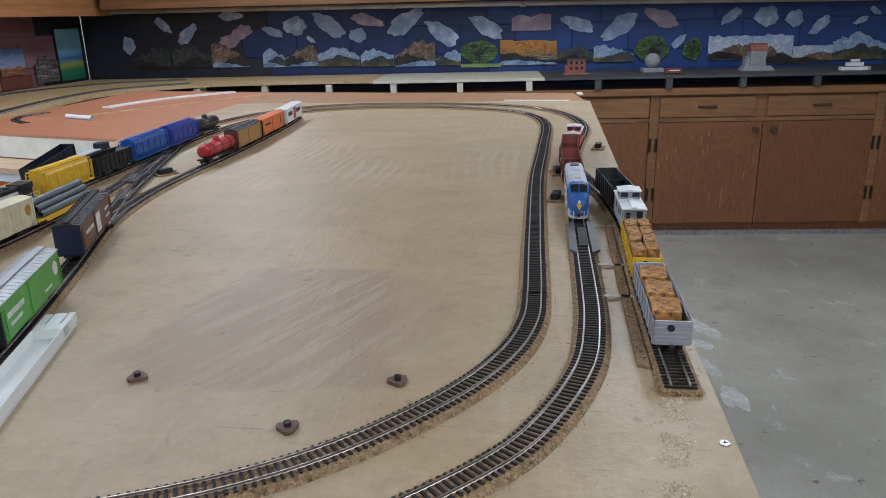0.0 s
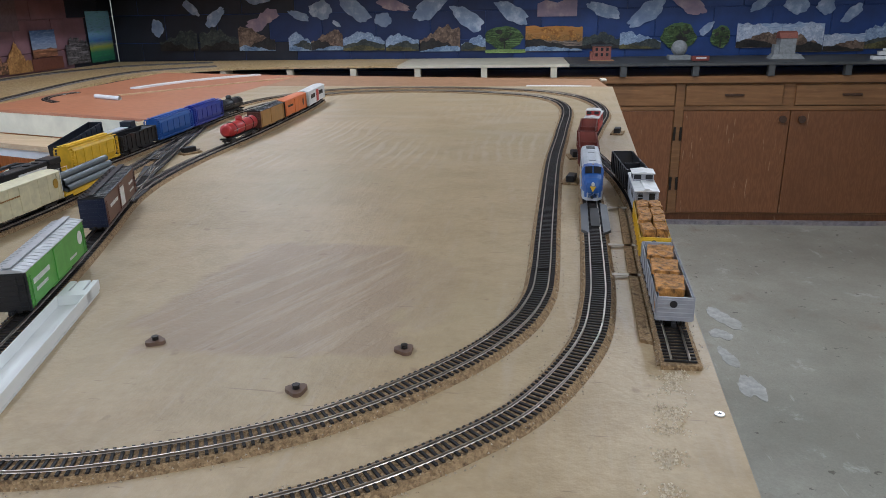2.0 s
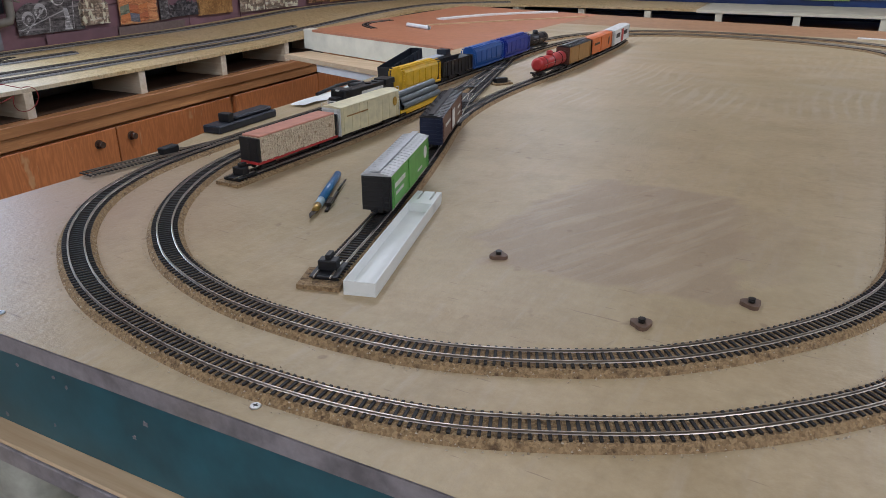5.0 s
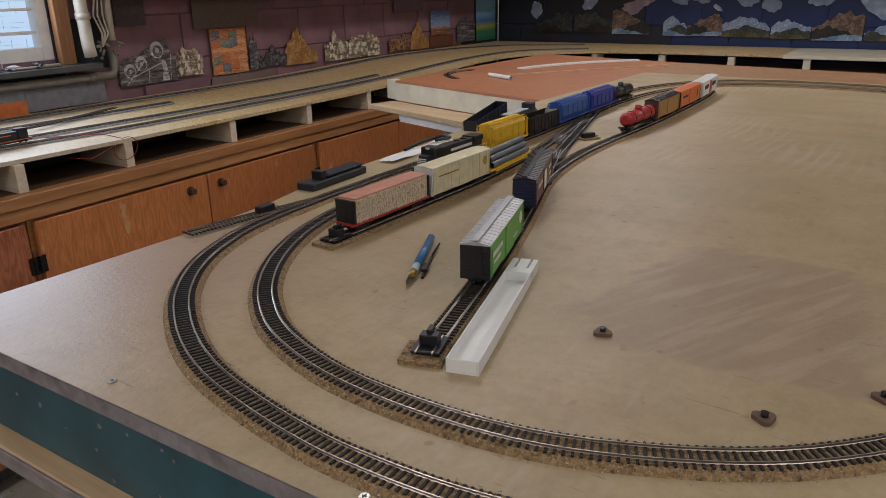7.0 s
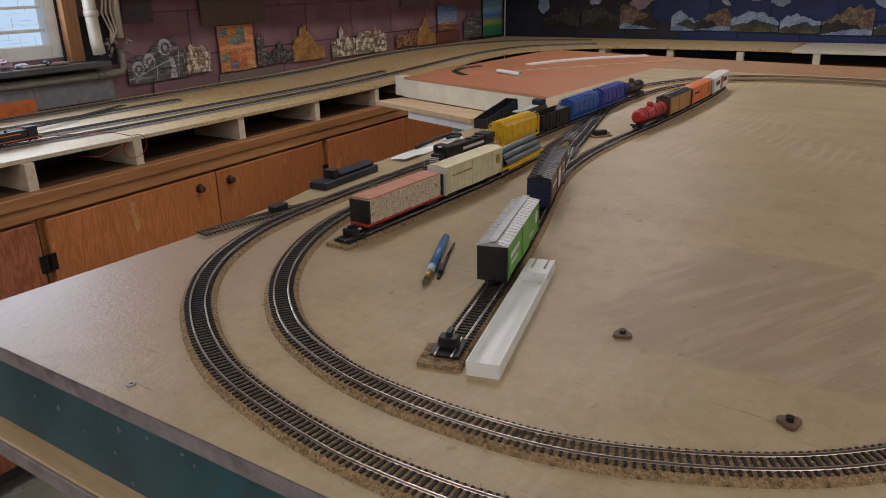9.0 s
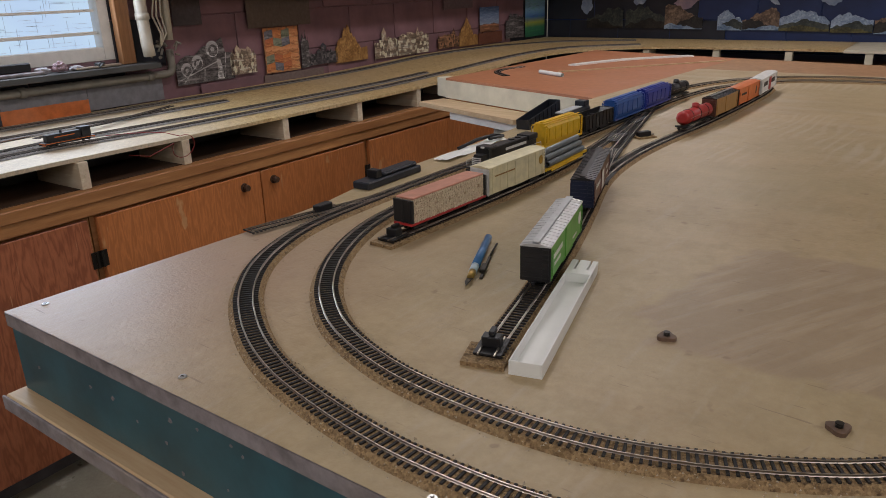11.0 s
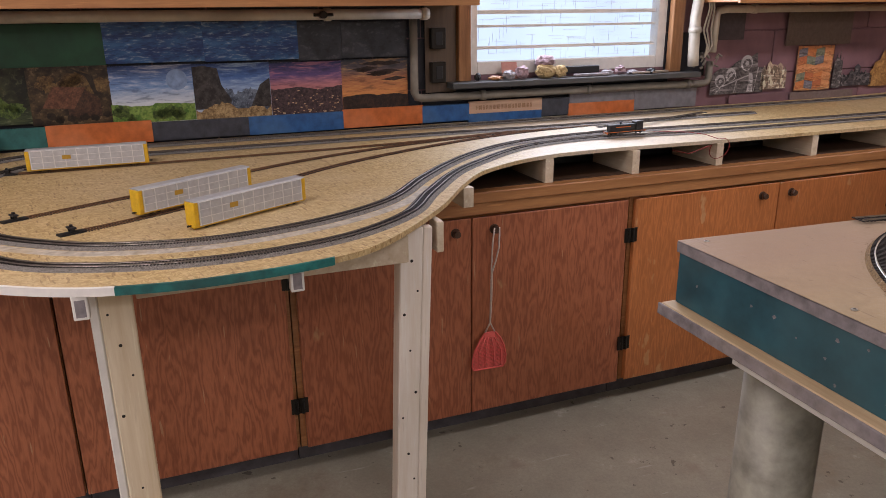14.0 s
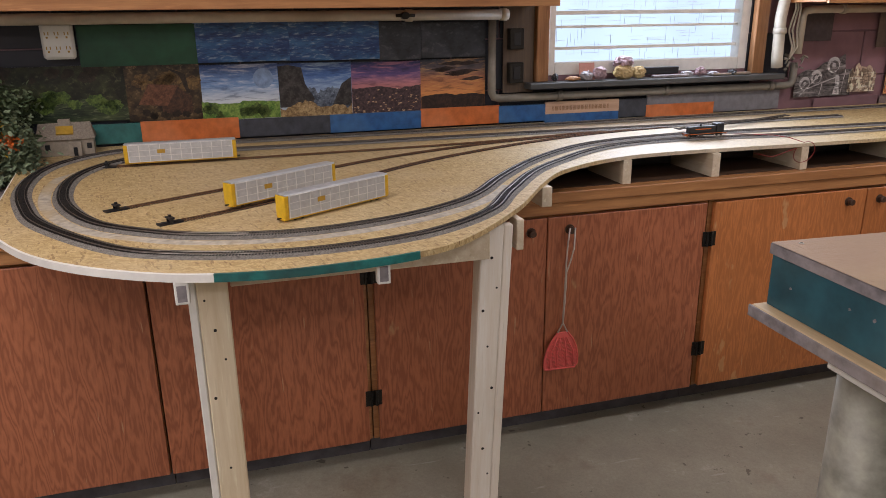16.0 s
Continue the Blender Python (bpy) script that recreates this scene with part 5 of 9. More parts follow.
def caboose(car, length, mat, roof):
    hl, w, z0, z1 = length / 2, 0.0175, 0.012, 0.045
    part("body", boxes((-hl + 0.014, hl - 0.014, -w, w, z0, z1), bevel=0.0006), mat, car)
    part("cupola", boxes((-0.002, 0.03, -w * 0.92, w * 0.92, z1 + 0.002, z1 + 0.014), bevel=0.0006), mat, car)
    rp = lambda z, o: [(-w - o, z), (w + o, z), (w + o, z + 0.0012), (0.0, z + 0.0034), (-w - o, z + 0.0012)]
    part("roof", extruded(rp(z1, 0.0012), -hl + 0.003, hl - 0.003), roof, car)
    part("cupola_roof", extruded(rp(z1 + 0.014, 0.0006), -0.004, 0.032), roof, car)
    for x0, x1 in ((-hl + 0.002, -0.006), (0.034, hl - 0.002)):
        part("roof_walk", boxes((x0, x1, -0.004, 0.004, z1 + 0.0036, z1 + 0.0048)), roof, car)
    for s in (-1, 1):
        for x in (-0.03, -0.012, 0.024):
            part("window", boxes((x - 0.0035, x + 0.0035, s * w - 0.0006, s * w + 0.0006, 0.028, 0.038)), P["glass"], car, "small dark window")
        for x in (0.006, 0.021):
            part("window", boxes((x - 0.004, x + 0.004, s * w * 0.92 - 0.0006, s * w * 0.92 + 0.0006, z1 + 0.006, z1 + 0.012)), P["glass"], car, "small dark window")
        part("end_platform", boxes((s * hl - 0.0145 if s > 0 else -hl, hl if s > 0 else -hl + 0.0145, -w, w, 0.009, 0.011)), BLACK, car)
        bm = bmesh.new()
        for y in (-w + 0.001, -0.006, 0.006, w - 0.001):
            add_box(bm, s * (hl - 0.001) - 0.0005, s * (hl - 0.001) + 0.0005, y - 0.0005, y + 0.0005, 0.011, 0.026 if abs(y) < 0.01 else z1)
        add_box(bm, s * (hl - 0.001) - 0.0005, s * (hl - 0.001) + 0.0005, -w, w, 0.0255, 0.0265)
        part("end_rail", bm, mat, car)
        ladder_part(car, s * (hl - 0.0005), 0.01, 0.012, z1, mat, True)
        for y in (-0.009, 0.009):
            part("window", boxes((s * (hl - 0.014) - 0.0006, s * (hl - 0.014) + 0.0006, y - 0.0045, y + 0.0045, 0.027, 0.040)), P["glass"], car, "small dark window")
            xe = 0.030 if s > 0 else -0.002
            part("window", boxes((xe - 0.0006, xe + 0.0006, y - 0.0055, y + 0.0055, z1 + 0.0055, z1 + 0.0125)), P["glass"], car, "small dark window")
    part("underframe", boxes((-hl + 0.01, hl - 0.01, -0.006, 0.006, 0.006, z0 - 0.0002)), BLACK, car)
    trucks(car, hl - 0.026)
    couplers(car, hl)


def cab_unit(car, length, blue, grey):
    """A streamlined diesel: rounded nose, high cab, long grid-windowed body."""
    hl, w = length / 2, 0.0178
    sec = lambda s, top, ww: [(-ww, 0.008), (ww, 0.008), (ww, top - 0.008), (ww * 0.82, top - 0.002), (ww * 0.45, top), (-ww * 0.45, top), (-ww * 0.82, top - 0.002), (-ww, top - 0.008)]
    def loft(rings):
        bm = bmesh.new()
        vs = [[bm.verts.new((x, y, z)) for y, z in sec(0, top, ww)] for x, top, ww in rings]
        for a, b in zip(vs, vs[1:]):
            for k in range(8):
                bm.faces.new((a[k], a[(k + 1) % 8], b[(k + 1) % 8], b[k]))
        bm.faces.new(vs[0])
        bm.faces.new(vs[-1][::-1])
        return bm
    part("body", loft([(-hl, 0.054, w), (-hl + 0.12, 0.054, w), (hl - 0.058, 0.054, w)]), grey, car)
    part("cab", loft([(hl - 0.0578, 0.0545, w + 0.0003), (hl - 0.036, 0.0545, w + 0.0003), (hl - 0.024, 0.043, w * 0.97), (hl - 0.012, 0.0395, w * 0.86), (hl - 0.003, 0.034, w * 0.66), (hl, 0.028, w * 0.45)]), blue, car, "blue rounded nose and cab")
    part("pilot", prism([(hl - 0.03, -w), (hl - 0.012, -w * 0.9), (hl, -w * 0.5), (hl, w * 0.5), (hl - 0.012, w * 0.9), (hl - 0.03, w)], 0.003, 0.0165), grey, car, "silver grey pilot")
    for s in (-1, 1):
        part("windshield", boxes((-0.0068, 0.0068, -0.0060, 0.0060, -0.0004, 0.0010), bevel=0.0003), P["glass"], car, "dark windscreen", pose(hl - 0.0297, s * 0.0072, 0.0490, s * -6, 43.8, 0))
        part("side_window", boxes((hl - 0.05, hl - 0.04, s * w - 0.0009, s * w + 0.0009, 0.037, 0.045)), P["glass"], car, "dark cab window")
        part("blue_band", boxes((-hl, hl - 0.057, s * w - 0.0004, s * w + 0.0004, 0.0175, 0.0195)), blue, car, "thin blue stripe")
        part("yellow_band", boxes((-hl, hl - 0.03, s * w - 0.0006, s * w + 0.0006, 0.0197, 0.0205), (hl - 0.0655, hl - 0.064, s * w - 0.0006, s * w + 0.0006, 0.0205, 0.047)), P["yellow"], car, "yellow pinstripe")
        for k in range(8):
            x = -hl + 0.018 + k * 0.0135
            part("grille_window", boxes((x, x + 0.0105, s * w - 0.0006, s * w + 0.0006, 0.034, 0.0415)), P["glass"], car, "dark engine room window")
        part("side_skirt", boxes((-hl + 0.055, hl - 0.075, s * w - 0.0012, s * w + 0.0006, 0.0035, 0.0085), bevel=0.0004), grey, car)
        part("crest", prism([(0.001 * a, 0.001 * b) for a, b in ((-3, 3), (3, 3), (3, -1), (0, -4), (-3, -1))], 0, 0.0004), P["yellow"], car, "small yellow shield emblem", pose(0.0, s * (w + 0.0004), 0.027, 90, 0, 0))
    bm = bmesh.new()
    add_cyl(bm, (hl - 0.004, 0, 0.0315), (hl + 0.0005, 0, 0.0305), 0.0028, 12)
    part("headlight", bm, P["white"], car, "small headlight")
    part("nose_emblem", prism([(-0.005, 0.005), (0.005, 0.005), (0.0, -0.005)], 0, 0.0008), P["yellow"], car, "yellow shield emblem", pose(hl + 0.0004, 0, 0.0225, 90, 0, 90))
    part("roof_fan", boxes((-hl + 0.012, -hl + 0.032, -0.008, 0.008, 0.0541, 0.0552), bevel=0.0004), BLACK, car, "dark roof grille")
    part("roof_vent", boxes((-hl + 0.04, -hl + 0.075, -0.006, 0.006, 0.0541, 0.0554), (0.0, 0.03, -0.006, 0.006, 0.0541, 0.0554), bevel=0.0004), grey, car)
    part("horn", boxes((hl - 0.05, hl - 0.043, -0.001, 0.001, 0.0546, 0.0570)), STEEL, car)
    trucks(car, hl - 0.04, grey)
    couplers(car, hl - 0.002)


def road_switcher(car, length, body, stripe, cab_roof=None):
    """A long-hood diesel with a cab near one end, walkways and railings."""
    hl = length / 2
    part("frame", boxes((-hl, hl, -0.0185, 0.0185, 0.011, 0.0145), (-hl * 0.4, hl * 0.3, -0.015, 0.015, 0.0035, 0.0108), bevel=0.0005), body, car)
    part("long_hood", boxes((-hl + 0.012, hl - 0.062, -0.0115, 0.0115, 0.0147, 0.045), bevel=0.0014), body, car)
    part("radiator", boxes((-hl + 0.014, -hl + 0.05, -0.0155, 0.0155, 0.036, 0.0475), bevel=0.001), body, car)
    part("cab", boxes((hl - 0.0615, hl - 0.034, -0.0175, 0.0175, 0.0147, 0.0495), bevel=0.0022), cab_roof or body, car)
    part("nose", prism([(hl - 0.0338, -0.012), (hl - 0.013, -0.010), (hl - 0.013, 0.010), (hl - 0.0338, 0.012)], 0.0147, 0.036, top=[(hl - 0.0338, -0.012), (hl - 0.016, -0.009), (hl - 0.016, 0.009), (hl - 0.0338, 0.012)]), body, car)
    for s in (-1, 1):
        part("windscreen", boxes((hl - 0.0345, hl - 0.0334, s * 0.009 - 0.006, s * 0.009 + 0.006, 0.038, 0.0455)), P["glass"], car, "dark cab window")
        part("side_window", boxes((hl - 0.055, hl - 0.040, s * 0.0175 - 0.0006, s * 0.0175 + 0.0006, 0.037, 0.045)), P["glass"], car, "dark cab window")
        bm = bmesh.new()
        for k in range(10):
            x = -hl + 0.005 + (length - 0.01) * k / 9
            add_box(bm, x - 0.0004, x + 0.0004, s * 0.0182 - 0.0004, s * 0.0182 + 0.0004, 0.0146, 0.0265)
        add_box(bm, -hl + 0.004, hl - 0.004, s * 0.0182 - 0.0004, s * 0.0182 + 0.0004, 0.026, 0.0267)
        part("handrail", bm, stripe, car)
        part("hood_stripe", boxes((-hl + 0.055, hl - 0.10, s * 0.0115 - 0.0004, s * 0.0115 + 0.0004, 0.031, 0.0365)), stripe, car, "white lettering block")
        part("plow", prism([(s * hl, -0.017), (s * (hl + 0.004), 0.0), (s * hl, 0.017)], 0.002, 0.0105), body, car)
    for k in range(4):
        part("nose_stripe", boxes((hl - 0.0135, hl - 0.0118, -0.0105, 0.0105, 0.018 + 0.0038 * k, 0.0198 + 0.0038 * k)), stripe, car, "white nose stripe")
    for x in (-hl + 0.07, -hl + 0.095):
        bm = bmesh.new()
        add_cyl(bm, (x, 0, 0.045), (x, 0, 0.0475), 0.007, 16)
        part("roof_fan", bm, body, car)
    part("headlight", boxes((hl - 0.035, hl - 0.0325, -0.004, 0.004, 0.0462, 0.0492)), P["white"], car)
    trucks(car, hl - 0.036)
    couplers(car, hl)


# parked on the table
def where(line, y):
    """The distance along an open line at which it passes y."""
    d = np.r_[0, np.cumsum(np.linalg.norm(np.diff(line, axis=0), axis=1))]
    return float(np.interp(y, line[:, 1], d))


c = car_at(spur, where(spur, 0.862), "boxcar", "bright green boxcar with a ribbed silver roof")
b = boxcar(c, 0.205, P["green"], P["black"], P["silver"], door=0.016, ribs=0)
bars(c, [(-0.085, -0.035, 0.034, 0.006), (-0.08, -0.045, 0.024, 0.004), (0.035, 0.06, 0.020, 0.003)], -0.0188, P["lettering"])
part("emblem", prism([(0.009 * math.cos(a), 0.009 * math.sin(a)) for a in np.linspace(0, 6.1, 20)], 0, 0.0004), P["lettering"], c, "round white emblem", pose(0.08, -0.0189, 0.037, 90, 0, 0))
c = car_at(spur, where(spur, 1.175), "boxcar", "weathered brown boxcar with dark blue ends and a black roof")
boxcar(c, 0.225, P["brown"], P["darkblue"], P["black"], door=0.018, ribs=0)
bars(c, [(-0.08, -0.03, 0.032, 0.005), (0.06, 0.09, 0.034, 0.004), (0.06, 0.09, 0.022, 0.003)], -0.0188, P["lettering"])
part("placard", boxes((-0.013, 0.013, -0.0203, -0.0197, 0.016, 0.046)), P["lettering"], c, "pale door panel")
# spur beyond the ladder
for y, nm in ((1.875, "tank"), (2.06, "ochre"), (2.27, "orange"), (2.51, "white")):
    if nm == "tank":
        c = car_at(spur, where(spur, y), "tank_car", "red tank car with a round dome")
        tank_car(c, 0.165, P["red"])
    elif nm == "ochre":
        c = car_at(spur, where(spur, y), "boxcar", "weathered ochre boxcar with a brown end and dark roof")
        boxcar(c, 0.185, P["ochre"], P["brown"], P["black"], door=0.014)
    elif nm == "orange":
        c = car_at(spur, where(spur, y), "boxcar", "orange boxcar with black ends and lettering")
        boxcar(c, 0.215, P["orange"], P["black"], P["orange"], door=0.014, roof_ribs=False)
        bars(c, [(-0.08, -0.03, 0.034, 0.006)], -0.0188, P["black"])
        part("emblem", prism([(0.006 * math.cos(a), 0.012 * math.sin(a)) for a in np.linspace(0, 6.1, 16)], 0, 0.0004), P["black"], c, "dark oval emblem", pose(0.07, -0.0189, 0.034, 90, 0, 0))
    else:
        c = car_at(spur, where(spur, y), "boxcar", "white boxcar with a red door and bold black lettering")
        boxcar(c, 0.235, P["white"], P["white"], P["white"], door=0.016, roof_ribs=False)
        part("red_door", boxes((-0.015, 0.015, -0.0208, -0.0200, 0.014, 0.051)), P["red"], c, "red door panel")
        bars(c, [(-0.085, -0.03, 0.030, 0.013), (0.03, 0.085, 0.030, 0.013)], -0.0189, P["black"])
# yard siding
c = car_at(yard, where(yard, 0.936), "lumber_car", "red bulkhead flatcar with a tall stacked lumber load")
part("deck", boxes((-0.098, 0.098, -0.018, 0.018, 0.0105, 0.0145), (-0.06, 0.06, -0.005, 0.005, 0.006, 0.0104), bevel=0.0006), P["red"], c)
for s in (-1, 1):
    part("bulkhead", boxes((s * 0.094 - 0.002, s * 0.094 + 0.002, -0.019, 0.019, 0.0147, 0.050), (s * 0.0965 - 0.001, s * 0.0965 + 0.001, -0.002, 0.002, 0.0147, 0.05), (s * 0.0965 - 0.001, s * 0.0965 + 0.001, -0.015, -0.011, 0.0147, 0.05), bevel=0.0005), P["black"], c, "black bulkhead")
bm = bmesh.new()
rnd = random.Random(4)
for s in (-1, 1):
    for k in range(36):
        for j in range(7):
            x, z = -0.09 + 0.18 * (k + rnd.uniform(0.2, 0.8)) / 36, 0.0165 + 0.005 * j
            o = s * (0.0175 + rnd.uniform(-0.0006, 0.0012))
            add_cyl(bm, (x, s * 0.012, z), (x, o, z), rnd.uniform(0.0019, 0.0027), 6)
tagged(part("log_facing", bm, P["log"], c, "pale round log ends"), kind="stuff")
part("log_load", boxes((-0.0915, 0.0915, -0.0165, 0.0165, 0.0146, 0.0505)), P["log"], c)
part("load_top", boxes((-0.0915, 0.0915, -0.0172, 0.0172, 0.0506, 0.0535), bevel=0.001), P["logtop"], c, "salmon pink load top")
trucks(c, 0.07)
couplers(c, 0.098)
c = car_at(yard, where(yard, 1.135), "refrigerator_car", "weathered cream refrigerator car with a round emblem")
boxcar(c, 0.19, P["cream"], P["white"], P["cream"], door=0.012, roof_ribs=False, h=0.046, ribs=8)
part("emblem", prism([(0.0065 * math.cos(a), 0.0085 * math.sin(a)) for a in np.linspace(0, 6.1, 20)], 0, 0.0004), P["gold"], c, "round ochre emblem", pose(0.078, -0.0193, 0.040, 90, 0, 0))
bars(c, [(-0.075, -0.03, 0.040, 0.0022), (-0.03, 0.0, 0.040, 0.0022)], -0.0192, P["ochre"])
c = car_at(yard, where(yard, 1.335), "flatcar", "yellow depressed flatcar carrying grey pipes")
part("deck", prism([(-0.10, -0.0175), (0.10, -0.0175), (0.10, 0.0175), (-0.10, 0.0175)], 0.0105, 0.0145), P["yellow"], c)
part("side_sill", boxes((-0.075, 0.075, -0.0185, -0.0165, 0.0065, 0.0118), (-0.075, 0.075, 0.0165, 0.0185, 0.0065, 0.0118)), P["yellow"], c)
trucks(c, 0.075)
couplers(c, 0.1)
for k, (y, z) in enumerate(((-0.0125, 0.0206), (0.0, 0.0206), (0.0125, 0.0206), (-0.00625, 0.0313), (0.00625, 0.0313), (0.0, 0.042))):
    bm = bmesh.new()
    add_cyl(bm, (-0.085, y, z), (0.085, y, z), 0.006, 18, caps=False)
    add_cyl(bm, (-0.085, y, z), (0.085, y, z), 0.0048, 18, caps=False)
    part("pipe", bm, P["pipe"], c, "dark grey hollow pipe")

# right-hand siding
for y, mat, n, hh, lab in ((0.918, "grey", 3, 0.026, "grey gondola loaded with rusty scrap bales"), (1.118, "yellow", 6, 0.026, "yellow gondola loaded with rusty scrap bales")):
    dd = where(siding_r, y)
    c = car_at(siding_r, dd, "gondola_car", lab)
    gondola(c, 0.182, P[mat], n, hh)
    base = c.matrix_world.copy()
    if mat == "grey":
        for k, x in enumerate((-0.058, -0.006, 0.045)):
            bale(base @ pose(x, random.uniform(-0.003, 0.003), 0.0136, 0, 0, random.uniform(-9, 9)), 0.021, 0.0145, 0.028, k + 3)
    else:
        for k, x in enumerate((-0.062, -0.022, 0.018, 0.058)):
            for o in (-0.0088, 0.0088):
                bale(base @ pose(x + random.uniform(-0.004, 0.004), o, 0.0136, 0, 0, random.uniform(-8, 8)), 0.0165, 0.0075, 0.030, k + 9 + int(o > 0))
c = car_at(siding_r, where(siding_r, 1.295), "caboose", "dark caboose with a white roof and cupola")
caboose(c, 0.135, P["grey"], P["white"])
c = car_at(siding_r, where(siding_r, 1.455), "hopper_car", "black open hopper car, empty")
hopper_open(c, 0.165, P["black"])

# freight on the inner loop
def on_loop(line, y_target, side):
    """Distance along a loop at its left (side -1) or right (side 1) run, at y."""
    d = np.r_[0, np.cumsum(np.linalg.norm(np.diff(line, axis=0), axis=1))]
    best = min((abs(y - y_target), d[i]) for i, (x, y) in enumerate(line) if (x + 0.22) * side > 0)
    return best[1]


s0 = on_loop(inner, 1.295, -1)
c = car_at(inner, s0, "diesel_locomotive", "black road switcher diesel with white nose stripes", "locomotive", flip=True)
road_switcher(c, 0.235, P["black"], P["white"])
x = s0 + 0.235 / 2 + 0.012
for ln, kind, mat, lab in ((0.175, "closed", "yellow", "yellow covered hopper with black emblem"), (0.165, "open", "black", "black open hopper car with pale side lettering"), (0.20, "closed", "blue", "blue covered hopper car"),
                           (0.20, "closed", "blue2", "deep blue covered hopper car"), (0.145, "tank", "black", "black tank car with a white band")):
    c = car_at(inner, x + ln / 2, {"closed": "hopper_car", "open": "hopper_car", "tank": "tank_car"}[kind], lab)
    if kind == "closed":
        hopper_closed(c, ln, P[mat])
        if mat == "yellow":
            part("emblem", prism([((0.009 if a < 40 else 0.005) * math.cos(radians(t_)), (0.009 if a < 40 else 0.005) * math.sin(radians(t_))) for a, t_ in [(0, t) for t in range(50, 311, 20)] + [(50, t) for t in range(310, 49, -20)]], 0, 0.0005), P["black"], c, "black open ring emblem", pose(-0.03, 0.0193, 0.036, 90, 0, 180))
        else:
            bars(c, [(-0.06, -0.02, 0.034, 0.006), (0.03, 0.07, 0.030, 0.009)], 0.0192, P["lettering"])
    elif kind == "open":
        hopper_open(c, ln, P[mat])
        bars(c, [(-0.065, 0.065, 0.036, 0.004)], 0.0206, P["lettering"])
    else:
        tank_car(c, ln, P[mat])
    x += ln + 0.012

# streamlined train on the outer loop
s0 = on_loop(outer, 1.445, 1)
c = car_at(outer, s0, "diesel_locomotive", "silver and blue streamlined diesel with yellow trim", "locomotive")
cab_unit(c, 0.225, P["locoblue"], P["locogrey"])
x = s0 - 0.225 / 2 - 0.012
for ln in (0.18, 0.18):
    c = car_at(outer, x - ln / 2, "hopper_car", "oxide red open hopper car, empty")
    hopper_open(c, ln, P["oxide"], 11)
    bars(c, [(-0.06, -0.03, 0.030, 0.004), (0.03, 0.06, 0.02, 0.003)], -0.0206, P["lettering"])
    x -= ln + 0.012
c = car_at(outer, x - 0.07, "caboose", "red caboose with a silver white roof and yellow emblem")
caboose(c, 0.14, P["red"], P["white"])

# ---- loose things on the table ----
tray = thing("plastic_tray", pose(-0.196, 0.572, T, 0, 0, 0), "long white plastic tray with a notched end", "tray")
ty = math.degrees(math.atan2(0.285, -0.088)) - 90
tray.matrix_world = pose(-0.2085, 0.592, T, 0, 0, ty)
part("tray_bottom", boxes((-0.017, 0.017, 0.0, 0.29, 0.0, 0.0025)), PAPERWHITE, tray)
part("tray_wall", boxes((-0.017, -0.0155, 0, 0.245, 0.0026, 0.0155), (0.0155, 0.017, 0, 0.245, 0.0026, 0.0155), (-0.0154, 0.0154, 0, 0.0016, 0.0026, 0.0155), bevel=0.0004), PAPERWHITE, tray)
part("end_shelf", boxes((-0.017, -0.009, 0.246, 0.295, 0.0026, 0.015), (-0.0065, 0.0075, 0.246, 0.295, 0.0026, 0.015), (0.0100, 0.017, 0.246, 0.295, 0.0026, 0.015), (-0.017, 0.017, 0.2455, 0.262, 0.0026, 0.0149), bevel=0.0004), PAPERWHITE, tray)
knife = thing("hobby_knife", pose(-0.43, 0.82, T + 0.006, 0, 0, math.degrees(math.atan2(0.168, -0.085))), "blue handled hobby knife with a brass ferrule", "knife")
bm = bmesh.new()
add_cyl(bm, (-0.03, 0, 0), (0.09, 0, 0), 0.006, 16, 0.0052)
part("handle", bm, plain("blue handle", (0.05, 0.16, 0.36), 0.35), knife)
bm = bmesh.new()
add_cyl(bm, (-0.052, 0, 0), (-0.0305, 0, 0), 0.0055, 16)
part("grip", bm, plain("pale grip", (0.42, 0.52, 0.58), 0.4), knife)
bm = bmesh.new()
add_cyl(bm, (-0.072, 0, 0), (-0.0525, 0, 0), 0.0042, 16, 0.0052)
part("ferrule", bm, plain("brass", (0.5, 0.33, 0.1), 0.35, 0.8), knife)
part("blade", prism([(-0.098, 0.001), (-0.0725, -0.004), (-0.0725, 0.004), (-0.085, 0.0045)], -0.001, 0.0), IRON, knife)
clip = thing("spring_clip", pose(-0.420, 0.823, T, 0, 0, math.degrees(math.atan2(0.168, -0.085))), "small dark metal clip beside the knife", "clip")
part("jaw", boxes((-0.06, 0.02, -0.0045, 0.0, 0.0, 0.003), (-0.045, -0.02, -0.006, 0.002, 0.0032, 0.008), bevel=0.0008), IRON, clip)
part("rod", cyls(((0.02, -0.003, 0.004), (0.07, -0.005, 0.004), 0.0015)), IRON, clip)
PADMAT = plain("brown mounting pad", (0.14, 0.085, 0.055), 0.6)
for x, y, a in ((0.134, 0.763, 10), (0.053, 0.67, 70), (-0.131, 0.749, 40)):
    pad = thing("mounting_pad", pose(x, y, T, 0, 0, a), "small brown pad with an upright screw", "pad", "mounting pads")
    poly = [(0.0094 * math.cos(t) * (1 + 0.18 * math.cos(3 * t + a)), 0.0094 * math.sin(t) * (1 + 0.18 * math.cos(3 * t + a))) for t in np.linspace(0, 6.0, 18)]
    part("base", prism(poly, 0.0, 0.004), PADMAT, pad)
    bm = bmesh.new()
    add_cyl(bm, (0, 0, 0.004), (0, 0, 0.0068), 0.0036, 12, 0.0026)
    add_cyl(bm, (0, 0, 0.0068), (0, 0, 0.008), 0.0036, 12)
    part("screw", bm, IRON, pad)
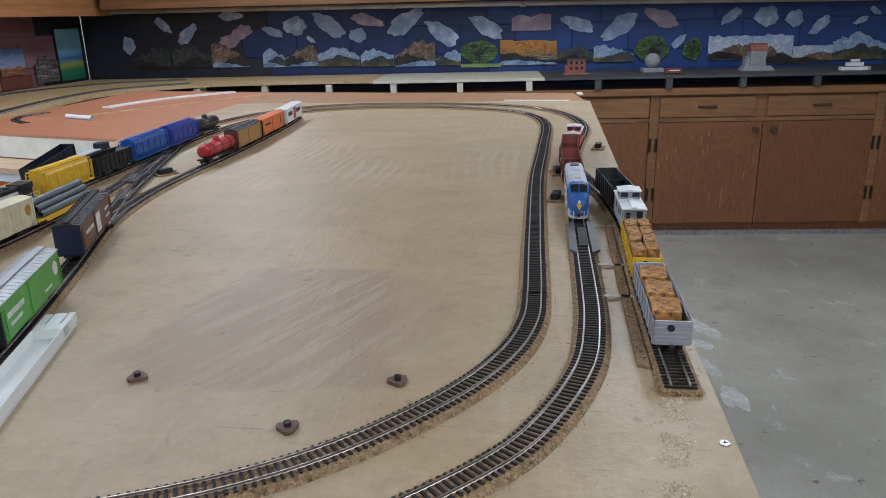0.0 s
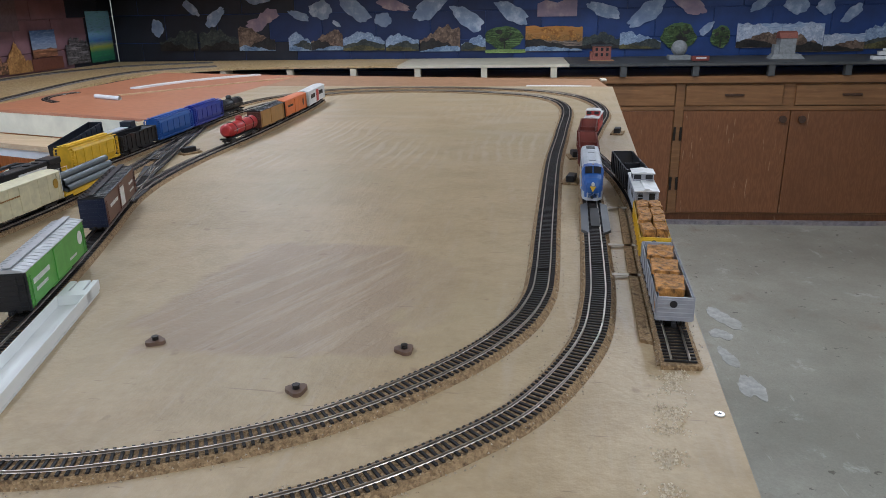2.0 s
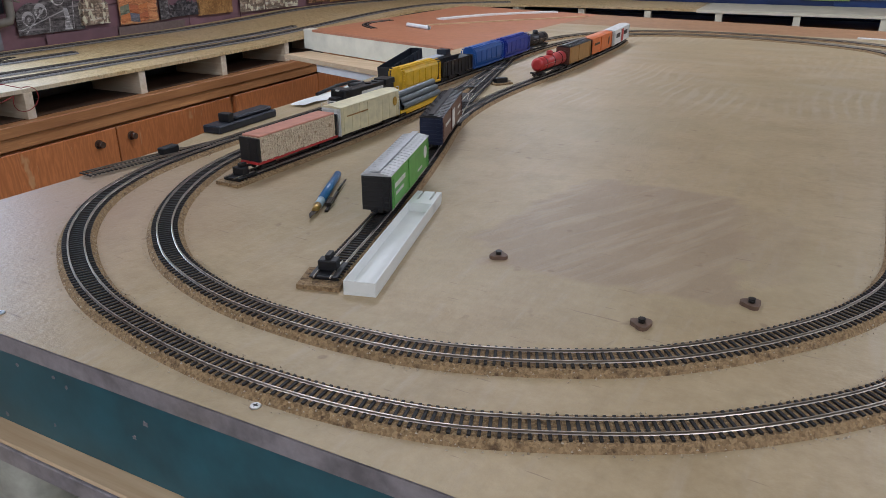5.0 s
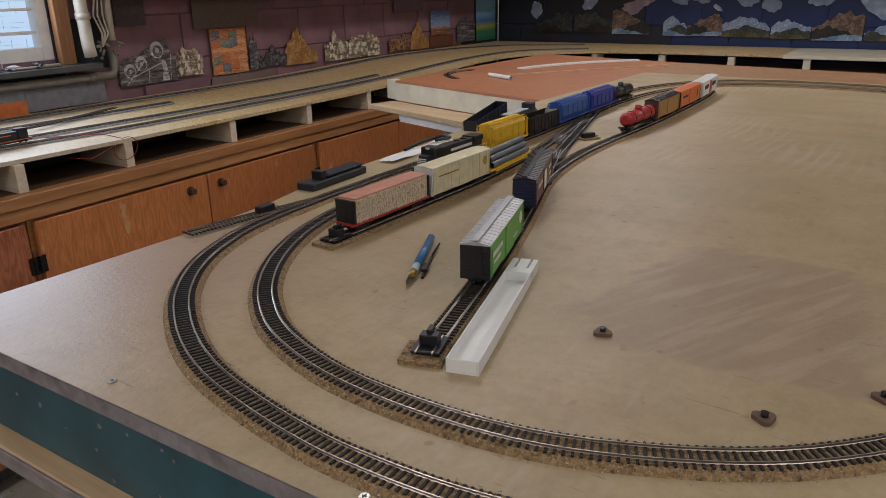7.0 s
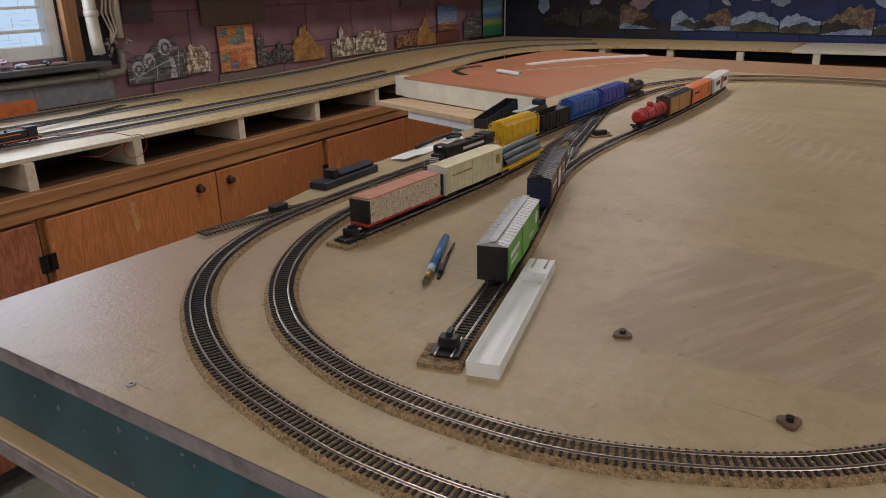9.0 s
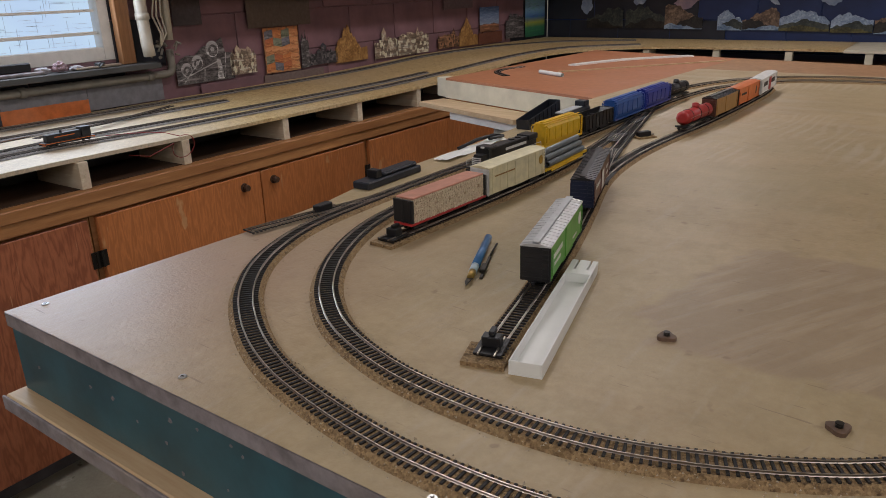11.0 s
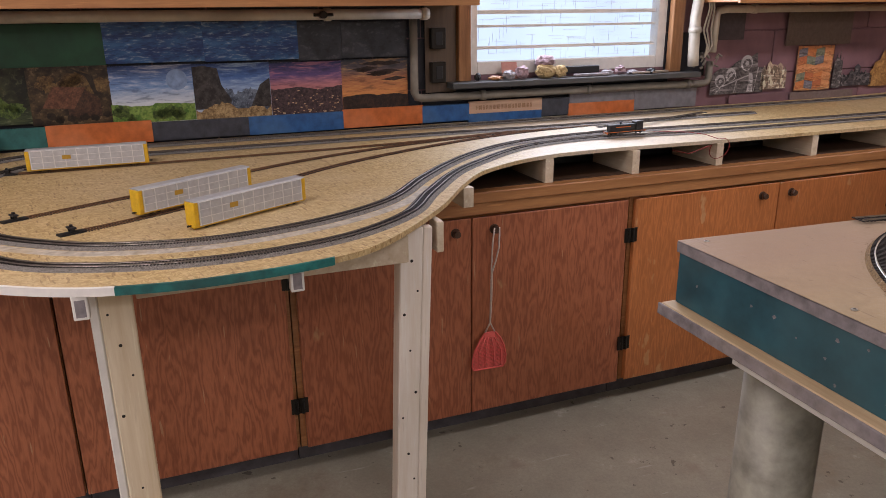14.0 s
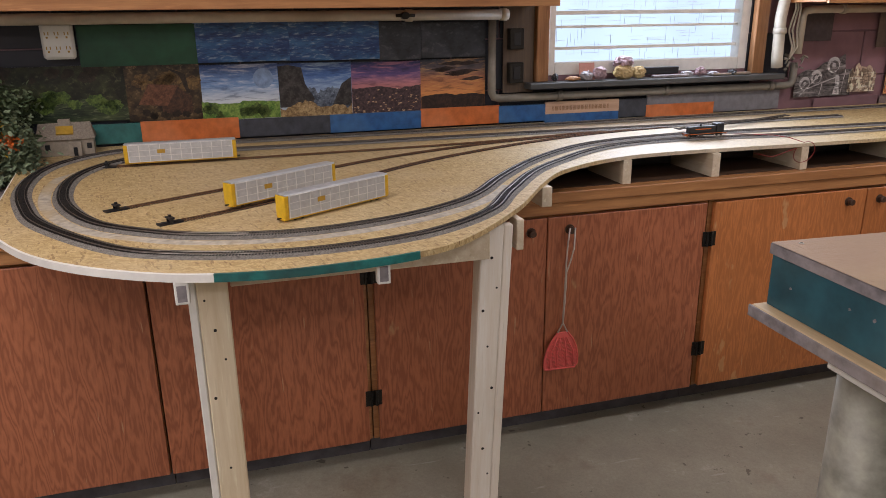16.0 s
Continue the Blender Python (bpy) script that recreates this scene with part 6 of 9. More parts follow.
SCREW = plain("bright screw", (0.6, 0.6, 0.58), 0.3, 0.8)
for x, y in ((0.425, 0.681), (-0.485, 0.392), (-0.166, 0.398), (-0.79, 0.395)):
    sc = thing("wood_screw", pose(x, y, T), "bright countersunk screw in the table top", "screw", "table screws")
    bm = bmesh.new()
    add_cyl(bm, (0, 0, 0.0002), (0, 0, 0.0014), 0.0046, 16, 0.0040)
    part("head", bm, SCREW, sc)
    part("slot", boxes((-0.0022, 0.0022, -0.0005, 0.0005, 0.00141, 0.0016), (-0.0005, 0.0005, -0.0022, 0.0022, 0.00161, 0.00175)), IRON, sc)

# ---- boards behind the table, world frame ----
annex = thing("orange_annex", Matrix(), "orange hardboard annex with a cream painted front apron", "table")
part("hardboard", prism([(-1.79, 2.46), (-1.003, 2.245), (-1.003, 3.64), (-1.81, 3.79)], T - 0.012, T - 0.003), ORANGEBOARD, annex)
part("tan_strip", prism([(-1.002, 3.152), (0.447, 3.152), (0.41, 3.47), (-1.002, 3.64)], T - 0.012, T - 0.003), TANBOARD, annex, "brown hardboard strip")
def slab(a, b, z0, z1, thick):
    """An upright board between two plan points."""
    a, b = Vector((*a, 0)), Vector((*b, 0))
    n = Vector((-(b - a).y, (b - a).x, 0)).normalized() * thick
    return prism([(a.x, a.y), (b.x, b.y), ((b + n).x, (b + n).y), ((a + n).x, (a + n).y)], z0, z1)
part("apron", slab((-1.79, 2.455), (-1.003, 2.24), 1.118, T - 0.0125, 0.018), CREAM, annex, "cream painted apron board")
part("end_post", slab((-1.86, 2.49), (-1.80, 2.47), 1.118, T - 0.006, 0.05), CREAM, annex)
part("support", boxes((-1.7, -1.0, 2.9, 2.94, FLOOR, T - 0.0125), (-1.0, 0.3, 3.3, 3.34, FLOOR, T - 0.0125)), TANBOARD, annex)
step_board = thing("step_plank", Matrix(), "rough pine plank with a white batten below the apron", "plank")
part("plank", prism([(-1.83, 2.33), (-1.27, 2.17), (-1.20, 2.29), (-1.80, 2.45)], 1.098, 1.115), PALEWOODX, step_board)
part("batten", slab((-1.66, 2.315), (-1.25, 2.20), 1.062, 1.0975, 0.03), WHITEPAINT, step_board, "white painted batten")
drum = thing("pedestal", pose(-1.38, 2.36, 0), "weathered grey drum under the plank", "pedestal", "pedestals under the table")
for nm, za, zb, r in (("foot_ring", FLOOR, 0.08, 0.092), ("drum", 0.0802, 1.0615, 0.085)):
    bm = bmesh.new()
    add_cyl(bm, (0, 0, za), (0, 0, zb), r, 26)
    part(nm, bm, LEGMAT, drum)

strip = thing("plastic_strip", pose(0, 0, T - 0.003), "curved white plastic strip on the orange board", "strip")
line = smooth_line([(-1.545, 3.06), (-1.49, 3.25), (-1.39, 3.45), (-1.225, 3.65)], 0.03)
part("strip", swept(line, [(-0.022, 0.0), (0.022, 0.0), (0.022, 0.006), (-0.022, 0.006)], lambda y, x: 0.0), PAPERWHITE, strip)
stick = thing("wood_stick", pose(0, 0, T - 0.003), "thin pale wooden stick on the orange board", "stick")
part("stick", swept(smooth_line([(-1.47, 2.82), (-1.25, 3.15), (-1.01, 3.5)], 0.05), [(-0.006, 0.0), (0.006, 0.0), (0.006, 0.005), (-0.006, 0.005)], lambda y, x: 0.0), PALEWOODX, stick)
part_tube = thing("paper_tube", pose(-1.45, 2.72, T + 0.005, 0, 0, -25), "short white paper tube on the orange board", "tube")
bm = bmesh.new()
add_cyl(bm, (-0.08, 0, 0), (0.08, 0, 0), 0.008, 16, caps=False)
add_cyl(bm, (-0.08, 0, 0), (0.08, 0, 0), 0.0067, 16, caps=False)
part("tube", bm, PAPERWHITE, part_tube)
track([(-1.72, 2.93), (-1.74, 2.80), (-1.70, 2.70), (-1.60, 2.62)], "loose curved piece of track on the orange board", bed=None, zf=lambda y, x: T - 0.003, rail=BROWNRAIL)
white_rule = thing("white_ruler", pose(0.25, 3.175, T - 0.003, 0, 0, -6), "white plastic rule lying at the table end", "ruler")
part("rule", boxes((-0.13, 0.13, -0.012, 0.012, 0, 0.004), bevel=0.0005), PAPERWHITE, white_rule)
blk = thing("wood_block", pose(0.435, 3.40, T - 0.003, 0, 0, 4), "white painted wooden block at the board corner", "block")
part("block", boxes((-0.012, 0.012, -0.03, 0.03, 0, 0.009), bevel=0.002), CREAM, blk)

SHELLBLACK = plain("blackish blue plastic", (0.016, 0.020, 0.030), 0.45)
# stripped car shells lying beside the yard
shell = thing("car_shell", pose(-0.916, 1.765, T + 0.004, 0, -7, 97), "blackish open car body lying on its side", "car shell")
part("side_wall", boxes((-0.10, 0.10, -0.018, -0.0165, 0.0, 0.034), (-0.10, 0.10, 0.0165, 0.018, 0.0, 0.034), bevel=0.0004), SHELLBLACK, shell)
part("shell_bottom", boxes((-0.10, 0.10, -0.0164, 0.0164, 0.0, 0.002)), SHELLBLACK, shell)
for x in (-0.1015, 0.1001):
    part("end_wall", boxes((x, x + 0.0014, -0.018, 0.018, 0.0, 0.034)), SHELLBLACK, shell)
for k in range(8):
    part("rib", boxes((-0.09 + 0.026 * k, -0.087 + 0.026 * k, -0.0196, -0.0181, 0.001, 0.033)), SHELLBLACK, shell)
shell2 = thing("tank_shell", pose(-0.874, 1.875, T, 0, 0, 95), "blackish model locomotive shell lying in the yard", "car shell")
bm = extruded([(-0.016, 0.0), (0.016, 0.0), (0.016, 0.020), (0.010, 0.027), (-0.010, 0.027), (-0.016, 0.020)], -0.10, 0.08)
part("hull", bm, SHELLBLACK, shell2)
part("walkway", boxes((-0.095, 0.03, -0.012, 0.012, 0.0271, 0.030), bevel=0.0005), P["locogrey"], shell2, "pale grey walkway")
part("cab", boxes((0.04, 0.07, -0.015, 0.015, 0.0271, 0.042), bevel=0.001), SHELLBLACK, shell2)
shell3 = thing("tender_shell", pose(-0.848, 1.09, T, 0, 0, 95), "small dark model shell with a raised deck", "car shell")
part("hull", boxes((-0.085, 0.085, -0.02, 0.02, 0, 0.014), bevel=0.002), SHELLBLACK, shell3)
part("deck", boxes((-0.03, 0.08, -0.014, 0.014, 0.0141, 0.022), bevel=0.003), SHELLBLACK, shell3)
part("hatch", boxes((-0.05, -0.034, -0.012, 0.012, 0.0141, 0.030), bevel=0.001), BLACK, shell3)
paper = thing("paper_sheet", pose(-0.868, 1.40, T + 0.0006, 0, 0, 5) @ Matrix.Scale(0.9, 4), "crumpled white paper beside the yard track", "paper")
bm = bmesh.new()
bmesh.ops.create_grid(bm, x_segments=14, y_segments=20, size=0.5)
for v in bm.verts:
    v.co = Vector((v.co.x * 0.042, v.co.y * 0.30, 0.004 + 0.007 * noise.noise((v.co.x * 3, v.co.y * 5, 1))))
part("sheet", bm, PAPERWHITE, paper)
hose = thing("black_cord", pose(0, 0, T), "loop of black cord on the table margin", "cord")
part("cord", tube([(-0.88, 1.36, 0.009), (-0.886, 1.44, 0.015), (-0.882, 1.50, 0.016), (-0.874, 1.53, 0.010), (-0.872, 1.47, 0.013)], 0.004, 8), BLACK, hose)
# dribbled ballast along the edge
bm = bmesh.new()
rnd = random.Random(21)
for _ in range(2800):
    y = rnd.uniform(0.545, 0.785)
    x, s = 0.372 + (y - 0.6) * 0.165 + rnd.gauss(0, 0.0075), rnd.uniform(0.0006, 0.0016)
    if noise.noise((x * 60, y * 45, 0)) + 0.12 < rnd.random() * 0.45:
        continue
    vs = [bm.verts.new((x + s * a, y + s * b, T + s * c_)) for a, b, c_ in ((1, 0, 0), (-0.5, 0.9, 0), (-0.6, -0.8, 0), (0, 0, 1.3))]
    for f in ((0, 1, 3), (1, 2, 3), (2, 0, 3)):
        bm.faces.new([vs[i] for i in f])
solo("ballast_spill", bm, ballast("pale spilled ballast", (0.55, 0.45, 0.30), (0.75, 0.66, 0.50), (0.40, 0.30, 0.18)), Matrix(), "spilled tan ballast on the table top", "ballast", kind="stuff")
solo("roadbed_strip", prism([(0.3705, 0.815), (0.3825, 0.81), (0.3835, 1.05), (0.3875, 1.30), (0.378, 1.34), (0.373, 1.05)], T, T + 0.0042), CORK, Matrix(), "spare strip of cork roadbed beside the siding", "roadbed")
MASK = plain("masking tape", (0.52, 0.46, 0.36), 0.7)
for y in (1.0, 1.12, 1.32):
    solo("tape_strip", boxes((0.348, 0.392, y, y + 0.008, T + 0.0036, T + 0.0042)), MASK, Matrix(), "strip of pale masking tape across the cork", "tape", "tape strips")

# ---- shelf railway: track and stock, room frame ----
A_LINE = [(0.35, 4.92), (0.0, 4.6), (-0.11, 4.1), (-0.13, 3.4), (-0.135, 2.4), (-0.15, 1.53), (-0.19, 1.05), (-0.138, 0.694), (0.072, 0.383), (0.332, 0.173), (0.519, 0.045), (0.648, -0.126), (0.702, -0.307), (0.707, -0.488),
          (0.658, -0.679), (0.56, -0.835), (0.309, -1.02), (0.108, -1.10), (-0.12, -1.15), (-0.33, -1.13), (-0.48, -1.02), (-0.56, -0.82), (-0.575, -0.5), (-0.57, 0.1), (-0.565, 0.6), (-0.56, 1.7), (-0.55, 3.0), (-0.53, 4.2), (-0.35, 4.95), (0.2, 5.25)]
B_LINE = [(-0.21, 3.2), (-0.22, 2.2), (-0.25, 1.4), (-0.262, 1.1), (-0.215, 0.713), (-0.062, 0.423), (0.149, 0.218), (0.33, 0.08), (0.431, -0.031), (0.518, -0.201), (0.564, -0.411), (0.539, -0.599), (0.469, -0.747), (0.322, -0.905), (0.078, -1.01),
          (-0.16, -1.035), (-0.33, -0.97), (-0.43, -0.83), (-0.455, -0.65), (-0.45, -0.2), (-0.44, 0.45), (-0.42, 1.1), (-0.41, 2.0)]
track(A_LINE, "outer shelf track on grey roadbed", ROOM, bed=GREYBED, zf=board_z, step=0.0066, rail=BROWNRAIL, wide=0.027)
lineB = track(B_LINE, "inner shelf track on grey roadbed", ROOM, bed=GREYBED, zf=board_z, step=0.0066, rail=BROWNRAIL, wide=0.027)
stripe = [tuple(p) for p in lineB if p[0] > -0.30 and p[1] < 0.15]
part("primer_stripe", swept(stripe, [(0.030, 0.0), (0.062, 0.0), (0.060, 0.0009), (0.032, 0.0009)], board_z), plain("thin white primer", (0.50, 0.45, 0.37), 0.6, 0, 0.45, 45, 0.2, (0.46, 0.34, 0.17), 0.9), railway_board, "streak of thin white primer")
track([(-0.319, -0.95), (-0.322, -0.548), (-0.33, 0.0), (-0.345, 0.35), (-0.40, 0.85)], "shelf siding track without roadbed", ROOM, bed=None, zf=board_z, rail=RUSTRAIL)
track([(0.20, -0.867), (0.055, -0.606), (-0.175, -0.156), (-0.30, 0.25), (-0.37, 0.65)], "shelf siding track without roadbed", ROOM, bed=None, zf=board_z, rail=RUSTRAIL)
track([(0.379, -0.727), (0.241, -0.478), (-0.053, -0.088), (-0.235, 0.306), (-0.36, 0.75), (-0.41, 1.2)], "shelf siding track without roadbed", ROOM, bed=None, zf=board_z, rail=RUSTRAIL)
track([(-0.31, 1.12), (-0.36, 1.42), (-0.44, 1.75)], "loose rail sections lying on the shelf", ROOM, bed=None, zf=lambda y, x: board_z(y, x) + 0.012, rail=BROWNRAIL)
def shelf_bumper(p, q, a):
    b = thing("track_bumper", ROOM @ pose(p, q, board_z(q, p), 0, 0, a), "small black bumper at a siding end", "bumper", "track bumpers")
    part("base", boxes((-0.03, 0.03, -0.012, 0.012, 0, 0.004)), BLACK, b)
    part("post", boxes((-0.004, 0.006, -0.010, -0.006, 0.0041, 0.012), (-0.004, 0.006, 0.006, 0.010, 0.0041, 0.012), (-0.006, 0.008, -0.013, 0.013, 0.0121, 0.017), bevel=0.001), BLACK, b)
    part("light", boxes((-0.002, 0.004, -0.003, 0.003, 0.0171, 0.022)), BLACK, b)
for p, q, a in ((-0.319, -0.95, 90), (0.20, -0.867, 120), (0.379, -0.727, 118)):
    shelf_bumper(p, q, a)


def autorack(m, length, z_off):
    car = thing("autorack_car", m, "long silver autorack car with yellow ends", "railway car", "model railway cars")
    hl, w, z0, z1 = length / 2, 0.0185, 0.010 + z_off, 0.066 + z_off
    part("body", boxes((-hl + 0.012, hl - 0.012, -w, w, z0, z1), bevel=0.0004), P["silver"], car)
    part("roof", extruded([(-w - 0.0006, z1), (w + 0.0006, z1), (w - 0.002, z1 + 0.003), (-w + 0.002, z1 + 0.003)], -hl + 0.002, hl - 0.002), P["silver"], car)
    for s in (-1, 1):
        part("end_door", boxes((min(s * hl, s * (hl - 0.0118)), max(s * hl, s * (hl - 0.0118)), -w, w, z0, z1 - 0.001), bevel=0.0008), P["yellow"], car, "yellow end door")
        bm = bmesh.new()
        for k in range(11):
            x = -hl + 0.014 + (length - 0.028) * k / 10
            add_box(bm, x - 0.0012, x + 0.0012, s * w - 0.0012, s * w + 0.0012, z0, z1)
        for z in (z0 + 0.001, z0 + 0.019, z0 + 0.037, z1 - 0.001):
            add_box(bm, -hl + 0.012, hl - 0.012, s * w - 0.0011, s * w + 0.0011, z - 0.0008, z + 0.0008)
        part("side_frame", bm, P["white"], car)
        for k in range(10):
            for j in range(3):
                x = -hl + 0.014 + (length - 0.028) * (k + 0.08) / 10
                x2 = -hl + 0.014 + (length - 0.028) * (k + 0.92) / 10
                part("side_panel", boxes((x, x2, s * w - 0.0006, s * w + 0.0005, z0 + 0.0025 + 0.018 * j, z0 + 0.0165 + 0.018 * j)), P["silver"], car)
        part("nameplate", boxes((-hl * 0.42, -hl * 0.28, s * (w + 0.0012) - 0.0003, s * (w + 0.0012) + 0.0003, z0 + 0.026, z0 + 0.038)), P["gold"], car, "dark ochre nameplate")
        ladder_part(car, s * (hl - 0.006), -(w + 0.0007), z0, z1, P["yellow"])
        ladder_part(car, s * (hl - 0.006), (w + 0.0007), z0, z1, P["yellow"])
    part("sill", boxes((-hl, hl, -0.014, 0.014, z0 - 0.005, z0 - 0.0001)), P["yellow"], car)
    if z_off > -0.004:
        trucks(car, hl - 0.045)
    couplers(car, hl)


def heading(a, b):
    return math.degrees(math.atan2(b[1] - a[1], b[0] - a[0]))


autorack(ROOM @ pose(-0.316, -0.72, board_z(-0.72, -0.316) + 0.0045, 0, 0, 90), 0.345, 0.0)
autorack(ROOM @ pose(0.202, -0.442, 1.085 + 0.0045, 0, 0, heading((0.307, -0.594), (0.08, -0.235))), 0.345, 0.0)
autorack(ROOM @ pose(0.372, -0.325, 1.085, 0, 0, heading((0.463, -0.473), (0.292, -0.181))), 0.335, 0.0)
c = thing("switcher_locomotive", ROOM @ pose(-0.187, 1.16, board_z(1.16, -0.187) + BED + 0.0045, 0, 0, 93), "small black switcher with orange lettering and striped ends", "locomotive", "model railway cars")
hl = 0.088
part("frame", boxes((-hl, hl, -0.017, 0.017, 0.010, 0.014), (-hl * 0.4, hl * 0.4, -0.013, 0.013, 0.004, 0.0099)), P["black"], c)
part("hood", boxes((-hl + 0.012, hl - 0.045, -0.011, 0.011, 0.0141, 0.038), bevel=0.0012), P["black"], c)
part("cab", boxes((hl - 0.0445, hl - 0.012, -0.016, 0.016, 0.0141, 0.046), bevel=0.0012), P["black"], c)
for s in (-1, 1):
    part("cab_window", boxes((hl - 0.038, hl - 0.020, s * 0.016 - 0.0005, s * 0.016 + 0.0005, 0.033, 0.042)), P["glass"], c)
    part("sill_stripe", boxes((-hl, hl, s * 0.017 - 0.0004, s * 0.017 + 0.0004, 0.0105, 0.0125)), P["orange"], c, "orange sill stripe")
    part("hood_label", boxes((-0.05, 0.02, s * 0.011 - 0.0004, s * 0.011 + 0.0004, 0.027, 0.030)), P["orange"], c, "orange lettering bar")
    part("end_panel", boxes((s * hl - 0.0006, s * hl + 0.0006, -0.015, 0.015, 0.0055, 0.0135)), P["orange"], c, "orange end panel")
bm = bmesh.new()
add_cyl(bm, (-0.02, 0, 0.038), (-0.02, 0, 0.047), 0.004, 12)
part("stack", bm, P["black"], c)
trucks(c, hl - 0.03)
couplers(c, hl)
wire = thing("red_wire", ROOM, "thin red wire looping over the shelf edge", "wire")
loop = [(0.006 + 0.010 * math.sin(t), 1.455 + 0.045 * math.cos(t), 1.058 + 0.040 * math.sin(t)) for t in np.linspace(1.9, -3.6, 26)]
part("wire", tube([(-0.20, 1.30, 1.103), (-0.15, 1.335, 1.108), (-0.08, 1.38, 1.112), (-0.03, 1.415, 1.108)] + loop + [(-0.01, 1.33, 1.045), (-0.05, 1.28, 1.055)], 0.0014, 6), plain("dark red insulation", (0.26, 0.022, 0.022), 0.4), wire)

# the small house and the bush by the rounded end
HOUSEWALL = plain("grey clapboard", (0.30, 0.255, 0.20), 0.7)
house = thing("model_house", ROOM @ pose(-0.565, -1.098, board_z(-1.1, -0.50) + 0.0015, 0, 0, 5) @ Matrix.Scale(0.94, 4), "small grey shingled model house with a yellow roof sign", "model house")
part("wall", boxes((-0.05, 0.05, -0.09, 0.09, 0, 0.06)), HOUSEWALL, house)
bm = bmesh.new()
vs = [bm.verts.new(v) for v in ((-0.058, -0.097, 0.058), (0.058, -0.097, 0.058), (0.0, -0.085, 0.112), (-0.058, 0.097, 0.058), (0.058, 0.097, 0.058), (0.0, 0.085, 0.112))]
for f in ((0, 1, 2), (3, 5, 4), (0, 2, 5, 3), (1, 4, 5, 2), (0, 3, 4, 1)):
    bm.faces.new([vs[i] for i in f])
part("roof", bm, plain("grey shingle", (0.25, 0.21, 0.165), 0.8, 0, 0.4, 200, 0.8), house)
part("porch", prism([(0.05, 0.01), (0.075, 0.01), (0.075, 0.05), (0.05, 0.05)], 0, 0.05), HOUSEWALL, house)
part("chimney", boxes((-0.012, 0.012, -0.02, 0.02, 0.10, 0.124), bevel=0.001), HOUSEWALL, house)
part("roof_sign", boxes((-0.003, 0.003, -0.028, 0.028, -0.018, 0.018)), P["gold"], house, "yellow roof sign", pose(0.031, 0.0, 0.088, 0, -47, 0))
for y in (-0.06, 0.075):
    part("window", boxes((0.0495, 0.0512, y - 0.008, y + 0.008, 0.022, 0.042)), P["glass"], house)
part("door", boxes((0.0745, 0.0765, 0.024, 0.037, 0.002, 0.032)), P["glass"], house)
LEAF = plain("artificial leaves", (0.085, 0.125, 0.052), 0.6, 0, 0.5, 60, 0.3, (0.26, 0.31, 0.20), 0.6, 0.85)
EARTH = ballast("brown scenery earth", (0.10, 0.062, 0.040), (0.19, 0.13, 0.085), (0.05, 0.032, 0.02))
bed = thing("scenery_shelf", ROOM, "low shelf of brown scenery earth beside the railway board", "shelf")
part("earth", boxes((-0.63, -0.345, -2.1, -1.245, 1.040, 1.052), bevel=0.002), EARTH, bed)
part("front_board", boxes((-0.344, -0.325, -2.1, -1.245, 0.986, 1.050), bevel=0.002), GREYEDGE, bed, "worn grey front board")
part("support", boxes((-0.62, -0.36, -2.05, -2.0, 0.986, 1.0398), (-0.62, -0.36, -1.31, -1.27, 0.986, 1.0398)), PALEWOODY, bed)
bush = thing("flowering_bush", ROOM @ pose(-0.485, -1.325, 1.0525), "artificial bush with yellow and orange flowers", "plant")
rnd = random.Random(8)
part("stem", cyls(((0, 0, 0.0), (0.0, 0, 0.12), 0.012), ((0, 0, 0.06), (0.09, 0.05, 0.16), 0.006), ((0, 0, 0.08), (-0.08, -0.05, 0.2), 0.006)), BLACK, bush)
def leaves(n, seed, where_, size):
    r2 = random.Random(seed)
    bm = bmesh.new()
    for _ in range(n):
        cx, cy, cz = where_(r2)
        s = r2.uniform(0.6, 1.2) * size
        rot = Euler((r2.uniform(-1, 1), r2.uniform(-1, 1), r2.uniform(0, 6.3))).to_matrix()
        vs = [bm.verts.new(Vector((cx, cy, cz)) + rot @ Vector(v) * s) for v in ((-1, 0, 0), (-0.3, 0.55, 0.15), (0.5, 0.45, 0.1), (1, 0, -0.1), (0.5, -0.45, 0.1), (-0.3, -0.55, 0.15))]
        bm.faces.new(vs)
    return bm
CL = [(rnd.uniform(-0.16, 0.16), rnd.uniform(-0.15, 0.115), rnd.uniform(0.025, 0.29)) for _ in range(60)]
def blob(r2):
    k = r2.choice(CL)
    return tuple(k[i] + r2.gauss(0, 0.026) for i in range(3))
tagged(part("foliage", leaves(7500, 3, blob, 0.0105), LEAF, bush), kind="stuff")
tagged(part("blossom", leaves(260, 15, lambda r2: (0.13 + r2.gauss(0, 0.016), -0.02 + r2.gauss(0, 0.02), 0.05 + r2.gauss(0, 0.016)), 0.0055), plain("dusty pink petals", (0.42, 0.30, 0.27), 0.7, 0, 0.4), bush, "cluster of small dusty pink flowers"), kind="stuff")
tagged(part("pale_foliage", leaves(2600, 16, lambda r2: (0.12 + r2.gauss(0, 0.03), 0.10 + r2.gauss(0, 0.035), 0.095 + r2.gauss(0, 0.05)), 0.010), plain("grey green leaves", (0.20, 0.26, 0.15), 0.6, 0, 0.4, 60, 0.3, None, 0.35, 0.6), bush, "pale variegated leaves"), kind="stuff")
for mat, seed, ctr in (("yellow", 5, (0.17, 0.06, 0.115)), ("orange", 6, (0.16, 0.115, 0.145)), ("yellow", 7, (0.16, 0.07, 0.205))):
    tagged(part("blossom", leaves(160, seed, lambda r2: tuple(ctr[i] + r2.gauss(0, 0.0125) for i in range(3)), 0.0062), P[mat], bush, f"cluster of small {mat} flowers"), kind="stuff")

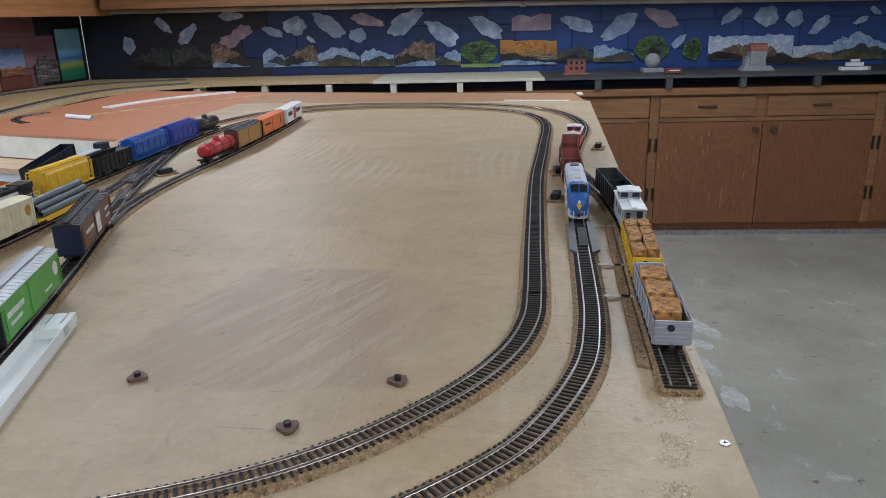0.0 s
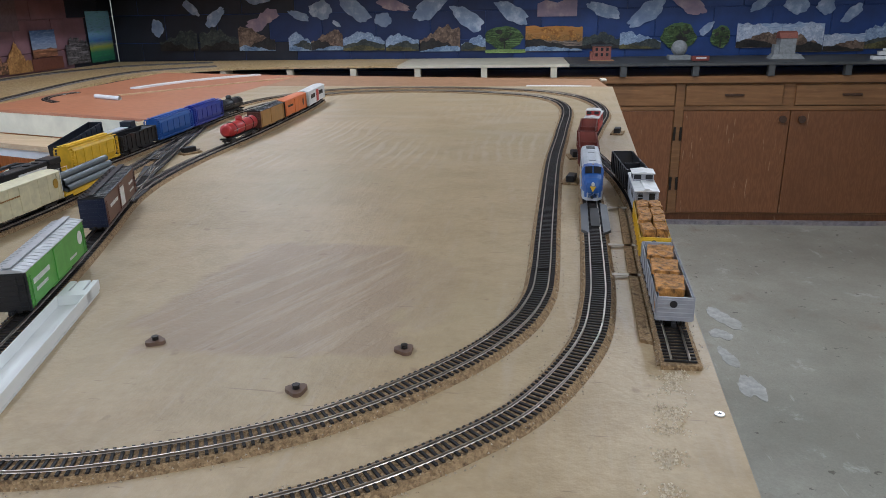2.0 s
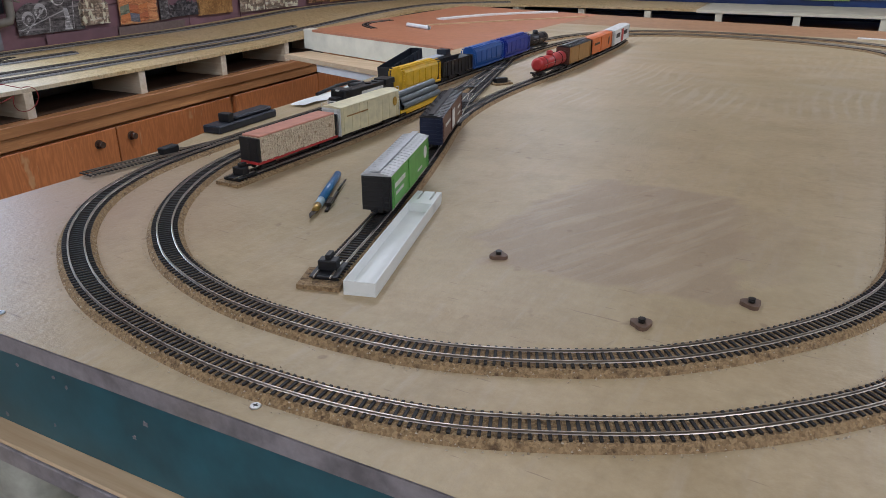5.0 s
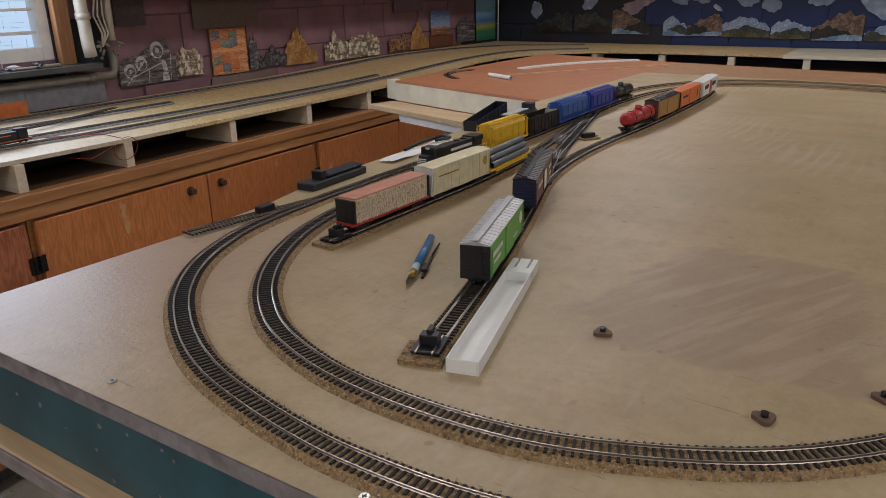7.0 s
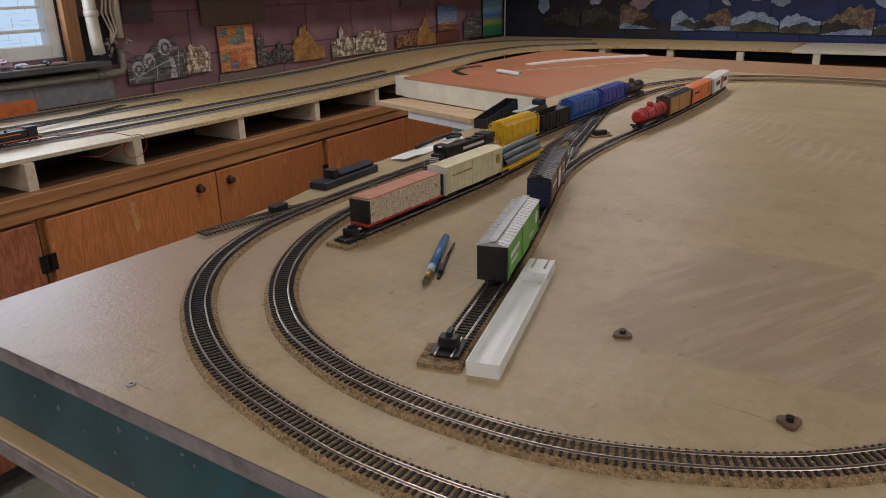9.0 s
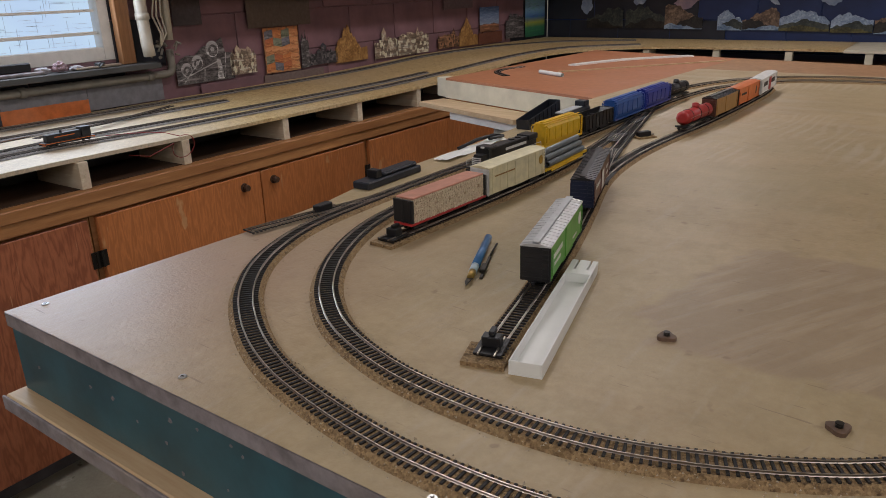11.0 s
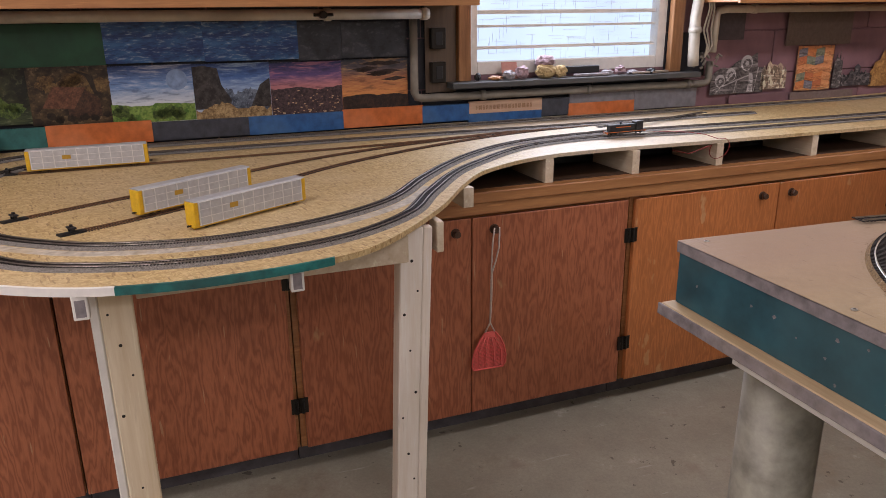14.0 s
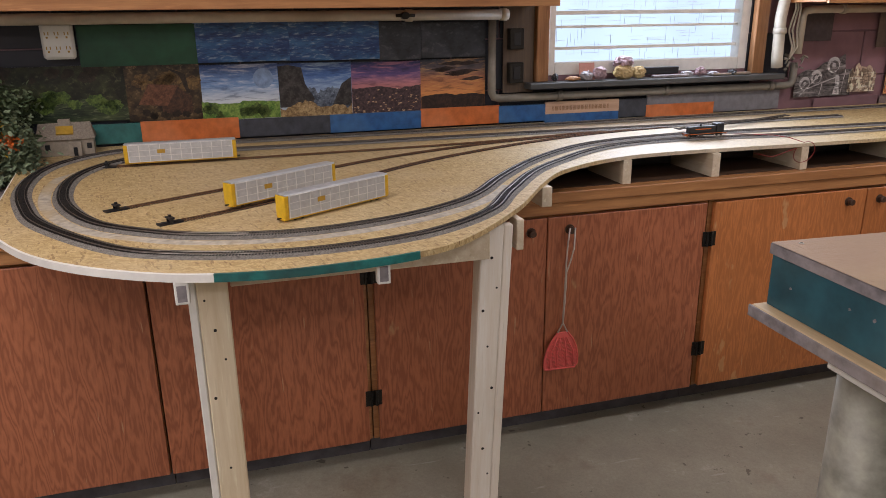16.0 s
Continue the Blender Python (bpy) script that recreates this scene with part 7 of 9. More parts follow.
# ---- window ----
win = thing("window_1", ROOM, "white framed window with frosted panes and a wooden surround", "window", kind="structure")
q0, q1, z0, z1 = WIN
part("window_frame", boxes((-0.70, -0.645, q0, q0 + 0.045, z0, z1), (-0.70, -0.645, q1 - 0.045, q1, z0, z1), (-0.70, -0.645, q0 + 0.0452, q1 - 0.0452, z0, z0 + 0.05), (-0.70, -0.645, q0 + 0.0452, q1 - 0.0452, z1 - 0.05, z1), bevel=0.002), WHITEPAINT, win, "white painted frame")
for z, h in ((1.415, 0.012), (1.50, 0.010), (1.555, 0.016), (1.70, 0.012), (1.82, 0.012)):
    part("glazing_bar", boxes((-0.685, -0.665, q0 + 0.0455, q1 - 0.0455, z - h / 2, z + h / 2), bevel=0.001), WHITEPAINT, win, "white horizontal bar")
for nm, a, b in (("surround", q0 - 0.055, q0 - 0.002), ("surround", q1 + 0.002, q1 + 0.062)):
    part(nm, boxes((-0.6335, -0.60, a, b, z0 - 0.02, z1 + 0.06), bevel=0.002), FRAMEWOODZ, win, "varnished wooden surround")
part("window_sill", boxes((-0.6335, -0.55, q0 - 0.10, q1 + 0.14, z0 - 0.045, z0 - 0.021), bevel=0.003), DARKGREY, win, "dark grimy sill")
bm = bmesh.new()
rnd = random.Random(12)
for _ in range(330):
    q, z, l = rnd.uniform(q0 + 0.06, q1 - 0.06), rnd.uniform(z0 + 0.05, z1 - 0.08), rnd.uniform(0.015, 0.05)
    if rnd.random() < 0.55:
        add_box(bm, -0.6935, -0.6925, q - l, q + l, z - 0.0006, z + 0.0006)
    else:
        add_box(bm, -0.6935, -0.6925, q - 0.0006, q + 0.0006, z - l * 0.7, z + l * 0.7)
tagged(part("film_pattern", bm, plain("pale blue film lines", (0.62, 0.74, 0.85), 0.5), win, "thin grey lines printed on the film"), kind="stuff")
solo("window_backdrop", boxes((-0.72, -0.715, q0 - 0.2, q1 + 0.2, z0 - 0.2, z1 + 0.2)), glow("daylight behind the frosted film", (0.62, 0.81, 1.0), 0.98), ROOM, "bright bluish daylight behind the window", "backdrop", kind="structure")

# clutter on the sill
def lump(name, label, p, q, z, s, mat, seed, cat):
    bm = bmesh.new()
    bmesh.ops.create_icosphere(bm, subdivisions=3, radius=1)
    for v in bm.verts:
        k = 1 + 0.35 * noise.noise(v.co * 2.2 + Vector((seed, 0, 0))) + 0.15 * noise.noise(v.co * 6 + Vector((0, seed, 0)))
        v.co = Vector((v.co.x * s[0] * k, v.co.y * s[1] * k, max(-0.8, v.co.z) * s[2] * k))
    lo = min(v.co.z for v in bm.verts)
    for v in bm.verts:
        v.co.z -= lo
    solo(name, bm, mat, ROOM @ pose(p, q, z), label, cat, "clutter on the window sill")
SZ = z0 - 0.0205
ROCK, PINKROCK, STRAW = plain("grey stone", (0.28, 0.26, 0.27), 0.6, 0, 0.4), plain("mauve stone", (0.30, 0.20, 0.22), 0.6, 0, 0.4), ballast("straw", (0.40, 0.28, 0.12), (0.55, 0.42, 0.22), (0.2, 0.13, 0.06))
for q, s, mat, sd in ((0.86, (0.02, 0.028, 0.02), ROCK, 1), (0.92, (0.02, 0.03, 0.026), PINKROCK, 2), (1.03, (0.025, 0.045, 0.03), STRAW, 3), (1.10, (0.02, 0.03, 0.026), STRAW, 4), (1.40, (0.018, 0.026, 0.02), PINKROCK, 5), (1.33, (0.016, 0.03, 0.012), ROCK, 6), (1.46, (0.016, 0.025, 0.01), ROCK, 7), (1.56, (0.02, 0.02, 0.012), BLACK, 8), (0.72, (0.012, 0.014, 0.016), BLACK, 9), (0.80, (0.014, 0.03, 0.01), FRAMEWOOD, 10)):
    lump("sill_stone", "small rough stone on the window sill", -0.585, q, SZ, s, mat, sd, "stone")
lump("dried_nest", "tangled dried grey plant on the window sill", -0.60, 1.035, SZ + 0.042, (0.03, 0.042, 0.026), PINKROCK, 14, "plant")
card = thing("picture_card", ROOM @ pose(-0.605, 0.875, SZ, 0, -12, 0), "small faded pink card leaning on the window", "card")
part("card", boxes((0, 0.002, -0.035, 0.035, 0, 0.07)), paint("faded pink card", (0.45, 0.20, 0.15)), card)
for q, w, h, mat, lab in ((1.22, 0.085, 0.026, BLACK, "black oblong tool lying on the sill"), (1.25, 0.09, 0.013, GREYEDGE, "grey flat stick lying on the sill"), (1.50, 0.05, 0.010, STEEL, "small bright metal tool on the sill"), (1.60, 0.045, 0.012, STEEL, "small bright metal tool on the sill")):
    solo("hand_tool", boxes((-0.585 if mat is not BLACK else -0.61, -0.565 if mat is not BLACK else -0.59, q - w, q + w * 0.9, SZ + (0.0 if mat is not BLACK else 0.014), SZ + h + (0.0 if mat is not BLACK else 0.018)), bevel=0.003), mat, ROOM, lab, "tool", "clutter on the window sill")

# ---- pipes and fittings on the left wall ----
def pipe(name, label, pts, r, mat, straps=()):
    t = thing(name, ROOM, label, "pipe", "pipes on the wall")
    part("pipe", tube(pts, r, 14), mat, t)
    for p, q, z, vertical in straps:
        bm = bmesh.new()
        add_cyl(bm, (p, q, z - 0.012) if vertical else (p, q - 0.012, z), (p, q, z + 0.012) if vertical else (p, q + 0.012, z), r + 0.004, 14)
        part("collar", bm, mat, t)


W0 = -0.602
pipe("conduit", "grimy conduit below the window", [(W0, 0.455, 1.545), (W0, 0.455, 1.255), (W0, 0.465, 1.237), (W0, 0.49, 1.232), (W0, 1.2, 1.232), (W0, 1.86, 1.232), (W0, 1.885, 1.236), (W0, 1.895, 1.255), (W0, 1.895, 1.33)], 0.016, GREYPIPE, ((W0, 0.75, 1.232, False), (W0, 1.25, 1.232, False), (W0, 1.78, 1.232, False)))
pipe("wall_pipe", "cream painted pipe under the wall cupboards", [(-0.55, -1.9, 1.556), (-0.55, -0.5, 1.556), (-0.55, 0.50, 1.552)], 0.019, PIPE, ((-0.55, 0.48, 1.552, False), (-0.55, 0.11, 1.553, False)))
pipe("wall_pipe", "cream painted pipe turning down beside the window", [(-0.58, 3.2, 1.556), (-0.58, 1.94, 1.556), (-0.58, 1.90, 1.55), (-0.58, 1.888, 1.53), (-0.58, 1.885, 1.37)], 0.017, PIPE, ((-0.58, 2.1, 1.556, False),))
pipe("insulated_pipe", "thick wrapped cream pipe beside the window", [(-0.57, 1.80, 1.75), (-0.57, 1.775, 1.60), (-0.57, 1.765, 1.52), (-0.57, 1.77, 1.36), (-0.57, 1.775, 1.315)], 0.024, PIPE, ((-0.57, 1.768, 1.47, True),))
for k, o in enumerate((0.0, 0.012, 0.026)):
    pipe("cable", "grubby cable hanging beside the window", [(-0.565, 1.80 + o, 1.74), (-0.56, 1.83 + o, 1.56), (-0.565, 1.81 + o * 1.6, 1.47), (-0.56, 1.835 + o, 1.40), (-0.565, 1.83, 1.35)], 0.004, PIPE)
valve = thing("pipe_valve", ROOM @ pose(-0.52, 0.085, 1.553), "small brass valve on the wall pipe", "valve")
bm = bmesh.new()
add_cyl(bm, (-0.015, 0, 0), (0.03, 0, 0), 0.013, 14)
add_cyl(bm, (0.02, -0.035, 0), (0.02, 0.035, 0), 0.006, 10)
part("valve_body", bm, IRON, valve)
clamp = thing("wire_bracket", ROOM @ pose(-0.59, 1.86, 1.335), "clump of metal brackets and fittings", "bracket")
bmx = bmesh.new()
rnd = random.Random(31)
for _ in range(14):
    a = Vector((rnd.uniform(-0.01, 0.03), rnd.uniform(-0.05, 0.05), rnd.uniform(-0.03, 0.03)))
    add_cyl(bmx, a, a + Vector((rnd.uniform(-0.01, 0.01), rnd.uniform(-0.03, 0.03), rnd.uniform(-0.03, 0.03))), rnd.uniform(0.003, 0.008), 8)
part("fitting", bmx, GREYPIPE, clamp)
solo("pegboard", boxes((-0.6275, -0.622, 0.51, 0.64, 1.25, 1.60)), wood("brown pegboard", (0.14, 0.095, 0.06), (0.09, 0.06, 0.04), "z"), ROOM, "brown pegboard strip beside the window", "pegboard")
for z in (1.46, 1.33):
    o = thing("outlet_box", ROOM @ pose(-0.6215, 0.555, z), "dark metal outlet box on the pegboard", "outlet")
    part("box", boxes((0, 0.035, -0.03, 0.03, -0.04, 0.04), bevel=0.003), IRON, o)
    part("socket", boxes((0.0351, 0.038, -0.014, 0.014, -0.025, 0.025), bevel=0.002), BLACK, o)
outlet = thing("power_strip", ROOM @ pose(-0.62, -1.082, 1.485), "white six way wall outlet adaptor", "outlet")
part("case", boxes((0, 0.03, -0.05, 0.05, -0.058, 0.058), bevel=0.008), PAPERWHITE, outlet)
for k in range(6):
    y, z = (-0.03, 0.0, 0.03)[k % 3], (-0.026, 0.02)[k // 3]
    part("socket", boxes((0.0301, 0.031, y - 0.007, y - 0.004, z, z + 0.010), (0.0301, 0.031, y + 0.004, y + 0.007, z, z + 0.010), (0.0301, 0.031, y - 0.003, y + 0.003, z - 0.010, z - 0.004)), P["gold"], outlet)
for a, b in ((-2.3, 0.62), (1.80, 5.4)):
    cup = thing("wall_cupboard", ROOM, "varnished wooden wall cupboard above the pipe", "cupboard", "wall cupboards")
    part("carcass", boxes((-0.633, -0.36, a, b, 1.585, 2.3), bevel=0.002), FRAMEWOOD, cup)
    part("bottom_rail", boxes((-0.3595, -0.345, a, b, 1.58, 1.62), bevel=0.001), FRAMEWOOD, cup)
cup = thing("wall_cupboard", ROOM, "varnished wooden wall cupboard above the pipe", "cupboard", "wall cupboards")
part("carcass", boxes((-0.3, 5.9, 5.16, 5.493, 1.625, 2.3), bevel=0.002), BACKFRAME, cup)
part("bottom_rail", boxes((-0.3, 5.9, 5.145, 5.1595, 1.620, 1.66), bevel=0.001), BACKFRAME, cup)
pipe("wall_pipe", "cream painted pipe along the back wall", [(-0.5, 5.32, 1.607), (2.5, 5.32, 1.597), (5.8, 5.32, 1.565)], 0.017, PIPE, tuple((x, 5.32, 1.607 - 0.0075 * (x + 0.5), True) for x in (0.1, 0.9, 1.7, 2.6)))

# ---- fly swatter ----
PINK = plain("coral red plastic", (0.82, 0.14, 0.12), 0.45, 0, 0.15, 60, 0.2)
PALEWIRE = plain("galvanised wire", (0.66, 0.58, 0.52), 0.4, 0.3, 0.2, 120)
sw = thing("fly_swatter", ROOM @ pose(0.004, 0.0, 0.0), "coral red plastic fly swatter hanging from a knob", "fly swatter")
out = [(0.442, 0.333), (0.556, 0.330), (0.566, 0.345), (0.568, 0.375), (0.560, 0.412), (0.545, 0.445), (0.524, 0.472), (0.484, 0.472), (0.464, 0.445), (0.447, 0.412), (0.437, 0.375), (0.435, 0.347)]


def half_span(z):
    """How far the swatter's head reaches to both sides at a height."""
    return float(np.interp(z, (0.332, 0.36, 0.38, 0.412, 0.445, 0.472), (0.058, 0.066, 0.066, 0.056, 0.040, 0.020)))


bm = bmesh.new()
for (a, b), (u, v) in zip(out, out[1:] + out[:1]):
    add_cyl(bm, (0.012, a, b), (0.012, u, v), 0.0032, 8)
part("rim", bm, PINK, sw)
part("collar", prism([(-0.022, 0.452), (0.022, 0.452), (0.019, 0.474), (-0.019, 0.474)], 0.0, 0.004), PINK, sw, m=pose(0.010, 0.503, 0, 90, 0, 90))
for k in range(27):
    q = 0.442 + 0.0047 * k
    top = max((z for z in np.linspace(0.335, 0.462, 40) if half_span(z) >= abs(q - 0.502)), default=0.0)
    if top > 0.35:
        part("slat", boxes((0.0108, 0.0128, q - 0.0011, q + 0.0011, 0.335, top)), PINK, sw)
for k in range(22):
    z = 0.339 + 0.0054 * k
    part("cross_slat", boxes((0.0112, 0.0124, 0.502 - half_span(z) + 0.001, 0.502 + half_span(z) - 0.001, z - 0.0011, z + 0.0011)), PINK, sw)
for bow in (-0.036, -0.014, 0.014, 0.036):
    part("spoke", tube([(0.0135, 0.503 + bow * 1.25, 0.336), (0.0135, 0.503 + bow * 1.2, 0.40), (0.0135, 0.503 + bow * 0.45, 0.455)], 0.0018, 6), PINK, sw)
part("wire_handle", tube([(0.012, 0.485, 0.474), (0.012, 0.503, 0.508), (0.013, 0.505, 0.60), (0.014, 0.506, 0.70), (0.016, 0.505, 0.725), (0.020, 0.506, 0.80), (0.021, 0.512, 0.86)], 0.0029, 8), PALEWIRE, sw, "twisted wire handle")
part("wire_handle", tube([(0.014, 0.521, 0.474), (0.014, 0.503, 0.510), (0.0155, 0.5065, 0.60), (0.0165, 0.5075, 0.70), (0.018, 0.52, 0.74), (0.022, 0.530, 0.79), (0.022, 0.531, 0.86)], 0.0029, 8), PALEWIRE, sw, "twisted wire handle")

# ---- pictures and painted strips on the left wall ----
def streaky(name, base, mid_c, lit, squash, turn_, scale=9.0):
    """A picture of water or cloud: slanted streaks over a deep ground."""
    m, nt, b = nodes_of(name)
    vec = nt.nodes.new("ShaderNodeTexCoord").outputs["Object"]
    mp = nt.nodes.new("ShaderNodeMapping")
    nt.links.new(vec, mp.inputs[0])
    mp.inputs["Rotation"].default_value = (turn_, 0, 0)
    mp.inputs["Scale"].default_value = (1, 1, squash)
    warp, fine = noise_of(nt, mp.outputs[0], scale, 6, 0.62), noise_of(nt, mp.outputs[0], scale * 3.2, 5, 0.7)
    c = mixc(nt, ramp(nt, warp, 0.40, 0.62), base, mid_c)
    c = mixc(nt, ramp(nt, fine, 0.55, 0.68), c, mixc(nt, 0.7, c, lit))
    c = mixc(nt, ramp(nt, fine, 0.45, 0.36), c, mixc(nt, 0.6, c, tuple(v * 0.4 for v in base)))
    nt.links.new(c, b.inputs["Base Color"])
    b.inputs["Roughness"].default_value = 0.35
    return m


def sky_sheet(name, *stops):
    """A printed sky: colours from the foot to the head of the sheet, with faint streaks."""
    m, nt, b = nodes_of(name)
    vec = nt.nodes.new("ShaderNodeTexCoord").outputs["Generated"]
    sep = nt.nodes.new("ShaderNodeSeparateXYZ")
    nt.links.new(vec, sep.inputs[0])
    n = noise_of(nt, stretch(nt, vec, (1, 1.2, 6)), 3.5, 6, 0.65)
    c = None
    for k, (at, col) in enumerate(stops):
        c = mixc(nt, 0.0, col, col) if c is None else mixc(nt, ramp(nt, sep.outputs[2], stops[k - 1][0], at), c, col)
    c = mixc(nt, ramp(nt, n, 0.50, 0.68), c, mixc(nt, 0.45, c, tuple(min(0.8, v * 1.8) for v in stops[1][1])))
    c = mixc(nt, ramp(nt, n, 0.46, 0.36), c, mixc(nt, 0.5, c, tuple(v * 0.3 for v in stops[-1][1])))
    nt.links.new(c, b.inputs["Base Color"])
    b.inputs["Roughness"].default_value = 0.35
    return m


def ink(name, a, b_, scale=60.0):
    return streaky(name, a, b_, tuple(min(0.8, v * 1.7) for v in b_), 1.0, 0.4, scale)


INK = {"leaf": ink("printed leaves", (0.020, 0.045, 0.010), (0.10, 0.15, 0.03)), "pond": streaky("printed pond", (0.012, 0.022, 0.012), (0.05, 0.07, 0.03), (0.2, 0.22, 0.12), 6, 0.0), "rust": ink("printed rust leaves", (0.05, 0.025, 0.010), (0.16, 0.10, 0.035)),
       "roof": ink("printed barn roof", (0.07, 0.026, 0.014), (0.16, 0.07, 0.038)), "barn": ink("printed barn wall", (0.03, 0.015, 0.010), (0.085, 0.04, 0.022)), "field": ink("printed field", (0.05, 0.13, 0.02), (0.19, 0.29, 0.06), 45), "cliff": ink("printed cliff", (0.012, 0.011, 0.012), (0.055, 0.05, 0.05), 40),
       "peak": ink("printed peaks", (0.03, 0.045, 0.075), (0.16, 0.20, 0.26), 40), "hay": ink("printed dry grass", (0.15, 0.09, 0.035), (0.42, 0.30, 0.15)), "town": ink("printed roofs", (0.022, 0.014, 0.020), (0.09, 0.055, 0.06), 120), "spark": ink("printed lights", (0.35, 0.22, 0.12), (0.7, 0.5, 0.3), 90), "trunk": ink("printed branches", (0.008, 0.006, 0.004), (0.03, 0.02, 0.012)),
       "dusk": ink("printed dark land", (0.012, 0.008, 0.008), (0.05, 0.025, 0.018))}


def printed(ob, depth, pts, mat):
    bm = bmesh.new()
    bm.faces.new([bm.verts.new((depth, y, z)) for y, z in pts])
    part("printed_shape", bm, INK[mat], ob)


def ridge(w, z0, lo, hi, seed, y0=-0.5, y1=0.5):
    pts = [(w * y1, z0), (w * y0, z0)]
    for u in np.linspace(y0, y1, 30):
        v = 0.5 + 0.8 * noise.noise((u * 3 + seed, 0, 0)) + 0.35 * noise.noise((u * 13 + seed, 4, 0)) + 0.2 * noise.noise((u * 40 + seed, 4, 0))
        pts.append((w * u, lo + (hi - lo) * max(0.02, min(1, v))))
    return pts[::-1]


def puffs(ob, depth, mat, spots, seed):
    """Leafy clumps of a printed tree or hedge."""
    r2 = random.Random(seed)
    for y, z, r in spots:
        printed(ob, depth, [(y + r * math.cos(t) * r2.uniform(0.7, 1.15), z + 0.75 * r * math.sin(t) * r2.uniform(0.7, 1.15)) for t in np.linspace(0, 6.1, 19)], mat)


def layers_of(k, ob, d, w, h):
    """What each picture shows, shape over shape. Local y runs along the wall."""
    r2 = random.Random(ord(k))
    d += 0.0002
    if k == "F":
        printed(ob, d, ridge(w, 0.002, 0.18 * h, 0.42 * h, 3, -0.2, 0.49), "pond")
        puffs(ob, d + 0.0002, "leaf", [(r2.uniform(-0.1, 0.45) * w, r2.uniform(0.2, 0.5) * h, r2.uniform(0.015, 0.04)) for _ in range(11)], 2)
        puffs(ob, d + 0.0004, "trunk", [(r2.uniform(-0.5, 0.45) * w * 0.9, r2.uniform(0.75, 0.93) * h, r2.uniform(0.012, 0.03)) for _ in range(9)], 5)
    elif k == "B":
        puffs(ob, d, "rust", [(r2.uniform(-0.4, 0.4) * w, r2.uniform(0.55, 0.85) * h, r2.uniform(0.015, 0.035)) for _ in range(10)], 3)
        printed(ob, d + 0.0002, [(-0.05 * w, 0.12 * h), (0.36 * w, 0.12 * h), (0.36 * w, 0.42 * h), (0.16 * w, 0.62 * h), (-0.05 * w, 0.40 * h)], "barn")
        printed(ob, d + 0.0004, [(-0.36 * w, 0.30 * h), (0.02 * w, 0.26 * h), (0.20 * w, 0.62 * h), (-0.20 * w, 0.66 * h)], "roof")
        puffs(ob, d + 0.0006, "trunk", [(r2.uniform(-0.45, 0.45) * w, 0.06 * h + r2.random() * 0.1 * h, 0.016) for _ in range(8)], 8)
        printed(ob, d + 0.0006, [(0.30 * w, 0.5 * h), (0.34 * w, 0.5 * h), (0.30 * w, 0.82 * h), (0.0, 0.97 * h), (0.22 * w, 0.8 * h)], "trunk")
    elif k == "M":
        printed(ob, d + 0.0005, ridge(w, 0.002, 0.28 * h, 0.36 * h, 5, -0.495, 0.495), "field")
        puffs(ob, d + 0.0007, "leaf", [(r2.uniform(-0.45, 0.45) * w, r2.uniform(0.06, 0.24) * h, r2.uniform(0.012, 0.030)) for _ in range(12)], 6)
    elif k == "Y":
        printed(ob, d, ridge(w, 0.10 * h, 0.3 * h, 0.7 * h, 9, -0.2, 0.495), "peak")
        printed(ob, d + 0.0002, [(-0.495 * w, 0.2 * h), (-0.06 * w, 0.2 * h), (-0.02 * w, 0.34 * h), (-0.14 * w, 0.62 * h), (-0.18 * w, 0.92 * h), (-0.36 * w, 0.97 * h), (-0.495 * w, 0.95 * h)], "cliff")
        printed(ob, d + 0.0002, [(0.495 * w, 0.2 * h), (0.495 * w, 0.72 * h), (0.36 * w, 0.6 * h), (0.22 * w, 0.2 * h)], "cliff")
        printed(ob, d + 0.0004, ridge(w, 0.002, 0.08 * h, 0.36 * h, 12, -0.495, 0.495), "hay")
    elif k == "C":
        printed(ob, d, ridge(w, 0.002, 0.46 * h, 0.55 * h, 15, -0.495, 0.495), "town")
        for _ in range(70):
            y, z = r2.uniform(-0.48, 0.47) * w, abs(r2.gauss(0, 0.24)) * h * 0.9 + 0.02 * h
            if z < 0.48 * h:
                s2 = r2.uniform(0.0008, 0.0022)
                printed(ob, d + 0.0002, [(y - s2 * 2, z - s2), (y + s2 * 2, z - s2), (y + s2 * 2, z + s2), (y - s2 * 2, z + s2)], "spark")
    elif k == "U":
        printed(ob, d, ridge(w, 0.002, 0.26 * h, 0.32 * h, 17, -0.495, 0.495), "dusk")
        for _ in range(8):
            y, z, l = r2.uniform(-0.3, 0.35) * w, r2.uniform(0.5, 0.93) * h, r2.uniform(0.03, 0.08)
            printed(ob, d, [(max(-w * 0.49, y - l), z), (y, z - 0.006), (min(w * 0.49, y + l), z + 0.004), (y + l * 0.2, z + 0.012)], "dusk")


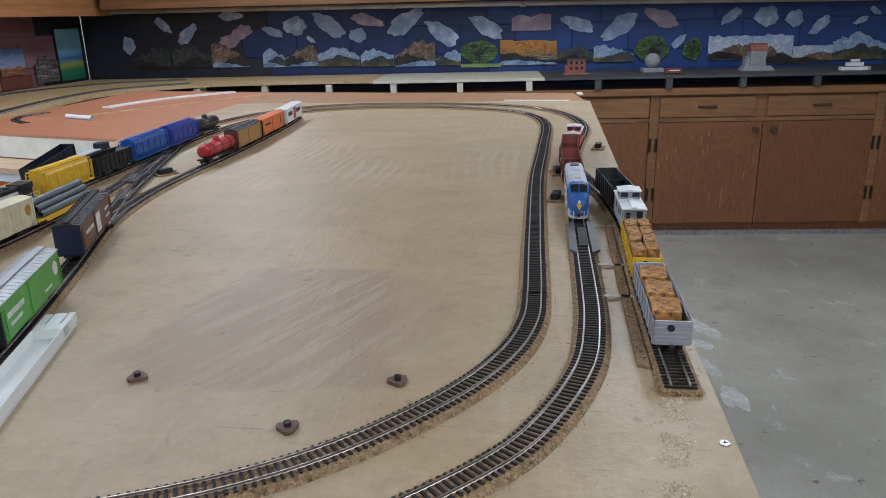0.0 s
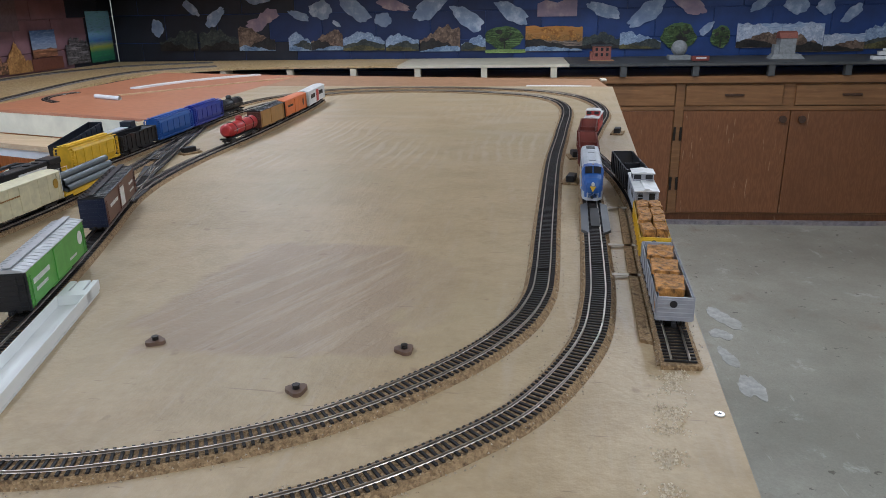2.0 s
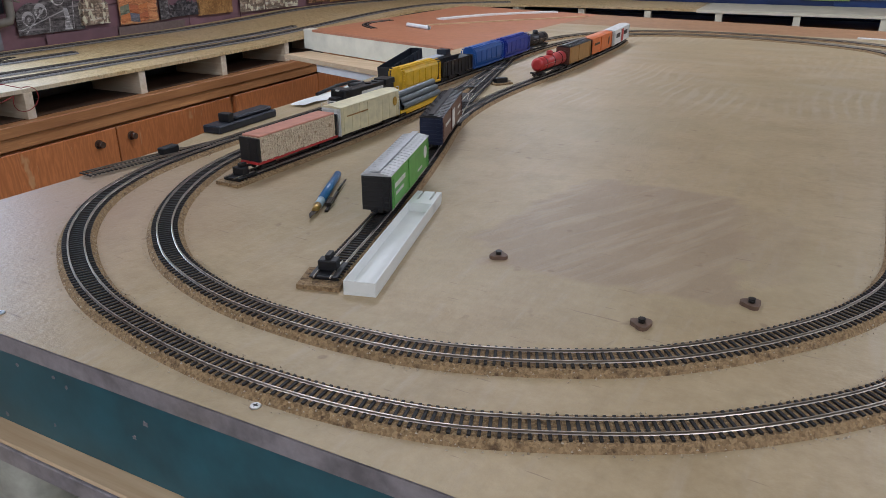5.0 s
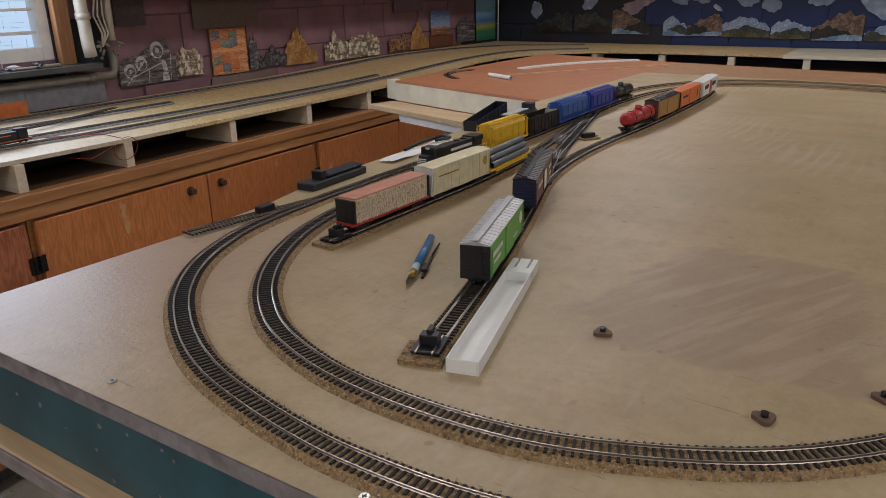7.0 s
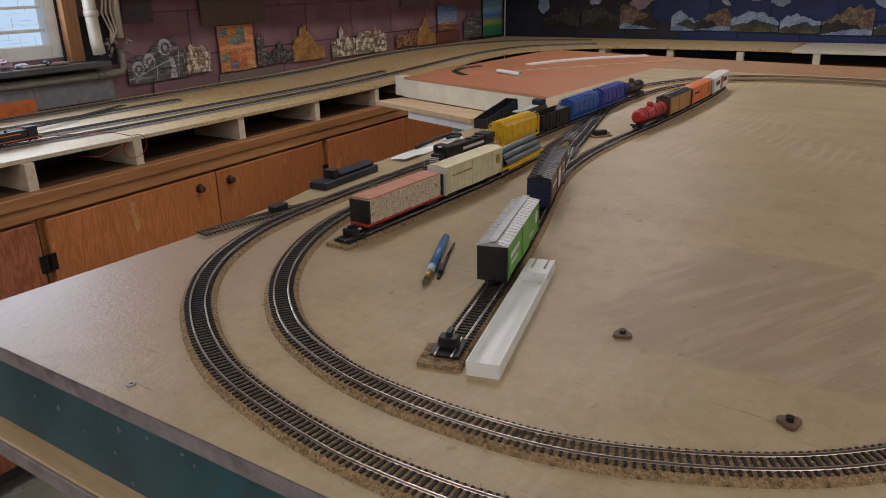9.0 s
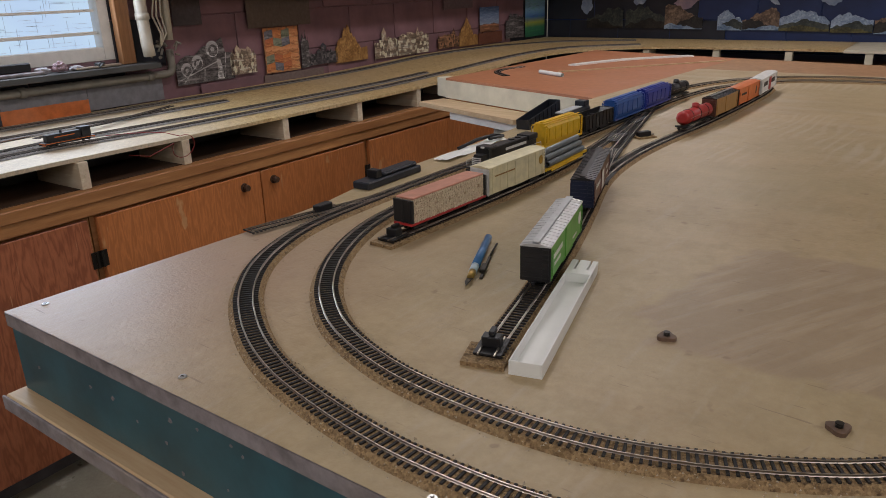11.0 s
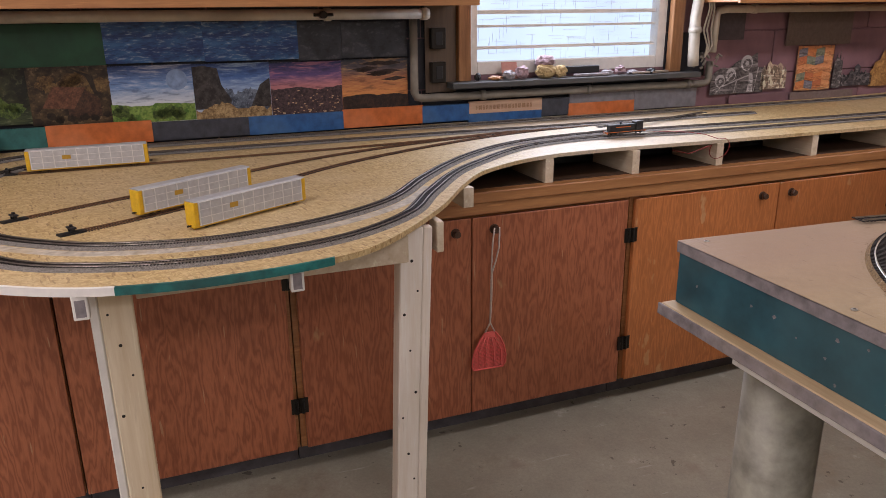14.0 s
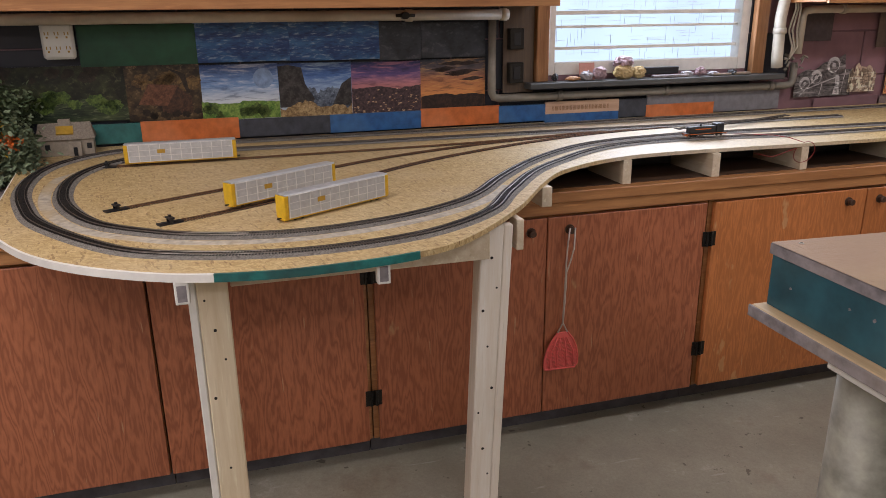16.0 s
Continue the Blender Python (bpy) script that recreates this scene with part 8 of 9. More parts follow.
SC = {
    "G": plain("dark green paint", (0.010, 0.085, 0.040), 0.4, 0, 0.35, 10, 0.2, (0.004, 0.03, 0.018), 0.5), "W": streaky("dark water picture", (0.016, 0.055, 0.20), (0.045, 0.16, 0.40), (0.42, 0.55, 0.68), 4.0, 0.35, 8), "S": streaky("storm cloud picture", (0.018, 0.022, 0.032), (0.05, 0.058, 0.075), (0.11, 0.12, 0.14), 1.5, 0.2, 8),
    "F": streaky("forest picture", (0.006, 0.008, 0.005), (0.030, 0.035, 0.014), (0.10, 0.10, 0.05), 1.2, 0.3, 16), "B": streaky("autumn barn picture", (0.014, 0.009, 0.006), (0.075, 0.048, 0.022), (0.22, 0.16, 0.08), 1.2, 0.2, 18),
    "M": sky_sheet("moonlit valley sky", (0.0, (0.60, 0.64, 0.66)), (0.35, (0.55, 0.60, 0.65)), (0.62, (0.16, 0.27, 0.48)), (1.0, (0.015, 0.05, 0.19))), "Y": sky_sheet("mountain valley sky", (0.0, (0.40, 0.48, 0.58)), (0.45, (0.28, 0.38, 0.55)), (0.75, (0.06, 0.14, 0.36)), (1.0, (0.015, 0.045, 0.17))),
    "C": sky_sheet("city dusk sky", (0.0, (0.40, 0.16, 0.15)), (0.55, (0.42, 0.17, 0.18)), (0.75, (0.11, 0.07, 0.20)), (1.0, (0.014, 0.022, 0.10))), "U": sky_sheet("sunset sky", (0.0, (0.05, 0.03, 0.03)), (0.3, (0.62, 0.25, 0.08)), (0.6, (0.38, 0.15, 0.07)), (0.8, (0.10, 0.08, 0.09)), (1.0, (0.02, 0.03, 0.05))),
    "t": plain("teal strip paint", (0.03, 0.14, 0.13), 0.4, 0, 0.35, 30), "o": plain("orange strip paint", (0.56, 0.15, 0.035), 0.4, 0, 0.3, 30, 0.2, (0.62, 0.28, 0.14), 0.4), "d": plain("charcoal strip paint", (0.05, 0.055, 0.07), 0.4, 0, 0.5, 30), "b": plain("blue strip paint", (0.025, 0.11, 0.30), 0.4, 0, 0.4, 30, 0.2, (0.08, 0.16, 0.25), 0.5),
    "n": wood("pale name board", (0.62, 0.42, 0.29), (0.50, 0.31, 0.20), "y", 0.55, 40, 0.25, (0.48, 0.30, 0.19), 0.1), "g": plain("grey strip paint", (0.19, 0.185, 0.20), 0.5, 0, 0.3, 30),
}
SCN = {"G": "dark green painted panel on the wall", "W": "dark blue water picture on the wall", "S": "grey storm cloud picture on the wall", "F": "dark forest pond picture on the wall", "B": "brown autumn barn picture on the wall", "M": "green valley and pale sky picture on the wall", "Y": "mountain valley picture on the wall",
       "C": "city at dusk picture on the wall", "U": "orange sunset picture on the wall", "t": "teal painted strip on the wall", "o": "orange painted strip on the wall", "d": "charcoal painted strip on the wall", "b": "blue painted strip on the wall", "n": "bare wooden name board on the wall", "g": "grey painted strip on the wall"}
LEFT_PICS = "G -1.024 -.649 1.401 1.533;W -.648 -.324 1.404 1.537;W -.32 .008 1.401 1.532;S .012 .171 1.394 1.528;S .178 .431 1.398 1.525;F -1.35 -.894 1.216 1.401;B -.893 -.648 1.208 1.399;M -.647 -.374 1.199 1.391;Y -.37 -.104 1.195 1.389;C -.099 .167 1.197 1.385;U .172 .431 1.202 1.388;" \
    "t -1.022 -.865 1.136 1.2;o -.86 -.529 1.132 1.203;d -.523 -.194 1.134 1.195;b -.188 .164 1.132 1.195;o .167 .493 1.134 1.201;b .495 .693 1.134 1.197;b .697 1.032 1.122 1.157;n .70 1.032 1.159 1.204;d 1.037 1.169 1.13 1.201;o 1.17 1.503 1.122 1.172;g 1.172 1.50 1.174 1.215;g 1.507 1.844 1.131 1.213"
turn = 0
for row in LEFT_PICS.split(";"):
    k, a, b, zl, zh = row.split()
    a, b, zl, zh = float(a) - 0.003, float(b) + 0.003, float(zl) - 0.003, float(zh) + 0.002
    turn += 1
    thick = (0.004 if k.isupper() else 0.010) + 0.0006 * (turn % 2) + (0.0012 if zl > 1.3 else 0)
    ob = solo("wall_picture" if k.isupper() else "painted_strip", boxes((0, thick, -(b - a) / 2, (b - a) / 2, 0, zh - zl), bevel=0.0006), SC[k], ROOM @ pose(-0.627, (a + b) / 2, zl, 0, 0, 0), SCN[k], "picture" if k.isupper() else "strip", "pictures on the wall")
    if k == "n":
        bm = bmesh.new()
        x = -0.14
        while x < 0.12:
            w = random.uniform(0.006, 0.018)
            add_box(bm, 0.0101, 0.0106, x, x + w, 0.014, 0.032)
            x += w + 0.005
        part("lettering", bm, TANBOARD, ob)
    layers_of(k, ob, thick, b - a, zh - zl)
    if k == "M":
        bm = bmesh.new()
        add_cyl(bm, (thick + 0.0002, 0.085, 0.145), (thick + 0.0004, 0.085, 0.145), 0.036, 26)
        part("moon", bm, plain("pale moon", (0.20, 0.29, 0.46), 0.5, 0, 0.4, 40), ob)


def torn(w, h, seed, n=26, jag=0.22):
    """An unevenly cut outline about w by h: a few lobes with a wobbling scissor line."""
    r2 = random.Random(seed)
    off = r2.uniform(0, 50)
    if jag > 0.2:
        k = r2.choice((3, 4, 5))
        tilt = r2.uniform(-0.16, 0.16)
        lobes = [(-0.30 + 0.60 * i / (k - 1), r2.uniform(-0.12, 0.12) + tilt * (i - 1), r2.uniform(0.22, 0.36)) for i in range(k)]
        pts = []
        for t in np.linspace(0, 6.283, 44, endpoint=False):
            cx, cz = math.cos(t), math.sin(t)
            best = 0.08
            for x, z, r in lobes:
                along = x * cx + z * cz
                gap = r * r - (x * x + z * z - along * along)
                if gap > 0:
                    best = max(best, along + math.sqrt(gap))
            best *= 1 + r2.uniform(-0.09, 0.09)
            pts.append((best * cx, best * cz))
        wide, tall = max(abs(p[0]) for p in pts), max(abs(p[1]) for p in pts)
        return [(x * 0.54 * w / wide, z * 0.54 * h / tall) for x, z in pts]
    return [(0.5 * w * math.cos(t) * (1 + jag * noise.noise((math.cos(t) * 2 + off, math.sin(t) * 2, off)) * 2), 0.5 * h * math.sin(t) * (1 + jag * noise.noise((math.cos(t) * 2 + off, math.sin(t) * 2, off + 5)) * 2)) for t in np.linspace(0, 6.283, n, endpoint=False)]


def slanted(w, h, seed, way):
    """A scissor-cut cloud, fat at one end, lying along one diagonal of its box (way 1: rising, -1: falling, 0: round)."""
    r2 = random.Random(seed)
    tilt = way * math.atan2(h, w) * 0.95
    fat = r2.uniform(0.15, 0.4) * r2.choice((-1, 1))
    slim = 0.42 if way else r2.uniform(0.62, 0.85)
    ph = [r2.uniform(0, 6.28) for _ in range(3)]
    pts = []
    for t in np.linspace(0, 6.283, 56, endpoint=False):
        k = 1 + 0.07 * math.sin(5 * t + ph[0]) + 0.05 * math.sin(9 * t + ph[1]) + 0.035 * abs(math.sin(8 * t + ph[2])) + r2.uniform(-0.02, 0.02)
        u, v = math.cos(t) * k, math.sin(t) * slim * k * (1 + fat * math.cos(t))
        pts.append((u * math.cos(tilt) - v * math.sin(tilt), u * math.sin(tilt) + v * math.cos(tilt)))
    x0, x1, y0, y1 = min(p[0] for p in pts), max(p[0] for p in pts), min(p[1] for p in pts), max(p[1] for p in pts)
    return [((x - (x0 + x1) / 2) * w / (x1 - x0), (y - (y0 + y1) / 2) * h / (y1 - y0)) for x, y in pts]


def skyline(w, h, seed, n=11, jag=0.35):
    """A cut-out with a flat foot and a ridge for a top edge."""
    off = seed * 3.7
    pts = [(-w / 2, 0), (w / 2, 0)]
    for k in range(34):
        u = 1 - k / 33
        v = 0.5 + 0.9 * noise.noise((u * 2.3 + off, 0, 0)) + 0.35 * noise.noise((u * 8 + off, 3, 0)) + 0.12 * noise.noise((u * 25 + off, 7, 0))
        pts.append((w * (u - 0.5), h * (1 - jag * 1.5 * max(0.0, min(1.0, 1 - v)))))
    return pts


def towers(w, h, seed):
    """A cut-out town: gables, spires and flat roofs side by side."""
    r2 = random.Random(seed)
    tops, x = [], w / 2
    while x > -w / 2 + 0.004:
        wide = min(r2.uniform(0.10, 0.26) * w, x + w / 2)
        mid = x - wide / 2
        y = h * (0.5 + (0.15 + 0.35 * r2.random()) * (1 - 1.6 * abs(mid / w)))
        kind = r2.random()
        tops.append((x, y * 0.9))
        if kind < 0.22:
            tops += [(mid + wide * 0.2, y), (mid, min(h, y * 1.15)), (mid - wide * 0.2, y)]
        elif kind < 0.7:
            tops += [(mid, y * 1.04)]
        tops.append((x - wide + 0.0005, y * 0.92))
        x -= wide
    return [(-w / 2, 0), (w / 2, 0)] + tops


def climbing(w, h):
    """A cut-out machine whose top climbs in humps to a tall end."""
    top = [(w * u, h * (0.42 + 0.50 * (u + 0.5) + 0.10 * abs(math.sin((u + 0.5) * 9.5)) - (0.35 if u > 0.36 else 0.0))) for u in np.linspace(0.5, -0.5, 30)]
    return [(-w / 2, 0), (w / 2, 0)] + [(x, min(h, z)) for x, z in top]


def peaked(w, h, seed):
    """A cut-out of a craggy castle rising to one summit."""
    r2 = random.Random(seed)
    pts = [(-w / 2, 0), (w / 2, 0)]
    for k in range(24):
        u = 0.5 - k / 23
        y = h * (0.38 + 0.62 * max(0.0, 1 - abs(u + 0.12) * 2.4))
        pts.append((w * u, min(h, y * r2.uniform(0.82, 1.05))))
    return pts


def cutout(m, poly, mat, label, group, category="cut-out"):
    bm = bmesh.new()
    lo = [bm.verts.new((x, 0, z)) for x, z in poly]
    hi = [bm.verts.new((x, -0.0015, z)) for x, z in poly]
    bm.faces.new(lo)
    bm.faces.new(hi[::-1])
    for k in range(len(poly)):
        j = (k + 1) % len(poly)
        bm.faces.new((lo[k], lo[j], hi[j], hi[k]))
    return solo("scenery_cutout", bm, mat, m, label, category, group)


# cut-outs past the window; they face into the room
CUT = {"grey": scenic("grey machine cut-out", (0.088, 0.079, 0.079), (0.105, 0.096, 0.096), (0.025, 0.021, 0.023), (0.175, 0.161, 0.158), 0.95, 0.2, 9), "cream": scenic("cream town cut-out", (0.478, 0.369, 0.261), (0.434, 0.326, 0.238), (0.217, 0.142, 0.098), (0.564, 0.455, 0.336), 0.8, 0.4, 16, None, None, 9.0), "orange": scenic("orange brick cut-out", (0.455, 0.173, 0.065), (0.488, 0.184, 0.065), (0.217, 0.173, 0.119), (0.521, 0.196, 0.065), 0.9, 0.5, 10), "dark": scenic("dark town cut-out", (0.033, 0.038, 0.054), (0.065, 0.065, 0.075), (0.033, 0.033, 0.044), (0.130, 0.119, 0.119), 0.8, 0.3, 18, None, None, 9.0),
       "brown": scenic("brown town cut-out", (0.217, 0.108, 0.054), (0.238, 0.119, 0.065), (0.098, 0.054, 0.033), (0.271, 0.142, 0.075), 0.95, 0.3, 18, None, None, 10.0), "sky": scenic("blue desert picture", (0.065, 0.142, 0.326), (0.238, 0.282, 0.369), (0.173, 0.075, 0.044), (0.271, 0.130, 0.065), 0.3, 0.1)}
QUILT = [scenic("orange quilt", (0.525, 0.175, 0.052), (0.630, 0.228, 0.079), (0.420, 0.140, 0.052), (0.630, 0.228, 0.088), 0.5, 0.3, 5), scenic("rust quilt", (0.420, 0.123, 0.052), (0.490, 0.158, 0.070), (0.350, 0.105, 0.035), (0.525, 0.175, 0.070), 0.5, 0.3, 5), scenic("green quilt", (0.158, 0.175, 0.123), (0.228, 0.245, 0.175), (0.105, 0.140, 0.088), (0.263, 0.263, 0.193), 0.5, 0.3, 5), scenic("grey quilt", (0.123, 0.123, 0.158), (0.193, 0.193, 0.228), (0.088, 0.088, 0.105), (0.210, 0.210, 0.228), 0.5, 0.3, 5), scenic("amber quilt", (0.595, 0.228, 0.088), (0.700, 0.315, 0.140), (0.455, 0.175, 0.070), (0.665, 0.280, 0.123), 0.5, 0.3, 5)]
SANDCASTLE = ink("printed sand castle", (0.24, 0.115, 0.035), (0.46, 0.26, 0.09), 26.0)
MEADOW = sky_sheet("meadow under a blue sky", (0.0, (0.02, 0.12, 0.07)), (0.2, (0.05, 0.20, 0.09)), (0.3, (0.34, 0.36, 0.05)), (0.42, (0.05, 0.13, 0.36)), (0.58, (0.24, 0.42, 0.60)), (1.0, (0.22, 0.44, 0.52)))
CUT["teal"], CUT["gold"] = MEADOW, SANDCASTLE
FIGURE = scenic("pale stone figure", (0.455, 0.438, 0.438), (0.350, 0.333, 0.333), (0.175, 0.166, 0.166), (0.525, 0.507, 0.499), 0.7, 0.4, 5)
for i, row in enumerate("grey 1.93 2.249 1.172 1.372;cream 2.23 2.388 1.184 1.345;orange 2.446 2.68 1.166 1.381;grey 2.692 2.752 1.17 1.383;dark 2.754 2.966 1.176 1.281;gold 2.953 3.219 1.167 1.37;cream 3.284 3.498 1.158 1.328;cream 3.505 3.821 1.157 1.34;brown 3.925 4.176 1.162 1.292;gold 4.178 4.408 1.155 1.352;sky 4.438 4.70 1.231 1.396;grey 4.80 5.08 1.16 1.40;teal 5.10 5.42 1.15 1.50".split(";")):
    k, a, b, zl, zh = row.split()
    a, b, zl, zh = float(a), float(b), float(zl), float(zh)
    w, h = b - a, zh - zl
    flat = k in ("sky", "teal", "orange")
    poly = [(-w / 2, 0), (w / 2, 0), (w / 2, h), (-w / 2, h)] if flat else climbing(w, h) if i == 0 else (peaked if k == "gold" else towers)(w, h, 40 + i)
    ob = cutout(ROOM @ pose(-0.626, (a + b) / 2, zl, 0, 0, 90), poly, CUT[k], f"{'picture' if flat else 'cut-out building picture'} in {k} tones on the wall", "pictures on the wall")
    if k == "orange":
        # a quilt of slanted patches
        for cx in range(4):
            for cz in range(5):
                u, v0 = -w / 2 + 0.006 + cx * (w - 0.012) / 4, 0.004 + cz * (h - 0.02) / 5
                du, dv = (w - 0.012) / 4 - 0.001, (h - 0.02) / 5 - 0.001
                lean = 0.010 * (cx % 2)
                bm = bmesh.new()
                bm.faces.new([bm.verts.new(q) for q in ((u, -0.0022, v0 + lean), (u + du, -0.0022, v0 + 0.010 - lean), (u + du, -0.0022, v0 + dv + 0.010 - lean), (u, -0.0022, v0 + dv + lean))])
                part("patch", bm, QUILT[(cx * 3 + cz * 2 + cx * cz) % 5], ob)
    if i == 0:
        # wheels, rods and a pale column on the dark machine
        def lay(depth, pts, mat):
            bm = bmesh.new()
            bm.faces.new([bm.verts.new((x, -0.0016 - depth, z)) for x, z in pts])
            part("printed_shape", bm, mat, ob)

        ring = lambda cx, cz, rad: [(cx + rad * math.cos(t), cz + rad * math.sin(t)) for t in np.linspace(0, 6.0, 18)]
        for cx, cz, rad in ((-0.105, 0.062, 0.030), (-0.045, 0.088, 0.031), (0.045, 0.140, 0.036)):
            lay(0.0004, ring(cx, cz, rad), FIGURE)
            lay(0.0007, ring(cx + 0.003, cz - 0.006, rad * 0.72), CUT["grey"])
            lay(0.0010, ring(cx + 0.001, cz - 0.002, rad * 0.30), FIGURE)
        for x0, z0_, x1, z1_ in ((-0.15, 0.022, 0.06, 0.085), (-0.13, 0.008, -0.03, 0.10), (-0.02, 0.006, -0.01, 0.06), (0.10, 0.01, 0.115, 0.12)):
            lay(0.0013, [(x0, z0_), (x0 + 0.004, z0_ - 0.004), (x1 + 0.004, z1_ - 0.004), (x1, z1_)], FIGURE)
        lay(0.0016, [(0.055, 0.004), (0.095, 0.004), (0.092, 0.05), (0.084, 0.09), (0.062, 0.095), (0.066, 0.05)], FIGURE)
# painted rectangles on the purple wall
for a, b, zl, zh, mat in ((2.36, 2.78, 1.385, 1.56, plain("olive brown patch", (0.14, 0.105, 0.085), 0.5)), (1.95, 2.10, 1.42, 1.55, plain("dark umber patch", (0.075, 0.06, 0.065), 0.5)), (2.05, 2.42, 1.10, 1.165, PURPLE), (2.43, 2.85, 1.10, 1.160, plain("dull mauve patch", (0.19, 0.14, 0.125), 0.5)), (4.0, 4.35, 1.40, 1.58, plain("smoky patch", (0.16, 0.115, 0.13), 0.5)), (4.42, 4.75, 1.15, 1.225, plain("rust patch", (0.15, 0.055, 0.035), 0.5))):
    solo("poster_board", boxes((0, 0.0016, a, b, zl, zh)), mat, ROOM @ pose(-0.6275, 0, 0), "flat painted poster board on the block wall", "poster", "pictures on the wall")

# ---- clouds and landscapes on the back wall ----
CLOUD = cloud_mat("paper cloud", (0.70, 0.75, 0.82), (0.42, 0.50, 0.63), (0.21, 0.28, 0.43))
PINKCLOUD = cloud_mat("pink paper cloud", (0.660, 0.516, 0.504), (0.480, 0.336, 0.348), (0.264, 0.204, 0.276))
CLOUDS = "-.082 .045 1.448 1.566;.079 .235 1.364 1.515;.397 .589 1.523 1.594;.392 .653 1.316 1.495;.707 .866 1.402 1.481;.87 1.044 1.41 1.551;1.086 1.334 1.388 1.569;1.35 1.478 1.352 1.455;1.369 1.615 1.461 1.562;1.631 1.9 1.392 1.586;1.898 2.151 1.307 1.495;1.036 1.103 1.36 1.407;-.342 -.244 1.301 1.434;" \
    "2.217 2.468 1.355 1.522;2.528 2.81 1.41 1.526;2.87 3.11 1.387 1.507;3.159 3.421 1.326 1.519;3.458 3.71 1.405 1.55;3.666 3.769 1.262 1.363;3.999 4.14 1.417 1.538;4.219 4.398 1.396 1.54;4.438 4.57 1.391 1.513;4.613 4.753 1.341 1.471;4.911 5.011 1.4 1.46;5.009 5.094 1.462 1.522"
for i, row in enumerate(CLOUDS.split(";")):
    a, b, zl, zh = (float(v) for v in row.split())
    pink = i in (3, 8, 14, 17)
    way = (-1, 1, 0, 2, -1, 0, -1, 0, -1, 1, -1, -1, 0, -1, 2, -1, 1, -1, 1, 1, 0, 0, 1, 1, -1)[i]
    poly = torn(b - a, zh - zl, i + 60) if way == 2 else slanted(b - a, zh - zl, i + 60, way)
    if i == 14:
        poly = [(x, z) for x, z in ((-0.14, -0.058), (0.14, -0.058), (0.14, 0.05), (0.06, 0.058), (0.0, 0.035), (-0.08, 0.055), (-0.14, 0.03))]
    cutout(ROOM @ pose((a + b) / 2, 5.4875, (zl + zh) / 2), poly, PINKCLOUD if pink else CLOUD, ("pinkish" if pink else "pale grey") + " paper cloud cut-out on the blue wall", "paper clouds", "paper cloud")
LANDS = {"tree": scenic("green tree", (0.067, 0.125, 0.038), (0.072, 0.128, 0.040), (0.013, 0.032, 0.011), (0.093, 0.152, 0.045), 0.85, 0.4, 8),
         "autumn": scenic("autumn lake", (0.480, 0.208, 0.029), (0.320, 0.160, 0.048), (0.045, 0.038, 0.035), (0.208, 0.160, 0.120), 0.42, 0.2, 7, None, (0.416, 0.208, 0.048)),
         "desert": scenic("desert mesas", (0.256, 0.352, 0.528), (0.480, 0.512, 0.576), (0.029, 0.026, 0.022), (0.176, 0.136, 0.096), 0.36, 0.2, 6, None, (0.352, 0.240, 0.176)),
         "grass": scenic("grass strip", (0.192, 0.288, 0.077), (0.192, 0.288, 0.077), (0.134, 0.230, 0.048), (0.250, 0.346, 0.115), 0.9, 0.2, 18)}
LAND_ROWS = "dark -.289 .003 1.199 1.36;dark .023 .321 1.201 1.363;brown .323 .598 1.195 1.377;fall .702 .87 1.189 1.33;brown .871 1.111 1.192 1.345;lake 1.11 1.42 1.187 1.331;lake 1.428 1.673 1.181 1.313;brown 1.679 1.976 1.175 1.367;lake 1.984 2.161 1.178 1.290;tree 2.161 2.435 1.19 1.348;autumn 2.448 2.855 1.17 1.356;dark 2.855 3.118 1.183 1.302;" \
    "lake 3.118 3.407 1.178 1.304;tree 3.41 3.649 1.18 1.36;tree 3.75 3.885 1.182 1.33;desert 3.926 4.231 1.18 1.355;desert 4.233 4.516 1.146 1.356;desert 4.52 4.795 1.148 1.273;lake 4.791 5.161 1.161 1.354;grass 2.16 2.45 1.162 1.189;dark 5.165 5.6 1.15 1.25"
INK = {k: ink("print " + k, a, b_, 22.0) for k, a, b_ in (("snow", (0.19, 0.26, 0.40), (0.36, 0.45, 0.60)), ("hill", (0.022, 0.030, 0.034), (0.075, 0.085, 0.070)), ("crag", (0.085, 0.055, 0.038), (0.26, 0.18, 0.125)), ("water", (0.10, 0.17, 0.30), (0.32, 0.42, 0.55)),
                                                ("bank", (0.030, 0.028, 0.015), (0.14, 0.125, 0.045)), ("crown", (0.014, 0.030, 0.008), (0.075, 0.115, 0.030)), ("amber", (0.26, 0.10, 0.015), (0.55, 0.26, 0.045)), ("shade", (0.010, 0.011, 0.012), (0.035, 0.030, 0.026)), ("haze", (0.34, 0.40, 0.52), (0.58, 0.62, 0.70)))}


def flat_print(ob, depth, pts, key):
    """A printed shape lying on a cut-out that faces -y."""
    bm = bmesh.new()
    bm.faces.new([bm.verts.new((x, -0.0015 - depth, z)) for x, z in pts])
    part("printed_shape", bm, INK[key], ob)


def crest(w, lo, hi, seed, peak=0.0, x0=-0.5, x1=0.5):
    """A hill's outline from a flat foot, with one main summit at peak."""
    pts = [(w * x0, 0.003), (w * x1, 0.003)]
    for u in np.linspace(x1, x0, 26):
        v = 1 - abs(u - peak) * 1.5 + 0.35 * noise.noise((u * 6 + seed, 0, 0)) + 0.16 * noise.noise((u * 19 + seed, 2, 0))
        pts.append((w * u, lo + (hi - lo) * max(0.0, min(1.0, v))))
    return pts


